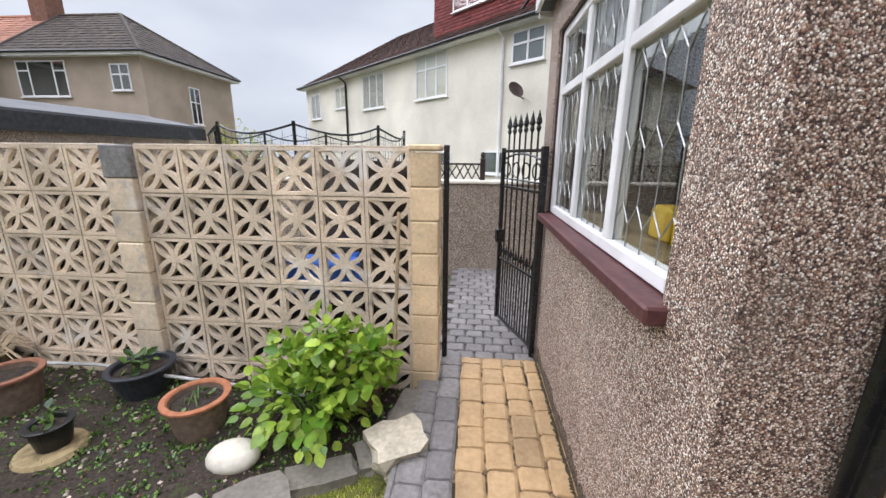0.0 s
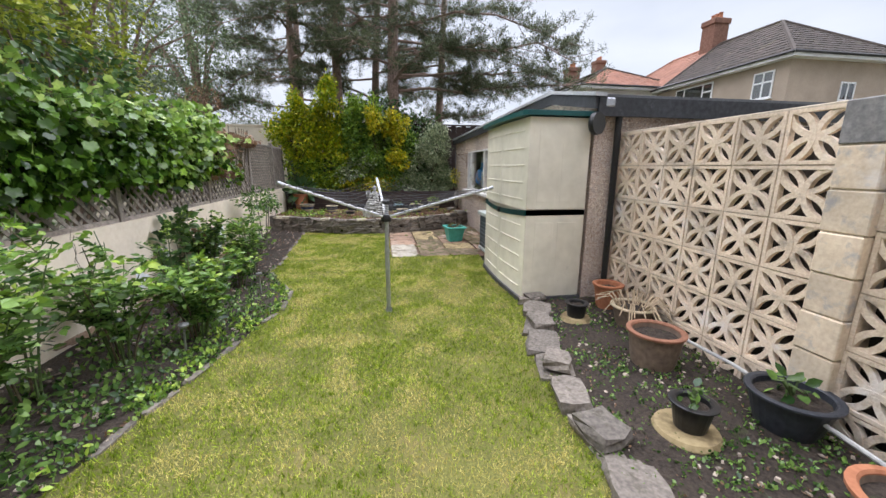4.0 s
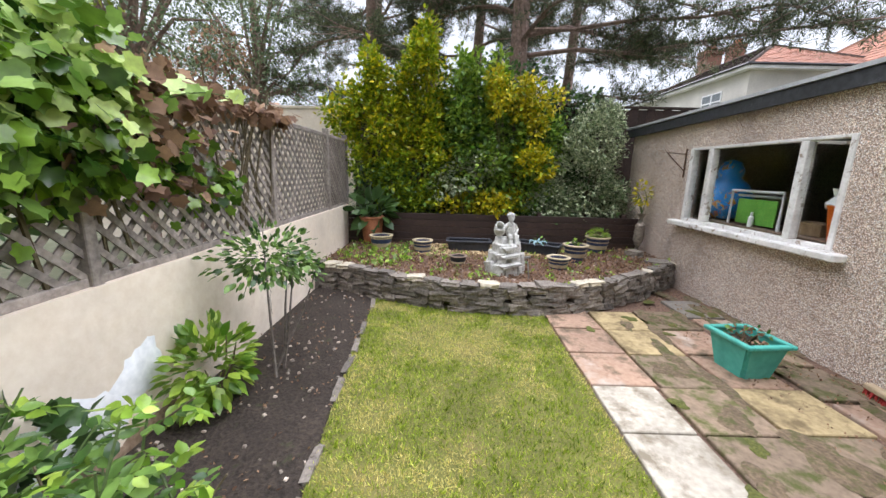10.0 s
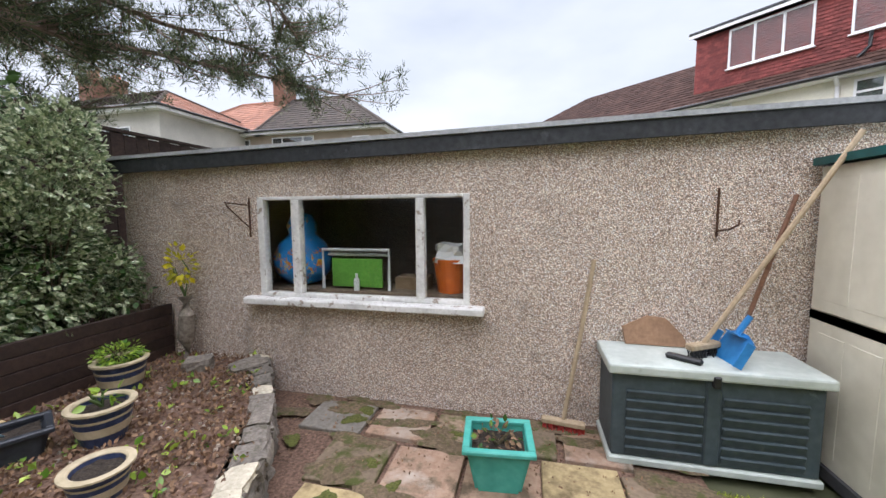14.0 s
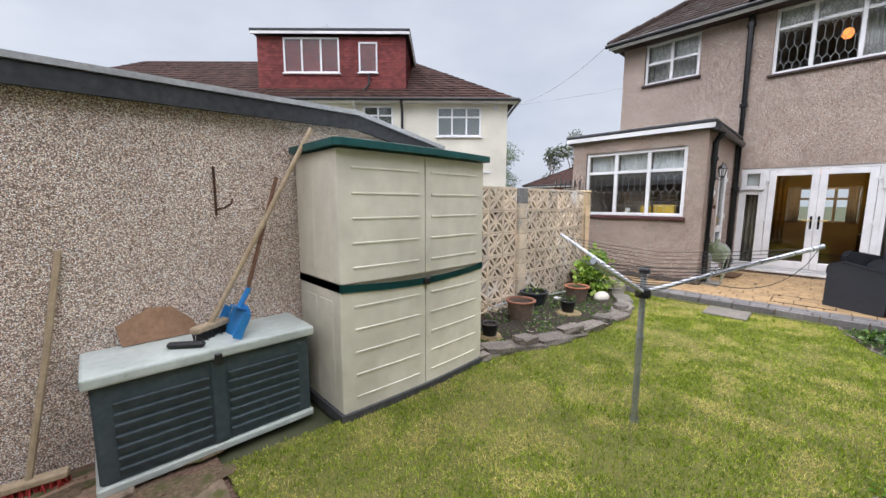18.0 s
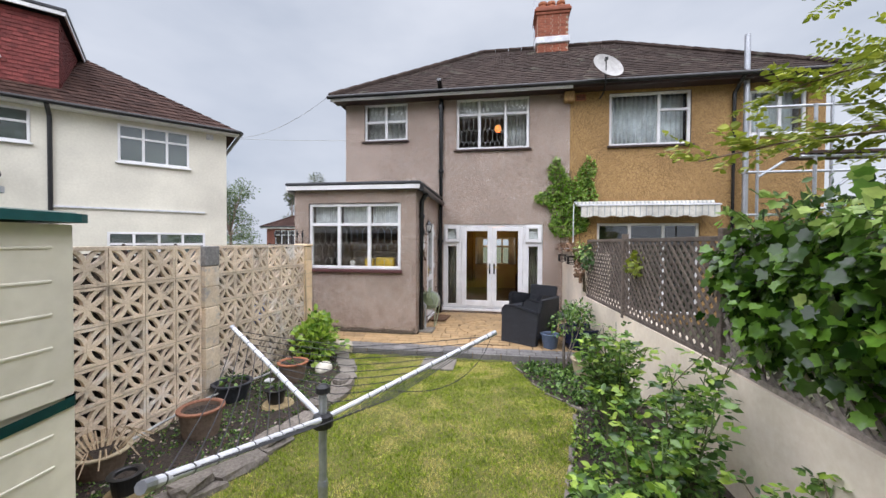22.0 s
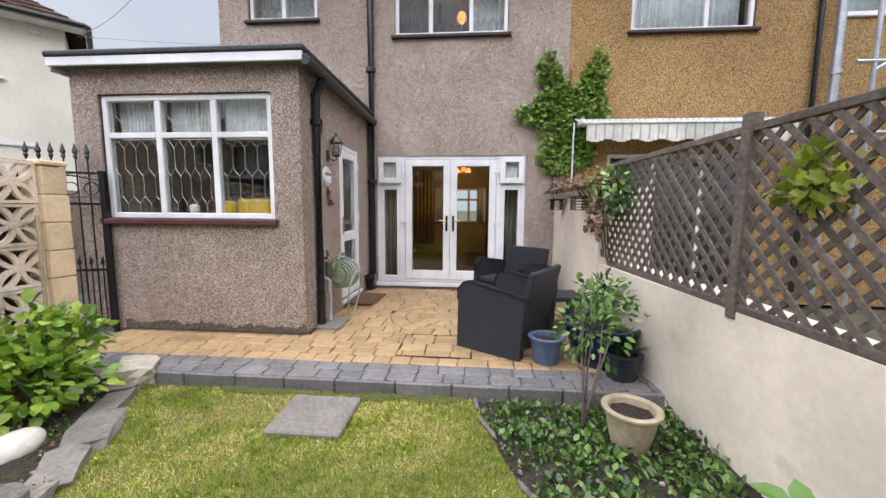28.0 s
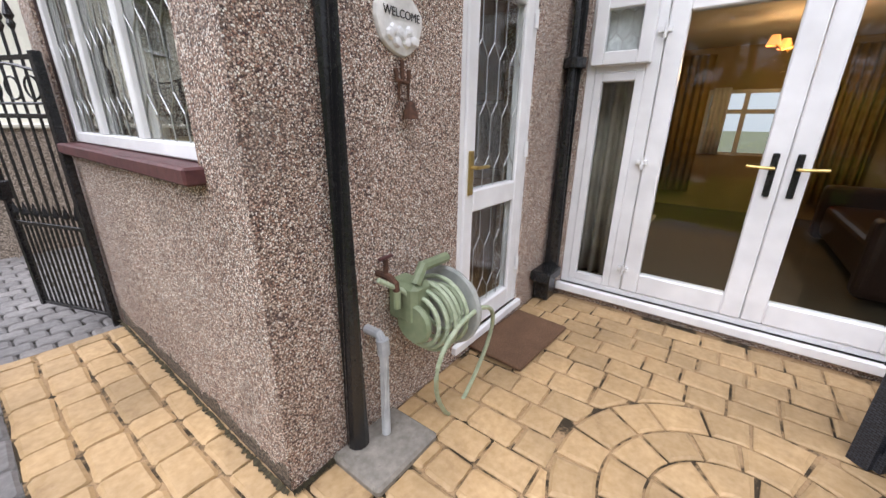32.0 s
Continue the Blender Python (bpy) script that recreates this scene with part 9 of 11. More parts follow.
# roses along the south wall
def rose_bush(x, y, h, spread, canes, leaf_mat, label, seed, bare=0.35, size=0.056, tips=LEAF_BRIGHT):
    """Thorny canes that fan out of the soil, each set with leaves of five leaflets, paler at its tip."""
    e = thing("rose_bush", at(x, y, 0), label, "rose bush")
    r = random.Random(seed)
    P, D, T, TD = [], [], [], []
    for k in range(canes):
        a = 6.283 * k / canes + r.uniform(-0.4, 0.4)
        out, top = spread * r.uniform(0.35, 1.15), h * r.uniform(0.62, 1.05)
        foot = Vector((0.05 * math.cos(a), 0.05 * math.sin(a), 0))
        end = Vector((out * math.cos(a), out * math.sin(a), top))
        mid = foot.lerp(end, 0.5) + Vector((-0.25 * out * math.cos(a), -0.25 * out * math.sin(a), 0.06 * h))
        line = [foot.lerp(mid, t).lerp(mid.lerp(end, t), t) for t in [j / 7 for j in range(8)]]
        lines = [line]
        for b in range(2):  # side shoots
            j = r.randint(3, 6)
            d = Vector((r.uniform(-1, 1), r.uniform(-1, 1), r.uniform(0.5, 1.3))).normalized()
            lines.append([line[j] + d * r.uniform(0.18, 0.3) * t * h for t in (0, 0.5, 1)])
        for li, ln in enumerate(lines):
            bm = bmesh.new()
            tube(bm, ln, 0.008 if li == 0 else 0.004, 5, True, 0.003)
            part("cane" if li == 0 else "side_shoot", bm, GREENSTEM if (k + li) % 3 else STEM, e)
            n = 11 if li == 0 else 5
            for j in range(n):
                t = (bare + (1 - bare) * (j + r.random()) / n) if li == 0 else (j + 0.6) / n
                f = min(t, 0.999) * (len(ln) - 1)
                p = ln[int(f)].lerp(ln[int(f) + 1], f - int(f))
                b = r.uniform(0, 6.283)
                stalk = Vector((math.cos(b), math.sin(b), r.uniform(-0.05, 0.55))).normalized()
                side = stalk.cross(Vector((0, 0, 1))).normalized()
                young = t > 0.8 and r.random() < 0.7
                for along, sd in ((0.45, 1), (0.45, -1), (0.8, 1), (0.8, -1), (1.0, 0)):
                    q = p + stalk * size * 1.5 * along
                    d = (stalk * (0.5 if sd else 1.0) + side * sd * 0.8)
                    (T if young else P).append(tuple(q))
                    (TD if young else D).append(tuple(d))
    leaves("foliage", P, D, size, "oval", leaf_mat, e, "", seed, 0.05, 0.25)
    if T:
        leaves("young_foliage", T, TD, size, "oval", tips, e, "pale young leaves", seed + 1, 0.0, 0.25)
    return e


for i, (x, y, h, spread, canes, bare, size) in enumerate((
        (-3.24, -2.06, 0.98, 0.25, 13, 0.5, 0.06), (-2.72, -2.15, 0.5, 0.22, 6, 0.2, 0.05), (-3.86, -2.36, 1.02, 0.28, 5, 0.25, 0.06), (-4.26, -2.1, 0.86, 0.32, 9, 0.3, 0.062),
        (-4.64, -1.78, 0.66, 0.27, 11, 0.25, 0.06), (-4.66, -2.5, 0.7, 0.2, 5, 0.3, 0.052), (-5.32, -2.12, 0.43, 0.22, 8, 0.1, 0.062), (-5.45, -2.36, 0.8, 0.12, 2, 0.7, 0.035),
        (-6.0, -1.95, 0.45, 0.22, 6, 0.2, 0.05), (-6.45, -2.45, 0.82, 0.28, 10, 0.3, 0.055), (-6.52, -1.98, 0.74, 0.28, 9, 0.3, 0.052))):
    rose_bush(x, y, h, spread, canes, LEAF_ROSE, "sparse dark rose bush with bare canes in the border" if bare > 0.24 else "leafy green rose bush in the border soil", 100 + 3 * i, bare, size)
shrub("standard_rose", [((-8.12, -2.31, 0.82), (0.3, 0.3, 0.2)), ((-8.3, -2.2, 0.72), (0.18, 0.2, 0.14))], LEAF_ROSE, 0.05, "oval", "standard rose with three grey stems and a leafy head", 800, [(-8.12, -2.31, 0), (-8.05, -2.27, 0), (-8.17, -2.27, 0)], 130, TIMBERGREY, category="rose bush", shell=0.2, twigs=2)
shrub("standard_rose", [((-1.38, -1.95, 0.66), (0.27, 0.27, 0.18)), ((-1.2, -2.05, 0.8), (0.2, 0.16, 0.14)), ((-1.0, -2.2, 0.72), (0.26, 0.2, 0.15))], LEAF_ROSE, 0.05, "oval", "slender young rose tree beside the patio", 420, [(-1.38, -1.93, 0), (-1.36, -1.95, 0)], 131, TIMBERGREY, category="rose bush", shell=0.2, spread=0.9, twigs=2)
shrub("shrub", [((-7.75, -2.5, 0.25), (0.26, 0.2, 0.22))], LEAF_BRIGHT, 0.085, "oval", "low bright green shrub against the cream wall", 330, None, 132)
shrub("climbing_plant", [((-6.2, -2.62, 0.45), (0.45, 0.1, 0.4)), ((-6.9, -2.64, 0.28), (0.3, 0.08, 0.28))], LEAF_DARK, 0.085, "ivy", "dark climber growing up the cream wall", 330, [(-6.2, -2.6, 0)], 133, extra=((LEAF_DEAD, 0.06, 0, 1, "browned leaves"),))
shrub("hydrangea", [((-1.66, 1.52, 0.28), (0.34, 0.3, 0.24)), ((-1.42, 1.62, 0.44), (0.26, 0.22, 0.24)), ((-1.8, 1.64, 0.42), (0.16, 0.16, 0.2)), ((-1.55, 1.6, 0.6), (0.12, 0.12, 0.14)), ((-1.25, 1.6, 0.5), (0.12, 0.12, 0.16))], LEAF_BRIGHT, 0.075, "broad", "bright green leafy hydrangea by the screen wall", 900, [(-1.6, 1.52, 0)], 134, GREENSTEM, spread=0.55, droop=0.15, shell=0.35, category="hydrangea")
shrub("potted_plant", [((-0.5, -2.3, 0.62), (0.24, 0.22, 0.2)), ((-0.75, -2.2, 0.72), (0.2, 0.2, 0.16))], LEAF_ROSE, 0.06, "oval", "spindly green plant growing in the navy pot", 220, [(-0.55, -2.3, 0.38)], 135, category="potted plant", shell=0.2)
shrub("potted_plant", [((-11.15, 1.02, 0.54), (0.15, 0.15, 0.07))], LEAF_BRIGHT, 0.03, "oval", "bright green cushion plant filling the striped pot", 420, [(-11.15, 1.02, 0.45)], 136, category="potted plant")
shrub("potted_plant", [((-8.345, 1.03, 0.27), (0.13, 0.11, 0.05))], LEAF_DEAD, 0.04, "oval", "withered brown plants in the teal planter", 60, [(-8.345, 1.03, 0.22)], 137, category="potted plant", extra=((LEAF_ROSE, 0.5, 0, 1, "a few green shoots"),))
for i, (x, y, z, s, k, mt_) in enumerate(((-3.0, 1.82, 0.24, 0.07, 26, LEAF_ROSE), (-3.04, 1.27, 0.22, 0.06, 16, LEAF_ROSE), (-10.6, 0.52, 0.5, 0.07, 14, LEAF_BRIGHT), (-2.34, 1.5, 0.23, 0.05, 12, LEAF_ROSE), (-10.95, 0.12, 0.44, 0.06, 14, LEAF_ROSE), (-11.35, -2.3, 0.72, 0.12, 40, LEAF_DARK))):
    shrub("seedling", [((x, y, z), (0.09, 0.09, 0.05))], mt_, s, "oval", "small green seedling growing in its pot", k, [(x, y, z - 0.04)], 140 + i, GREENSTEM, category="seedling")
dead = thing("dead_plant", at(-4.32, 1.85, 0.14), "straw-coloured dead stems spilling from a pot", "dead plant")
r = random.Random(8)
for k in range(46):
    a = r.uniform(0, 6.28)
    x, y = 0.1 * math.cos(a), 0.1 * math.sin(a)
    bm = bmesh.new()
    tube(bm, [(x, y, 0.02), (x + 0.1 * math.cos(a), y + 0.1 * math.sin(a), 0.13), (x + 0.22 * math.cos(a), y + 0.2 * math.sin(a), 0.06 + r.uniform(-0.08, 0.05))], 0.005, 4, False)
    part("stem", bm, BROOMWOOD, dead)

# spiky plant beside the navy pot
pot("plant_pot", (-0.86, -2.36, 0.1), 0.13, 0.1, 0.2, POTDARK, "dark pot holding a spiky plant by the south wall", group="pots by the south wall")
spiky = thing("spiky_plant", at(-0.86, -2.36, 0.27), "spiky dark-leaved plant in a pot by the south wall", "potted plant")
r = random.Random(15)
for k in range(34):
    a, ln, up_ = r.uniform(0, 6.28), r.uniform(0.2, 0.36), r.uniform(0.4, 1.4)
    d = Vector((math.cos(a), math.sin(a), up_)).normalized()
    q = d.cross(Vector((0, 0, 1))).normalized() * 0.011
    bm = bmesh.new()
    vs = [bm.verts.new(p) for p in (q * 0.6, -q * 0.6, d * ln * 0.55 - q, d * ln * 0.55 + q, d * ln - Vector((0, 0, 0.12 * ln)))]
    bm.faces.new((vs[0], vs[1], vs[2], vs[3]))
    bm.faces.new((vs[3], vs[2], vs[4]))
    bmesh.ops.solidify(bm, geom=bm.faces[:], thickness=0.002)
    part("blade", bm, LEAF_DARK if k % 3 else LEAF_ROSE, spiky)

# low weeds
def weeds(name, poly, z, k, size, material, label, shape="oval", seed=1, tuft=5):
    rng = np.random.default_rng(seed)
    c = on_ground(poly, k, z, rng)
    p = np.repeat(c, tuft, 0) + np.column_stack([rng.normal(0, size * 0.5, (len(c) * tuft, 2)), rng.uniform(0, size * 0.7, len(c) * tuft)])
    o = leaves(name, p, np.tile([0, 0, 0.6], (len(p), 1)), size, shape, material, seed=seed, droop=0.1, spread=0.8)
    return tagged(o, label, "weeds", "", "stuff")


LB = [(-11.5, -2.65)] + LEFT_EDGE[:] + [(-1.15, -2.65)]
RB = RIGHT_EDGE + [(-1.1, 2.0), (-5.0, 2.0)]
BEDP = [(-11.4, -2.6)] + BED_EDGE + [(-11.4, 1.7)]
weeds("weeds", [(x, y) for x, y in LB if x > -7.3], 0.0, 1500, 0.03, LEAF_ROSE, "low green weeds on the rose border soil", seed=21)
weeds("weeds", [(x, y) for x, y in LB if -6.6 < x < -2.4], 0.0, 220, 0.04, LEAF_BRIGHT, "brighter low weeds between the roses", seed=29, tuft=4)
weeds("weeds", [(-5.2, -2.6), (-5.2, -1.6), (-4.2, -1.65), (-2.6, -2.0), (-2.6, -2.6)], 0.0, 210, 0.055, LEAF_ROSE, "taller green weeds round the feet of the roses", seed=36, tuft=5)
weeds("dead_leaves", LB, 0.005, 700, 0.022, LEAF_DEAD, "brown leaf litter on the rose border soil", seed=30, tuft=2)
weeds("weeds", [(-2.5, -2.6), (-2.5, -1.9), (-1.2, -1.3), (-1.15, -2.6)], 0.02, 300, 0.05, LEAF_ROSE, "dense green ground cover by the patio kerb", seed=22)
weeds("weeds", RB, 0.012, 1700, 0.024, LEAF_ROSE, "small green weeds in the pot border", seed=23)
weeds("dead_leaves", RB, 0.02, 420, 0.018, LEAF_DEAD, "brown leaf litter on the pot border", seed=35, tuft=2)
weeds("weeds", BEDP, 0.262, 190, 0.05, LEAF_BRIGHT, "scattered weeds on the raised bed", seed=24)
weeds("weeds", [(-11.4, -2.6), (-10.1, -2.5), (-10.0, -1.7), (-11.3, -1.6)], 0.26, 120, 0.06, LEAF_BRIGHT, "green weeds in the corner of the raised bed", seed=25)
weeds("dead_leaves", BEDP, 0.268, 6500, 0.032, LEAF_DEAD, "brown dead leaves on the raised bed", seed=26, tuft=2)
weeds("dead_leaves", [(-7.2, 0.9), (-10.2, 0.9), (-10.2, 1.72), (-7.8, 1.72)], 0.008, 300, 0.018, LEAF_DEAD, "brown leaf litter along the garage wall", seed=27, tuft=2)


def pebbles(name, poly, z, k, size, material, label, seed):
    rng = np.random.default_rng(seed)
    c = on_ground(poly, k, z, rng)
    cube = np.array([(-1, -1, -0.5), (1, -1, -0.5), (1, 1, -0.5), (-1, 1, -0.5), (-0.7, -0.7, 0.6), (0.7, -0.7, 0.6), (0.7, 0.7, 0.6), (-0.7, 0.7, 0.6)])
    ang = rng.random(len(c)) * 6.28
    s = size * rng.uniform(0.4, 1.2, (len(c), 1, 3))
    v = cube[None] * s
    ca, sa = np.cos(ang)[:, None], np.sin(ang)[:, None]
    v = np.stack([v[..., 0] * ca - v[..., 1] * sa, v[..., 0] * sa + v[..., 1] * ca, v[..., 2]], -1) + c[:, None, :]
    fs = ((4, 5, 6, 7), (0, 1, 5, 4), (1, 2, 6, 5), (2, 3, 7, 6), (3, 0, 4, 7))
    o = raw(name, v.reshape(-1, 3).tolist(), [tuple(i * 8 + a for a in f) for i in range(len(c)) for f in fs], material)
    return tagged(o, label, "pebbles", "", "stuff")


PEBBLE = surface("mixed_pebble", (0.24, 0.19, 0.15), (0.5, 0.44, 0.37), 30, 9, 0.8, 0.2, island=0.45)
pebbles("pebbles", BEDP, 0.268, 1500, 0.011, PEBBLE, "mixed gravel pebbles on the raised bed", 31)
pebbles("pebbles", [(-11.4, -1.7), (-11.4, 0.5), (-10.75, 0.4), (-10.7, -1.6)], 0.275, 1500, 0.024, surface("golden_gravel", (0.4, 0.3, 0.15), (0.6, 0.48, 0.28), 30, 9, 0.8, 0.2, island=0.3), "golden gravel by the dark boards", 32)
pebbles("pebbles", LB, 0.01, 500, 0.012, PEBBLE, "small stones on the rose border soil", 33)
pebbles("pebbles", RB, 0.02, 420, 0.012, PEBBLE, "small stones on the pot border soil", 34)

# climber over the trellis
ivy = thing("ivy", at(-6.5, -2.76, 0.9), "thick ivy climbing over the trellis", "climbing plant")
rng = np.random.default_rng(41)
P, D = [], []
for x, z, ry, rz, rx, k in ((-3.72, 1.62, 0.14, 0.24, 0.2, 150), (-4.05, 1.4, 0.17, 0.42, 0.3, 280), (-4.5, 1.42, 0.22, 0.42, 0.4, 380), (-4.95, 1.5, 0.27, 0.36, 0.5, 500), (-5.5, 1.52, 0.3, 0.38, 0.5, 640), (-6.15, 1.52, 0.3, 0.4, 0.5, 660), (-6.75, 1.58, 0.3, 0.44, 0.42, 540), (-7.3, 1.62, 0.25, 0.45, 0.3, 260), (-7.85, 1.45, 0.16, 0.24, 0.2, 50), (-8.3, 1.28, 0.12, 0.15, 0.25, 60)):
    p, d = blob_points(rng, k, (x, -2.78, z), (rx, ry, rz), 0.6)
    P.append(p)
    D.append(d)
P, D = np.concatenate(P), np.concatenate(D)
off = np.array([-6.5, -2.76, 0.9])
P = np.concatenate([P, P + rng.normal(0, 0.05, P.shape), P + rng.normal(0, 0.07, P.shape)])
D = np.concatenate([D, D, D])
near = P[:, 0] + rng.normal(0, 0.35, len(P)) > -5.9
leaves("foliage", P[near] - off, D[near] * 0.7, 0.07, "ivy", LEAF_IVYDARK, ivy, "dark glossy ivy leaves", 41, 0.9, 0.55, face=(0, 0.7, 0.6))
leaves("foliage", P[~near] - off, D[~near] * 0.7, 0.074, "ivy", LEAF_IVY, ivy, "", 42, 0.8, 0.55, face=(0, 0.5, 0.8))
sel = (rng.random(len(P)) < np.where(P[:, 0] < -6.35, 0.5, np.where(P[:, 0] > -5.2, 0.06, 0.2))) & (P[:, 2] > np.where(P[:, 0] < -6.35, 1.5, 1.75))
leaves("young_foliage", P[sel] - off + D[sel] * 0.06, D[sel] * 0.7, 0.078, "ivy", LEAF_VINE, ivy, "pale young leaves", 43, 0.8, 0.45, face=(0, 0.6, 0.7))
rs = random.Random(51)
P2 = []
for k in range(22):  # shoots that break the ivy's outline
    q = Vector((rs.uniform(-7.7, -4.2), -2.74 + rs.uniform(-0.1, 0.2), rs.uniform(1.6, 1.9)))
    d = Vector((rs.uniform(-0.8, 0.3), rs.uniform(0.0, 0.6), rs.uniform(0.3, 1.0))).normalized()
    pts = [q + d * 0.12 * j + Vector((0, 0, -0.012 * j * j)) for j in range(5)]
    bm = bmesh.new()
    tube(bm, [p_ - Vector(off) for p_ in pts], 0.005, 5, True, 0.002)
    part("shoot", bm, GREENSTEM, ivy)
    P2 += [tuple(p_ + Vector((rs.uniform(-0.04, 0.04), rs.uniform(-0.04, 0.04), rs.uniform(-0.03, 0.03)))) for p_ in pts for _ in range(3)]
P2 = np.array(P2)
leaves("young_foliage", P2 - off, np.tile([0, 0.3, 0.1], (len(P2), 1)), 0.07, "ivy", LEAF_VINE, ivy, "pale young leaves on shoots", 58, 0.4, 0.7)
k = 460
p = np.column_stack([rng.uniform(-9.4, -7.5, k), rng.normal(-2.71, 0.06, k), 1.8 + rng.normal(0, 0.045, k)])
m2 = rng.random(k) < 0.4
p[m2] = np.column_stack([rng.normal(-7.75, 0.26, m2.sum()), rng.normal(-2.66, 0.07, m2.sum()), rng.uniform(1.2, 1.85, m2.sum())])
leaves("dead_foliage", p - off, np.tile([0, 0.8, 0.0], (k, 1)), 0.075, "ivy", LEAF_DEAD, ivy, "brown withered leaves", 44, 0.9, 0.6)
k = 900
p = np.column_stack([rng.uniform(-7.3, -4.0, k), rng.normal(-2.68, 0.05, k), 1.15 + 0.8 * rng.random(k) ** 0.8])
keep = np.sin(p[:, 0] * 3.1) * 0.2 + 1.36 < p[:, 2] + 0.35 * rng.random(k)
p = p[keep]
p = p[(p[:, 0] < -5.6) | (rng.random(len(p)) < 0.5)]
leaves("trailing_foliage", p - off, np.tile([0, 0.7, 0], (len(p), 1)), 0.075, "ivy", LEAF_IVYDARK, ivy, "", 45, 1.0, 0.5, face=(0, 0.9, 0.4))
q = p[rng.random(len(p)) < np.where(p[:, 0] > -5.2, 0.08, 0.25)] + np.array([0, 0.04, 0.0])
leaves("trailing_foliage", q - off, np.tile([0, 0.7, 0], (len(q), 1)), 0.09, "ivy", LEAF_VINE, ivy, "pale trailing leaves", 55, 1.0, 0.5, face=(0, 0.8, 0.5))
r = random.Random(12)
for k in range(26):
    x = r.uniform(-9.2, -3.9)
    bm = bmesh.new()
    tube(bm, [Vector((x, -2.76, 0.5)) - Vector(off), Vector((x + r.uniform(-0.3, 0.3), -2.74, 1.2)) - Vector(off), Vector((x + r.uniform(-0.5, 0.5), -2.7, 2.0)) - Vector(off)], 0.014, 5, True, 0.006)
    part("stem", bm, STEM, ivy)
# bits of climber on the near trellis
cl2 = thing("climbing_plant", at(0.3, -2.44, 1.62), "withered climber on the end of the trellis and wall top", "climbing plant")
p, d = blob_points(rng, 150, (-0.62, 0.0, -0.1), (0.4, 0.08, 0.2), 0.3)
leaves("foliage", p, d, 0.05, "ivy", LEAF_DARK, cl2, "", 46, 0.7, 0.5)
p, d = blob_points(rng, 90, (-0.4, 0.05, 0.0), (0.45, 0.1, 0.22), 0.3)
leaves("foliage", p, d, 0.045, "ivy", LEAF_VINE, cl2, "paler leaves", 56, 0.6, 0.5)
p, d = blob_points(rng, 90, (-0.3, 0.05, -0.3), (0.34, 0.07, 0.2), 0.3)
leaves("dead_foliage", p, d, 0.055, "ivy", LEAF_DEAD, cl2, "brown withered leaves", 47, 0.9, 0.6)
p = np.column_stack([rng.uniform(-0.5, 1.7, 420), rng.normal(0.02, 0.07, 420), np.abs(rng.normal(0, 0.05, 420))])
leaves("dead_foliage", p, np.tile([0, 0.6, 0.3], (420, 1)), 0.05, "ivy", LEAF_DEAD, cl2, "brown withered leaves", 57, 0.5, 0.7)
p, d = blob_points(rng, 90, (-2.3, -0.18, -0.1), (0.16, 0.08, 0.14), 0.3)
leaves("foliage", p, d, 0.06, "ivy", LEAF_LIME, cl2, "", 48, 0.5, 0.6)
for k in range(6):
    bm = bmesh.new()
    tube(bm, [(-0.45 + 0.06 * k, -0.03, -0.7), (-0.4 + 0.1 * k, 0.0, -0.2), (-0.3 + 0.2 * k, 0.02, 0.04)], 0.008, 5)
    part("stem", bm, STEM, cl2)
# ivy patch on the house wall
iv = thing("ivy", at(2.09, -2.5, 1.9), "patch of small-leaved ivy on the house wall", "climbing plant")
p = np.column_stack([rng.uniform(-0.06, 0.0, 6000), rng.uniform(-0.95, 0.9, 6000), rng.uniform(0, 1.85, 6000)])
yy, zz = p[:, 1], p[:, 2]
half = 0.1 + 0.5 * np.sin(np.clip(zz / 1.9, 0, 1) * np.pi * 0.8 + 0.2)
notch = (zz > 1.25) & (np.abs(yy + 0.12) < (zz - 1.25) * 0.6)
wob = 0.09 * np.sin(zz * 9) + 0.07 * np.sin(yy * 11)
ok = (np.abs(yy + 0.03 - 0.18 * (zz - 0.6) * -1 * 0.4) < half + wob) & ~notch
p = p[ok][:2000]
leaves("foliage", p, np.tile([-1.0, 0, 0.2], (len(p), 1)), 0.055, "ivy", LEAF_VINE, iv, "", 49, 0.9, 0.4, face=(-0.9, 0, 0.5))
sel = rng.random(len(p)) < 0.4
leaves("young_foliage", p[sel] + np.array([-0.02, 0, 0]), np.tile([-1.0, 0, 0.2], (sel.sum(), 1)), 0.055, "ivy", LEAF_IVY, iv, "darker leaves", 50, 0.9, 0.4, face=(-0.9, 0, 0.5))
for k in range(5):
    bm = bmesh.new()
    tube(bm, [(-0.01, 0.1 * k - 0.3, -0.3), (-0.015, 0.12 * k - 0.3, 0.7), (-0.012, 0.2 * k - 0.5, 1.5)], 0.008, 5)
    part("stem", bm, STEM, iv)

# shrubs behind the raised bed
def sprays(seed, k, y0, y1, z0, z1, x=-11.75, up=0.26):
    """Upright tufts of foliage that break a shrub's outline."""
    rs = random.Random(seed)
    return [((x + rs.uniform(-0.22, 0.14), rs.uniform(y0, y1), rs.uniform(z0, z1)), (rs.uniform(0.1, 0.17), rs.uniform(0.1, 0.17), up * rs.uniform(0.7, 1.3))) for _ in range(k)]


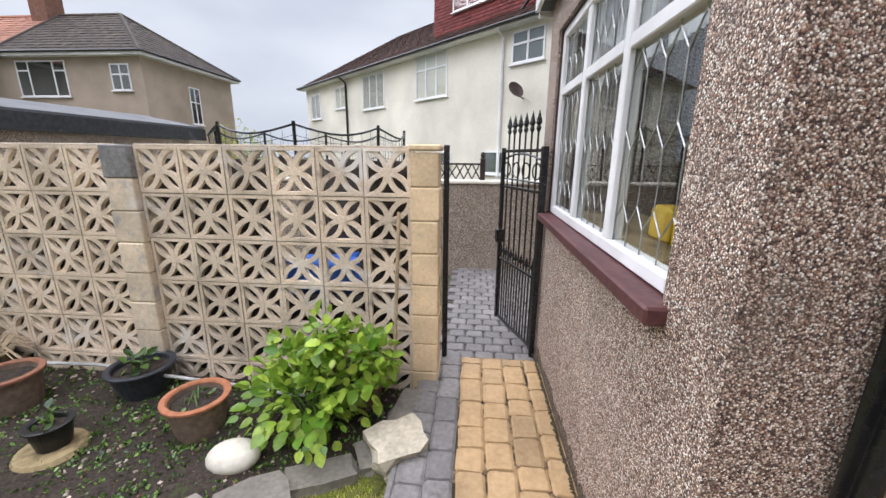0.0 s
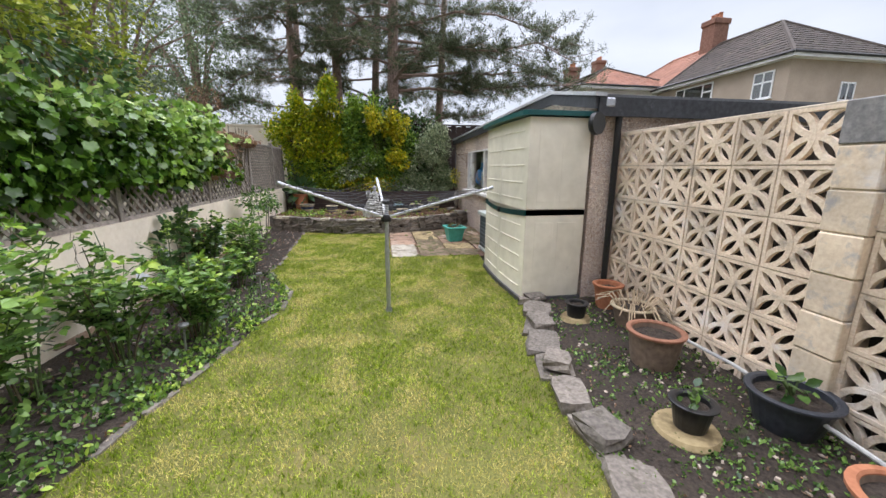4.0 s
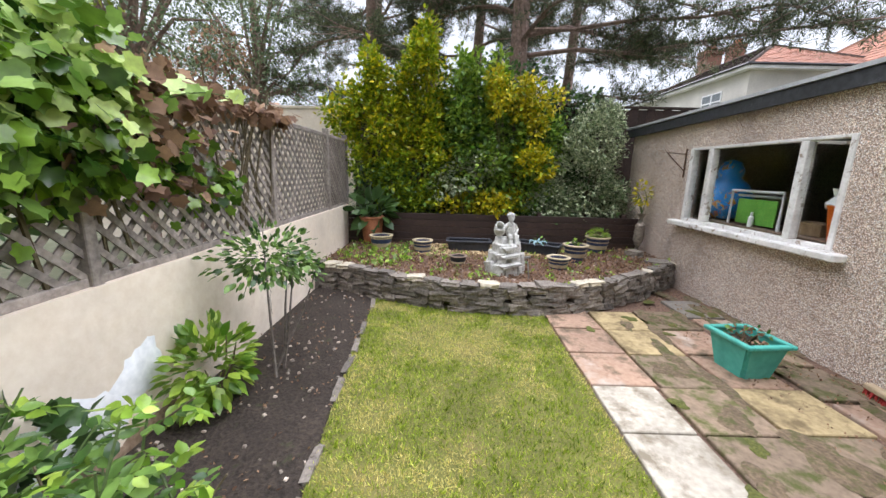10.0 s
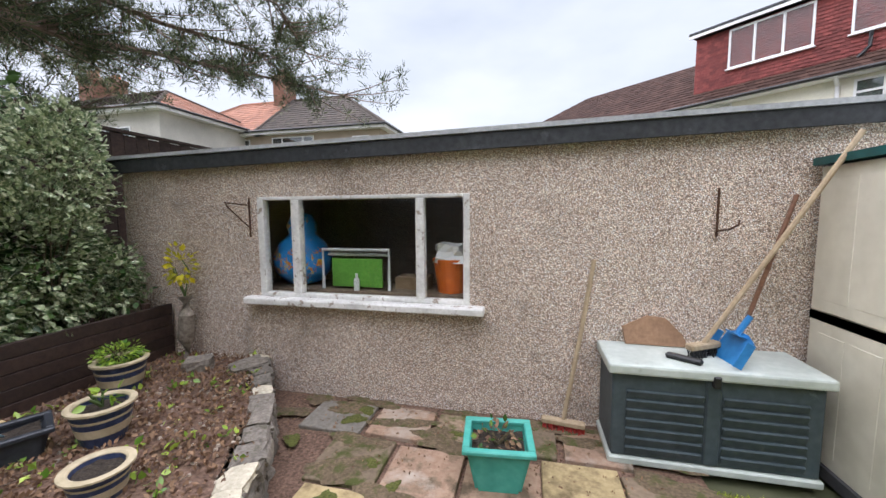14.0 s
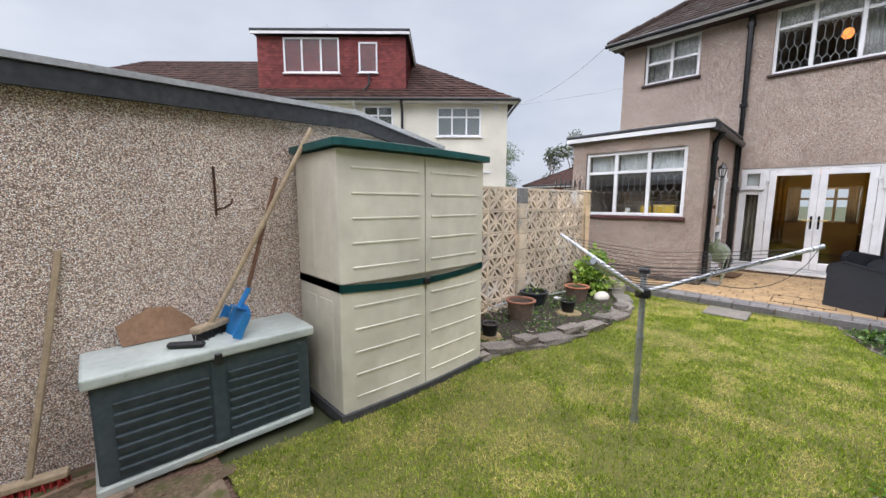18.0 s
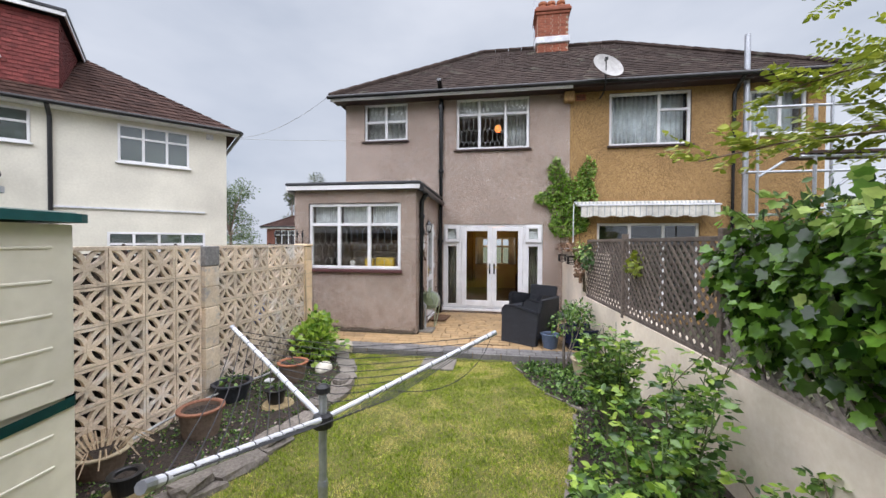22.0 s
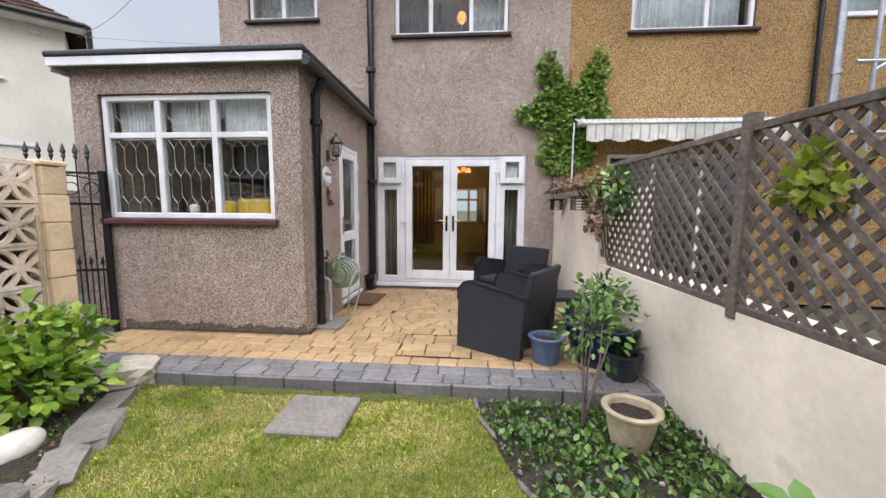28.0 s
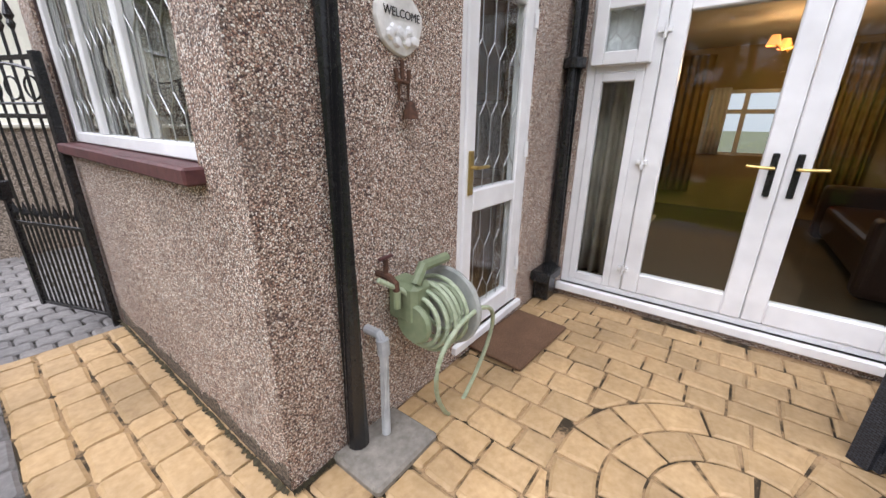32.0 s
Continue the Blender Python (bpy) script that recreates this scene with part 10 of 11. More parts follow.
shrub("golden_shrub", [((-12.05, -2.2, 2.0), (0.45, 0.66, 0.75)), ((-12.0, -1.6, 1.5), (0.5, 0.75, 0.8)), ((-12.0, -1.6, 2.5), (0.42, 0.6, 0.6))] + sprays(3, 20, -2.8, -1.3, 1.4, 2.6) + sprays(4, 9, -2.5, -1.2, 2.6, 3.05) + sprays(5, 6, -1.75, -1.45, 2.9, 3.4) + sprays(6, 5, -3.1, -2.6, 1.9, 2.3) + sprays(7, 12, -2.4, -1.3, 0.8, 1.5), LEAF_YELLOWGREEN, 0.075, "oval", "tall golden-green shrub behind the raised bed", 14500, [(-12.4, -1.7, 0), (-12.4, -2.0, 0)], 60, twigs=1, droop=-0.25, spread=0.6, shell=0.45, extra=((LEAF_GOLD, 0.3, 1.5, 3.6, "golden leaves at the tips"), (LEAF_ROSE, 0.45, 0.2, 1.5, "dark green leaves low in the shrub")))
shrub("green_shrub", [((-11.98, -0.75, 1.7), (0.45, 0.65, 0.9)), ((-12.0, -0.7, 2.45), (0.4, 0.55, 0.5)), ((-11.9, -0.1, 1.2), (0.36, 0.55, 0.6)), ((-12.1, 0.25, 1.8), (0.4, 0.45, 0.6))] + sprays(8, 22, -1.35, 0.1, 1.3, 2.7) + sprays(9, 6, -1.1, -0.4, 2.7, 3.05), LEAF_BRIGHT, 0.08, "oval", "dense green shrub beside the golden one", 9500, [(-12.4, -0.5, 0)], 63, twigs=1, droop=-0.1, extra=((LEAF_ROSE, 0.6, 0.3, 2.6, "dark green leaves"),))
shrub("yellow_shrub", sprays(10, 7, -0.55, -0.35, 2.1, 2.8, -11.62, 0.2) + sprays(11, 16, -0.2, 0.36, 1.5, 2.6, -11.66, 0.24) + sprays(12, 14, -1.25, 0.05, 0.8, 1.05, -11.6, 0.14), LEAF_GOLD, 0.07, "oval", "sprays of yellow variegated leaves among the shrubs", 3700, [(-12.3, -0.1, 0), (-12.3, -0.6, 0)], 64, twigs=1, droop=-0.1, extra=((LEAF_YELLOWGREEN, 0.3, 0.5, 3, "greener leaves"),))
shrub("dark_shrub", [((-12.4, 0.55, 1.3), (0.45, 0.7, 1.0)), ((-12.3, -2.4, 1.0), (0.4, 0.4, 0.7)), ((-12.3, -1.0, 0.8), (0.6, 1.5, 0.5)), ((-12.4, 1.2, 1.0), (0.4, 0.4, 0.7)), ((-12.6, -0.2, 2.7), (0.4, 0.8, 0.6)), ((-12.6, 0.8, 2.35), (0.4, 0.6, 0.5))], LEAF_DARK, 0.09, "oval", "dark evergreen shrub behind the raised bed", 8000, [(-12.35, 0.3, 0)], 61)
shrub("variegated_shrub", [((-11.95, 0.95, 1.25), (0.45, 0.6, 0.7)), ((-11.95, 1.15, 1.9), (0.4, 0.45, 0.5)), ((-11.85, 0.55, 0.95), (0.35, 0.45, 0.35)), ((-11.8, 1.4, 1.0), (0.3, 0.28, 0.35)), ((-11.9, 1.3, 2.25), (0.2, 0.2, 0.25))], LEAF_SILVER, 0.062, "oval", "silvery variegated shrub behind the raised bed", 9500, [(-11.9, 0.95, 0)], 62, droop=-0.05, extra=((LEAF_DARK, 0.25, 0.2, 1.4, "dark leaves low in the shrub"),))
shrub("variegated_shrub", [((-11.68, -1.0, 1.3), (0.2, 0.36, 0.28)), ((-11.66, -0.65, 1.5), (0.18, 0.24, 0.24)), ((-11.68, -1.25, 1.15), (0.16, 0.24, 0.2))], LEAF_SILVER, 0.075, "oval", "silver-grey sprays in front of the golden shrub", 900, [(-11.7, -0.75, 0)], 65)
shrub("broad_leaved_plant", [((-11.45, -2.3, 0.75), (0.25, 0.25, 0.22))], LEAF_DARK, 0.22, "oval", "dark broad-leaved plant in the corner pot", 90, [(-11.45, -2.3, 0.3)], 66, GREENSTEM, droop=0.1, category="potted plant")
bm = bmesh.new()
tube(bm, [(-11.2, 1.62, 0.2), (-11.23, 1.64, 0.45), (-11.18, 1.62, 0.68), (-11.2, 1.63, 0.84)], 0.075, 10, True, 0.06)
tagged(obj("tree_stump", bm, surface("weathered_stump", (0.16, 0.13, 0.10), (0.36, 0.31, 0.26), 25, 6, 0.95, 0.9, dist=0.02)), "short weathered stump by the garage wall", "stump")
shrub("young_shoot", [((-11.18, 1.6, 1.12), (0.12, 0.1, 0.16))], LEAF_GOLD, 0.06, "oval", "yellow-green shoot sprouting from the stump", 90, [(-11.2, 1.63, 0.84)], 67, GREENSTEM)


def pine(x, y, h, r0, seed, limbs, label, lean=(0, 0), low=0.24, high=0.82, extra=(), dense=1.0):
    """A tall pine: bare reddish trunk, crooked limbs, needle tufts on fine twigs. extra: (height share, heading, length, rise)."""
    e = thing("pine_tree", at(x, y, 0), label, "tree")
    r = random.Random(seed)
    bm = bmesh.new()
    tr = [Vector((lean[0] * t * t + 0.12 * math.sin(t * 5 + seed), lean[1] * t * t + 0.1 * math.sin(t * 4 + seed), h * t)) for t in [i / 10 for i in range(11)]]
    tube(bm, tr, r0, 12, True, r0 * 0.3)
    part("trunk", bm, TREEBARK, e)
    P, D = [], []
    rng = np.random.default_rng(seed)
    plan = []
    for k in range(limbs):
        t = low + (high - low) * (k + r.random()) / limbs
        plan.append((t, k * 2.4 + r.uniform(-0.5, 0.5), (3.9 - 2.2 * t) * r.uniform(0.75, 1.25), r.uniform(-0.15, 0.3) + 0.5 * (t - 0.3)))
    plan += list(extra)
    for k, (t, a, ln, rise) in enumerate(plan):
        i = min(9, int(t * 10))
        b = tr[i].lerp(tr[i + 1], t * 10 - i)
        pts = [b]
        for j in range(1, 6):
            f = j / 5
            pts.append(b + Vector((math.cos(a + 0.25 * math.sin(f * 3 + k)) * ln * f, math.sin(a + 0.25 * math.sin(f * 3 + k)) * ln * f, ln * (rise * f - 0.14 * f * f + r.uniform(-0.04, 0.04)))))
        bm = bmesh.new()
        tube(bm, pts, 0.05 * (1.2 - t * 0.7), 6, True, 0.01)
        for j in range(int(11 * ln)):
            f = r.uniform(0.25, 1.0)
            q = int(min(4, f * 5))
            s = pts[q].lerp(pts[q + 1], f * 5 - q)
            aa = a + r.choice((-1, 1)) * r.uniform(0.3, 1.4)
            l2 = min(0.85, ln * 0.3) * r.uniform(0.35, 1.2)
            tip = s + Vector((math.cos(aa) * l2, math.sin(aa) * l2, r.uniform(-0.3, 0.3) * l2 * 1.6))
            tube(bm, [s, s.lerp(tip, 0.5) + Vector((0, 0, -0.03)), tip], 0.011, 4, False, 0.004)
            for c, rad, m in ((tip, 0.15, 70), (s.lerp(tip, 0.7), 0.14, 56), (s.lerp(tip, 0.4), 0.11, 26)):
                v = rng.normal(0, 1, (m, 3))
                v /= np.linalg.norm(v, axis=1, keepdims=True)
                P.append(np.array(c) + v * rad * rng.random((m, 1)) * 0.9)
                D.append(v + np.array([0, 0, 0.3]))
        part("limb", bm, TREEBARK, e)
    P, D = np.concatenate(P), np.concatenate(D)
    leaves("foliage", P, D, 0.085, "grass", LEAF_PINE, e, "", seed, 0.0, 0.35)
    return e


pine(-13.75, 0.05, 12.0, 0.22, 71, 20, "tall pine with a reddish trunk behind the fence", (0.4, 0.8), 0.31, extra=((0.3, 1.2, 5.2, 0.12), (0.34, 1.4, 5.0, 0.06), (0.38, 1.25, 5.3, 0.1), (0.45, 1.1, 5.2, 0.0), (0.33, 1.7, 4.6, 0.1), (0.42, 1.55, 5.0, 0.02)))
pine(-14.6, -1.55, 12.5, 0.19, 72, 18, "tall pine with a reddish trunk behind the fence", (-0.2, 0.2), 0.37)
pine(-15.7, -3.05, 11.5, 0.19, 73, 18, "tall pine with a reddish trunk behind the fence", (-0.4, -0.3), 0.34)
pine(-18.0, -0.5, 12.5, 0.2, 74, 22, "taller pine further behind the fence", (0.2, 0.4), 0.16)
pine(-17.0, 1.9, 11.5, 0.18, 75, 18, "pine standing behind the tall dark fence", (0.3, 0.5), 0.16)
pine(-20.5, -4.0, 12.5, 0.2, 76, 20, "pine far behind the trellis corner", (0.2, 0.4), 0.14)
pine(-19.0, -7.5, 12.0, 0.2, 77, 18, "pine far beyond the gardens", (0.2, -0.4), 0.2)


def broadleaf(x, y, h, rad, material, seed, label, size=0.16, count=2600, shape="diamond", trunk=0.12, blobs=9, low=0.42, name="tree"):
    e = thing(name, at(x, y, 0), label, "tree")
    r = random.Random(seed)
    bm = bmesh.new()
    tube(bm, [(0, 0, 0), (0.06, 0.03, h * 0.3), (0.0, 0.08, h * 0.6)], trunk, 10, True, trunk * 0.5)
    part("trunk", bm, TREEBARK, e)
    P, D = [], []
    rng = np.random.default_rng(seed)
    for k in range(blobs):
        bm = bmesh.new()
        a = k * 2.4 + r.uniform(-0.4, 0.4)
        f = r.uniform(0.25, 0.95)
        c = Vector((math.cos(a) * rad * f * 0.75, math.sin(a) * rad * f * 0.75, h * (low + (1 - low) * r.uniform(0.1, 0.9))))
        tube(bm, [(0, 0.05, h * 0.35), c * 0.5 + Vector((0, 0, h * 0.22)), c], 0.05, 6, True, 0.012)
        part("limb", bm, TREEBARK, e)
        s = rad * r.uniform(0.35, 0.5)
        p, d = blob_points(rng, count // blobs, tuple(c), (s, s, s * 0.75), 0.3)
        P.append(p)
        D.append(d)
    leaves("crown", np.concatenate(P), np.concatenate(D), size, shape, material, e, "", seed, 0.3, 0.7)
    return e


LEAF_BIRCH = leafmat("grey_green_leaf", (0.07, 0.11, 0.05), (0.26, 0.33, 0.17), 0.55)
broadleaf(-8.4, -5.0, 5.0, 1.6, LEAF_LIME, 93, "smaller lime-green tree beyond the south wall", 0.085, 8000, low=0.36, blobs=18)
broadleaf(-5.7, -5.0, 5.8, 1.9, LEAF_LIME, 81, "lime-green leafy tree beyond the south wall", 0.085, 13000, low=0.34, blobs=24)
broadleaf(-9.0, -6.2, 7.6, 2.4, LEAF_BIRCH, 82, "grey-green birch beyond the south wall", 0.075, 13000, blobs=24, low=0.3)
broadleaf(-12.5, -6.6, 8.5, 2.6, LEAF_BIRCH, 83, "grey-green birch beyond the trellis", 0.075, 14000, blobs=26, low=0.28)
broadleaf(-16.5, -6.5, 9.0, 2.8, LEAF_BIRCH, 84, "tall grey-green tree beyond the gardens", 0.085, 13000, blobs=24, low=0.25)
broadleaf(-10.6, -4.4, 3.0, 0.9, LEAF_DEAD, 94, "browned shrub beyond the trellis", 0.06, 2600, "diamond", 0.05, 8, 0.45, name="shrub")
def locust(x, y, h, seed, label):
    """A thin tree with flat sprays of feathery golden-green leaves."""
    e = thing("locust_tree", at(x, y, 0), label, "tree")
    r = random.Random(seed)
    bm = bmesh.new()
    tube(bm, [(0, 0, 0), (0.05, 0.04, h * 0.4), (0.0, 0.1, h)], 0.06, 8, True, 0.02)
    part("trunk", bm, TREEBARK, e)
    P, D = [], []
    for k in range(26):
        z = h * r.uniform(0.5, 1.0)
        a = k * 2.4
        ln = r.uniform(0.9, 1.9)
        pts = [Vector((math.cos(a) * ln * f, math.sin(a) * ln * f + 0.08, z + 0.35 * ln * f - 0.3 * ln * f * f)) for f in (0, 0.25, 0.5, 0.75, 1.0)]
        bm = bmesh.new()
        tube(bm, pts, 0.014, 5, True, 0.004)
        part("limb", bm, TREEBARK, e)
        for j in range(28):
            f = 0.3 + 0.7 * j / 27
            q = min(3, int(f * 4))
            s = pts[q].lerp(pts[q + 1], f * 4 - q)
            fa = a + r.uniform(-1.5, 1.5)
            fd = Vector((math.cos(fa), math.sin(fa), r.uniform(-0.55, 0.75)))
            sd = Vector((-math.sin(fa), math.cos(fa), 0))
            for i in range(9):
                for sg in (-1, 1):
                    P.append(s + fd * (0.03 + 0.028 * i))
                    D.append(sd * sg + fd * 0.5)
    leaves("foliage", np.array(P), np.array(D), 0.055, "oval", LEAF_LIME, e, "", seed, 0.05, 0.15)
    return e


locust(-4.6, -3.95, 3.3, 85, "golden-green feathery locust tree overhanging the trellis")
broadleaf(-3.6, -4.3, 2.4, 1.1, LEAF_DARK, 90, "dark shrubby tree beyond the trellis", 0.1, 4200, "oval", 0.08, 12, 0.25)
broadleaf(-7.2, -4.3, 3.0, 1.3, LEAF_DARK, 95, "dark shrubby tree behind the ivy", 0.1, 4200, "oval", 0.08, 12, 0.25)
broadleaf(-9.5, 27.0, 5.6, 2.2, LEAF_RED, 86, "copper-leaved tree between the houses", 0.25, 1800)
broadleaf(-6.5, 25.0, 6.2, 1.6, LEAF_LIME, 87, "yellow-green tree between the houses", 0.25, 1500)
broadleaf(20.0, 20.4, 6.6, 2.3, LEAF_FAR, 88, "green tree in the street beyond", 0.15, 7000, blobs=18, low=0.2)
broadleaf(27.0, 19.2, 7.2, 1.5, LEAF_PINE, 89, "dark conifer in the street beyond", 0.2, 2200, low=0.2)
broadleaf(28.0, 17.2, 8.6, 1.9, LEAF_PINE, 91, "dark conifer far down the street", 0.22, 2200, low=0.2)
broadleaf(-7.5, 10.5, 2.6, 1.2, LEAF_LIME, 92, "rounded yellow-green garden shrub beyond the garage", 0.09, 1200, low=0.3, name="shrub")

# ---- paving pieces, last ----
def cobble_mesh(name, w, d, h=0.03, bev=0.014, seed=0, material=None):
    r = random.Random(seed)
    bm = bmesh.new()
    pts = []
    for (x, y), (ux, uy) in (((-1, -1), (1, 0)), ((1, -1), (0, 1)), ((1, 1), (-1, 0)), ((-1, 1), (0, -1))):
        for f in (0.14, 1.0, 1.86):  # along the side from its corner
            jx, jy = r.uniform(0.955, 1.01), r.uniform(0.955, 1.01)
            px, py = x + ux * f, y + uy * f
            pts.append((px * w / 2 * jx, py * d / 2 * jy))
    k = len(pts)
    lo = [bm.verts.new((x, y, 0)) for x, y in pts]
    md = [bm.verts.new((x, y, h - bev * 0.6)) for x, y in pts]
    hi = [bm.verts.new((x * (1 - 2 * bev / w), y * (1 - 2 * bev / max(d, 0.16) * (0.16 if d > 0.5 else 1) * (1 if d < 0.5 else 6)), h + r.uniform(-0.002, 0.002))) for x, y in pts]
    bm.faces.new(hi)
    for a, b in ((lo, md), (md, hi)):
        for i in range(k):
            bm.faces.new((a[i], a[(i + 1) % k], b[(i + 1) % k], b[i]))
    me = bpy.data.meshes.new(name)
    bm.to_mesh(me)
    bm.free()
    me.materials.append(material)
    return me


CW = 0.157
SAND = [cobble_mesh("cobble", CW - 0.009, 1.0, seed=k, material=COBBLE) for k in range(6)]
CIRC = (0.62, -0.92)
r = random.Random(11)
rest = []


def sand_free(x, y, pad=0.0):
    if math.hypot(x - CIRC[0], y - CIRC[1]) < 0.63:
        return False
    return (y < 0.43 - 0.02 or x < -0.2 - 0.02) and x < 2.05


def cut_cobble(x, y, length):
    """A cobble whose edge is cut to the round feature."""
    w, d = (CW - 0.012) / 2, (length - 0.012) / 2
    corner = [(-w, -d), (w, -d), (w, d), (-w, d)]
    pts = [(a[0] + (b[0] - a[0]) * t / 4, a[1] + (b[1] - a[1]) * t / 4) for a, b in zip(corner, corner[1:] + corner[:1]) for t in range(4)]
    bm = bmesh.new()
    rows = []
    for k, z in ((1.0, 0.0), (1.0, 0.023), (0.82, 0.03)):
        row = []
        for px, py in pts:
            dx, dy = x + px * k - CIRC[0], y + py * k - CIRC[1]
            q = math.hypot(dx, dy)
            f = max(1.0, (0.662 + (1 - k) * 0.06) / q)
            row.append(bm.verts.new((CIRC[0] + dx * f - x, CIRC[1] + dy * f - y, z)))
        rows.append(row)
    bm.faces.new(rows[2])
    for a, b in zip(rows, rows[1:]):
        for i in range(16):
            bm.faces.new((a[i], a[(i + 1) % 16], b[(i + 1) % 16], b[i]))
    o = part("cobble", bm, COBBLE, patio)
    o.matrix_basis = at(x, y, 0.074)


n_made = 0
col = 0
x = -0.78 + CW / 2
while x < 2.05:
    y = -2.68 + r.uniform(0, 0.1)
    y_end = 2.34 if x < -0.22 else 0.42
    while y < y_end - 0.05:
        length = min(r.uniform(0.14, 0.25), y_end - y)
        cy = y + length / 2
        if sand_free(x, cy):
            m = pose(x + r.uniform(-0.004, 0.004), cy, 0.074, r.uniform(-0.7, 0.7), r.uniform(-0.7, 0.7), r.uniform(-2.5, 2.5))
            if math.hypot(x - CIRC[0], cy - CIRC[1]) < 0.82:
                cut_cobble(x, cy, length)
            elif n_made < 300 and x < 1.25 and y > -1.9:
                ob = new("cobble", SAND[n_made % 6])
                ob.parent = patio
                ob.matrix_basis = m @ Matrix.Diagonal((1, length - 0.008, 1, 1))
                n_made += 1
            else:
                rest.append((m, length))
        y += length
    x += CW
bm = bmesh.new()
for m, length in rest:
    rr = random.Random(len(bm.verts))
    w, d, h, bv = (CW - 0.012) / 2, (length - 0.012) / 2, 0.03, 0.012
    lo = [bm.verts.new(m @ Vector((a * w, b * d, 0))) for a, b in ((-1, -1), (1, -1), (1, 1), (-1, 1))]
    md = [bm.verts.new(m @ Vector((a * w, b * d, h - 0.007))) for a, b in ((-1, -1), (1, -1), (1, 1), (-1, 1))]
    hi = [bm.verts.new(m @ Vector((a * (w - bv), b * (d - bv), h))) for a, b in ((-1, -1), (1, -1), (1, 1), (-1, 1))]
    bm.faces.new(hi)
    for p, q in ((lo, md), (md, hi)):
        for i in range(4):
            bm.faces.new((p[i], p[(i + 1) % 4], q[(i + 1) % 4], q[i]))
COBBLE_FAR = surface("sand_printed_concrete_joined", (0.37, 0.245, 0.115), (0.47, 0.325, 0.175), 35, 3.0, 0.6, 0.35, stain=(0.28, 0.18, 0.085), stain_at=(0.6, 0.78), island=0.13, spec=0.45)
tagged(part("cobbles_far", bm, COBBLE_FAR, patio), "", "", "", "stuff")

# the round feature
def sector(r0, r1, a0, a1, h=0.03, bev=0.012, n=4):
    bm = bmesh.new()
    def ringpts(ra, rb, b0, b1, z):
        return [bm.verts.new((rb * math.cos(b0 + (b1 - b0) * i / n), rb * math.sin(b0 + (b1 - b0) * i / n), z)) for i in range(n + 1)] + [bm.verts.new((ra * math.cos(b1 + (b0 - b1) * i / n), ra * math.sin(b1 + (b0 - b1) * i / n), z)) for i in range(n + 1)]
    da = bev / max(r1, 0.1)
    lo, md, hi = ringpts(r0, r1, a0, a1, 0), ringpts(r0, r1, a0, a1, h - 0.007), ringpts(r0 + bev, r1 - bev, a0 + da * 1.5, a1 - da * 1.5, h)
    bm.faces.new(hi)
    k = len(lo)
    for p, q in ((lo, md), (md, hi)):
        for i in range(k):
            bm.faces.new((p[i], p[(i + 1) % k], q[(i + 1) % k], q[i]))
    return bm


bm = bmesh.new()
lathe(bm, [(0.165, 0.0), (0.165, 0.022), (0.15, 0.03), (0.001, 0.031)], 28)
o = part("centre_stone", bm, COBBLE, patio)
o.matrix_basis = at(*CIRC, 0.074)
for r0, r1, k in ((0.175, 0.32, 9), (0.33, 0.475, 14), (0.485, 0.65, 19)):
    g = 0.006 / r0
    a0 = 0.0
    for i in range(k):
        a1 = 2 * math.pi * (i + 1) / k + (r.uniform(-0.05, 0.05) if i < k - 1 else 0)
        o = part("ring_stone", sector(r0, r1, a0 + g, a1 - g), COBBLE, patio)
        o.matrix_basis = at(*CIRC, 0.074) @ pose(0, 0, 0, 0, 0, k * 13)
        a0 = a1

# grey edging courses, kerb, side path
GREYS = [cobble_mesh("cobble", 0.142, 1.0, seed=30 + k, material=COBBLEGREY) for k in range(5)]
for cx in (-1.0, -0.855):
    y = -2.68
    while y < 2.3:
        length = r.uniform(0.15, 0.24)
        o = new("edging_cobble", GREYS[r.randrange(5)])
        o.parent = patio
        o.matrix_basis = pose(cx, y + length / 2, 0.074, 0, 0, r.uniform(-2, 2)) @ Matrix.Diagonal((1, length - 0.008, 1, 1))
        y += length
y = -2.68
while y < 1.5:
    length = r.uniform(0.38, 0.46)
    bm = bmesh.new()
    box(bm, (-1.105, y + 0.005, -0.08), (-1.07, y + length - 0.005, 0.096), bev=0.008)
    part("kerb_stone", bm, COBBLEGREY, patio)
    y += length
GREYS2 = [cobble_mesh("cobble", 0.15, 0.12, seed=50 + k, material=COBBLEGREY) for k in range(5)]
for i in range(11):
    for j in range(20):
        o = new("cobble", GREYS2[r.randrange(5)])
        o.parent = side_path
        o.matrix_basis = pose(-0.92 + 0.16 * i + (0.08 if j % 2 else 0), 2.43 + 0.125 * j, 0.048, 0, 0, r.uniform(-3, 3))

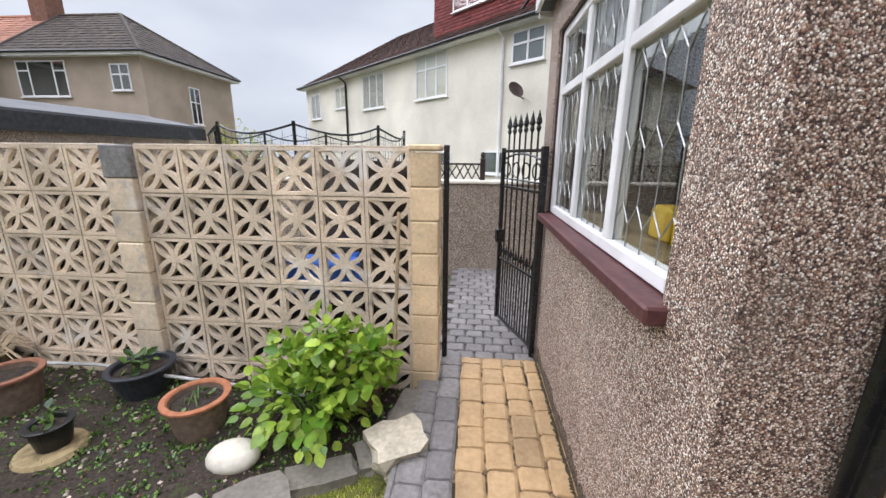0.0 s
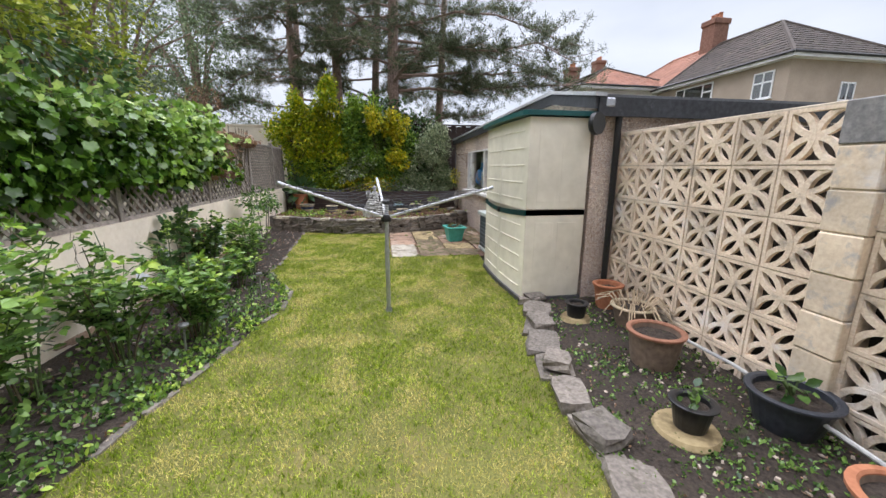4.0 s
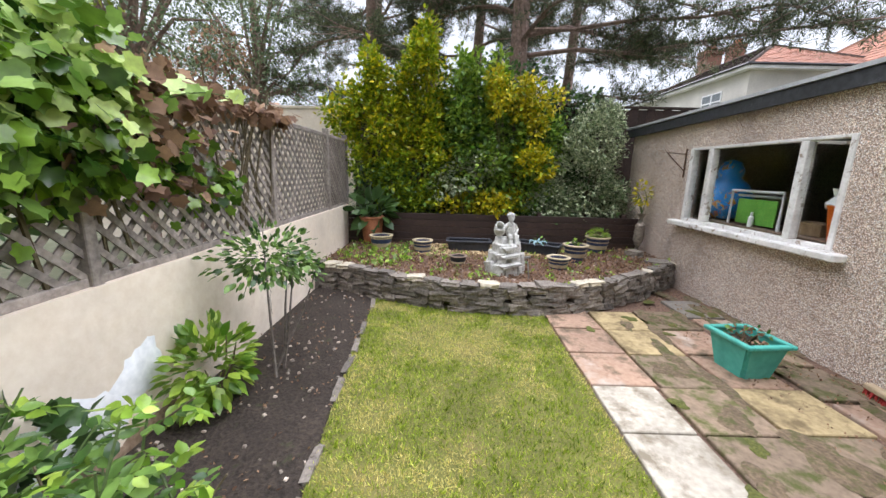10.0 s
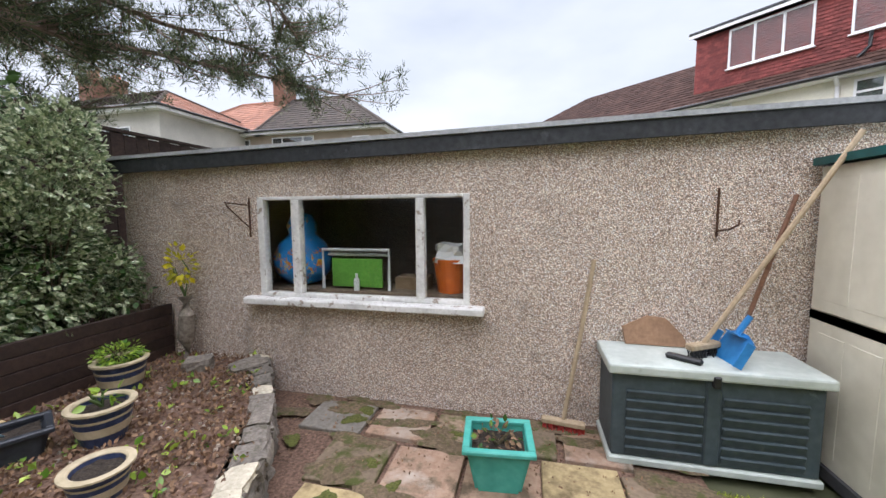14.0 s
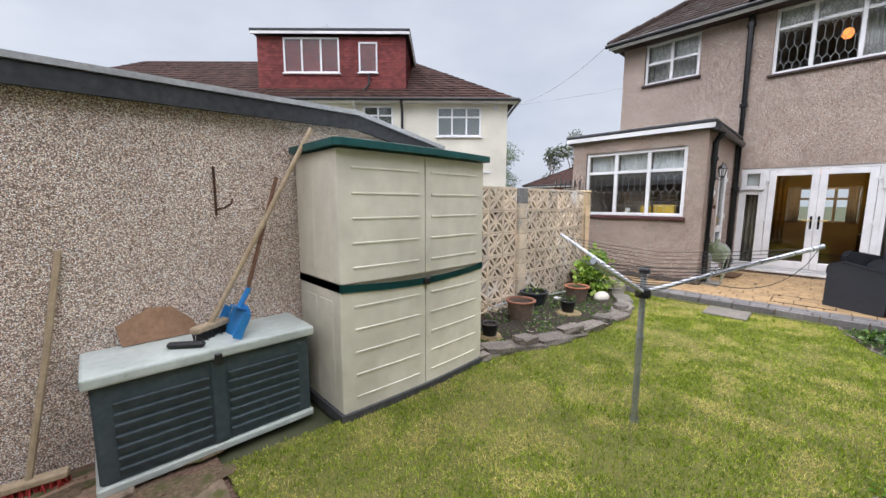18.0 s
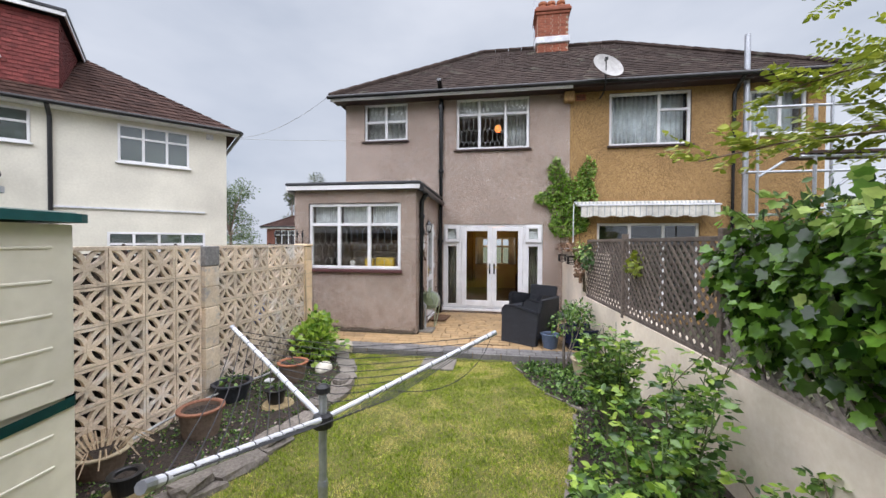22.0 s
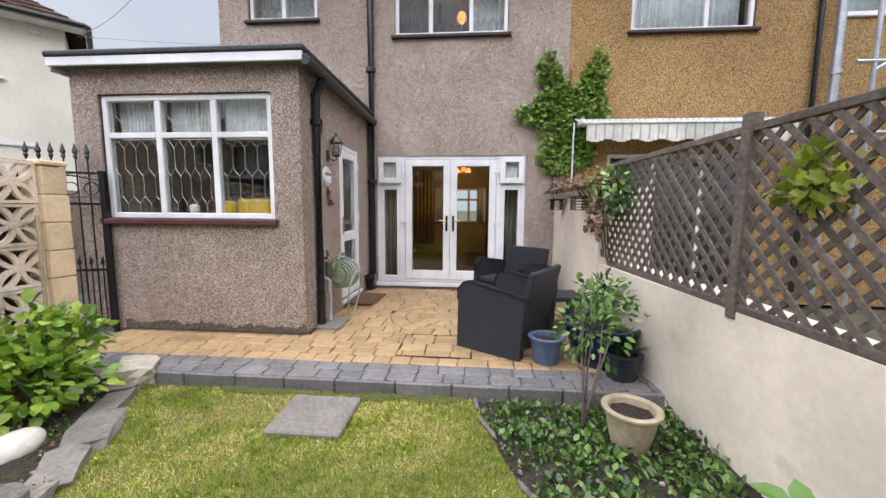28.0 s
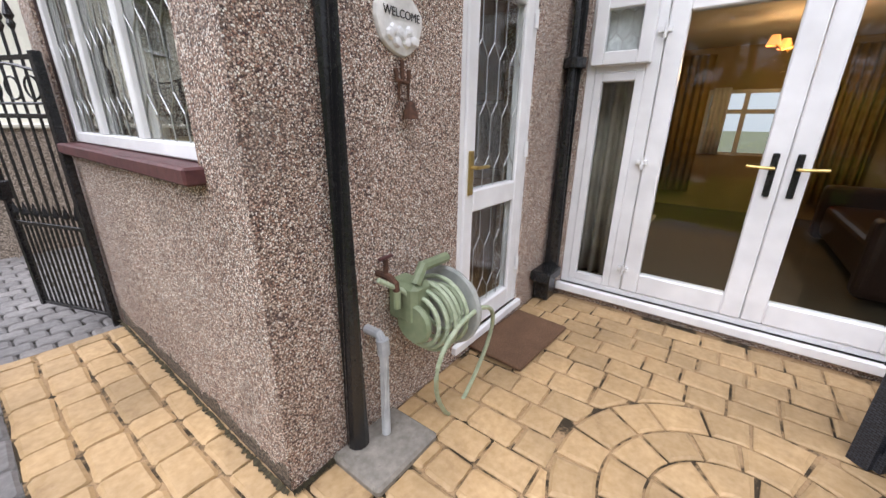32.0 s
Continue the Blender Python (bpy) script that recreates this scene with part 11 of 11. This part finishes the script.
# slabs by the garage
SLABS = [(-9.47, -0.17, 0.46, 0.46, SLABPINK), (-9.0, -0.17, 0.46, 0.46, SLABPINK), (-8.54, -0.17, 0.46, 0.46, SLABPINK), (-8.08, -0.17, 0.46, 0.43, SLABPALE), (-7.62, -0.17, 0.46, 0.43, SLABPALE),
         (-9.45, 0.30, 0.46, 0.46, SLABCREAM), (-8.99, 0.30, 0.46, 0.46, SLABCREAM), (-8.53, 0.30, 0.46, 0.46, SLABMOSS), (-8.08, 0.28, 0.46, 0.46, SLABMOSS), (-7.62, 0.28, 0.46, 0.46, SLABMOSS),
         (-9.5, 0.78, 0.46, 0.46, SLABMOSS), (-9.02, 0.77, 0.46, 0.44, SLABPINK), (-8.55, 0.77, 0.46, 0.44, SLABPINK), (-8.1, 0.76, 0.46, 0.5, SLABCREAM), (-7.64, 0.76, 0.46, 0.46, SLABMOSS),
         (-9.85, 1.26, 0.5, 0.4, SLABGREY), (-9.32, 1.28, 0.46, 0.4, SLABPINK), (-8.84, 1.26, 0.42, 0.4, SLABMOSS), (-8.4, 1.28, 0.42, 0.38, SLABMOSS), (-7.95, 1.28, 0.42, 0.38, SLABPINK)]
paving = structure(thing("paving", ID, "old mixed paving slabs by the garage, stained and mossy", "paving"), "old mixed paving slabs by the garage, stained and mossy", "paving")
for x0, y0, w, d, mt_ in SLABS:
    bm = bmesh.new()
    box(bm, (-w / 2 + 0.008, -d / 2 + 0.008, -0.04), (w / 2 - 0.008, d / 2 - 0.008, 0.008), bev=0.006)
    o = part("slab", bm, mt_, paving)
    o.matrix_basis = pose(x0 + w / 2, y0 + d / 2, 0.0, r.uniform(-0.5, 0.5), r.uniform(-0.5, 0.5), r.uniform(-1, 1))

# mud and moss over the slabs
def splat(bm, x, y, z, rx, ry, seed, thick=0.006):
    """A low irregular patch lying on the ground."""
    r_ = random.Random(seed)
    n, rings = 22, []
    ph = [r_.uniform(0, 6.28) for _ in range(4)]
    for f, dz in ((1.0, 0.0), (0.86, 0.55), (0.5, 0.9)):
        ring = []
        for i in range(n):
            a = 2 * math.pi * i / n
            w = 1 + 0.22 * math.sin(2 * a + ph[0]) + 0.16 * math.sin(3 * a + ph[1]) + 0.12 * math.sin(5 * a + ph[2]) + 0.08 * math.sin(9 * a + ph[3])
            ring.append(bm.verts.new((x + rx * f * w * math.cos(a), y + ry * f * w * math.sin(a), z + thick * dz + (0.002 * r_.random() if dz else 0))))
        rings.append(ring)
    for a, b in zip(rings, rings[1:]):
        for i in range(n):
            bm.faces.new((a[i], a[(i + 1) % n], b[(i + 1) % n], b[i]))
    bm.faces.new(rings[-1])


MUD = surface("dark_wet_mud", (0.085, 0.06, 0.035), (0.2, 0.145, 0.088), 50, 6, 0.8, 0.8, stain=(0.07, 0.075, 0.02), stain_at=(0.5, 0.62), dist=0.012)
MOSSGREEN = surface("olive_moss", (0.05, 0.06, 0.012), (0.14, 0.145, 0.035), 70, 8, 0.95, 0.9, dist=0.012)
r = random.Random(19)
bm = bmesh.new()
for k in range(26):
    x = -10.2 + 3.0 * r.random()
    y = 1.72 - abs(r.gauss(0, 0.32))
    if y > 0.62:
        splat(bm, x, y, 0.0095, r.uniform(0.06, 0.2), r.uniform(0.03, 0.09), k, 0.004)
for x, y, rx, ry in ((-8.55, 0.62, 0.22, 0.07), (-8.3, 0.5, 0.1, 0.16), (-8.95, 0.76, 0.2, 0.06), (-9.3, 0.9, 0.2, 0.12), (-7.75, 0.55, 0.12, 0.1), (-8.1, 0.72, 0.3, 0.04), (-9.1, 0.55, 0.12, 0.05), (-7.45, 0.8, 0.18, 0.16), (-7.35, 1.15, 0.2, 0.12), (-7.3, 0.35, 0.1, 0.08)):
    splat(bm, x, y, 0.0095, rx, ry, int(-x * 100))
tagged(obj("mud", bm, MUD, smooth=True), "dark mud and grit washed over the paving slabs", "mud", "", "stuff")
bm = bmesh.new()
for k in range(13):
    x, y = -10.3 + 3.2 * r.random(), 0.1 + 1.5 * r.random()
    splat(bm, x, y, 0.011, r.uniform(0.03, 0.1), r.uniform(0.03, 0.07), 200 + k, 0.004)
for k in range(26):
    splat(bm, -1.13 - 0.05 * r.random(), -1.2 + 2.6 * r.random(), 0.0, r.uniform(0.03, 0.07), r.uniform(0.05, 0.12), 300 + k, 0.02)
tagged(obj("moss", bm, MOSSGREEN, smooth=True), "olive moss in the joints of the slabs and along the kerb", "moss", "", "stuff")
# bare white patches and brown footing on the south wall
BAREWHITE = surface("bluish_white_undercoat", (0.72, 0.74, 0.76), (0.86, 0.87, 0.88), 30, 4, 0.9, 0.3)
FOOTING = surface("brown_exposed_footing", (0.24, 0.16, 0.10), (0.40, 0.29, 0.2), 40, 5, 0.95, 0.7)
for mt_, lab, spots in ((BAREWHITE, "bluish-white bare patches on the cream wall", ((-5.6, 0.24, 0.09, 0.1), (-6.04, 0.3, 0.1, 0.2), (-6.15, 0.12, 0.1, 0.1), (-7.52, 0.34, 0.14, 0.16), (-7.25, 0.24, 0.2, 0.16), (-6.95, 0.2, 0.14, 0.13))),
                        (FOOTING, "brown exposed footing along the cream wall", ((-5.7, 0.03, 0.22, 0.06), (-6.05, 0.02, 0.2, 0.09), (-7.1, 0.03, 0.3, 0.07), (-7.5, 0.02, 0.2, 0.06), (-4.9, 0.02, 0.3, 0.05)))):
    bm = bmesh.new()
    for x, z, rx, rz in spots:
        splat(bm, x, z, 0.0, rx, rz, int(-x * 77), 0.004)
    for v in bm.verts:
        v.co = Vector((v.co.x, -2.6985 + v.co.z, v.co.y))
    structure(obj("wall_patch", bm, mt_, smooth=True), lab, "wall patch")
# crack down the south wall
bm = bmesh.new()
tube(bm, [(-4.855 + 0.02 * math.sin(k * 1.9), -2.6985, 0.86 - 0.06 * k) for k in range(13)], 0.0022, 4)
structure(obj("wall_crack", bm, MUD), "thin dark crack down the cream wall", "crack")
# the pierced blocks
sbm = screen_block_mesh()
block_mesh = bpy.data.meshes.new("screen_block")
sbm.to_mesh(block_mesh)
sbm.free()
block_mesh.materials.append(BLOCK)
for x, z in SCREEN_CELLS:
    o = new("screen_block", block_mesh)
    o.parent = screen
    o.matrix_basis = pose(x + r.uniform(-0.002, 0.002), r.uniform(-0.003, 0.003), z, 0, r.choice((0, 90, 180, 270)), 0)
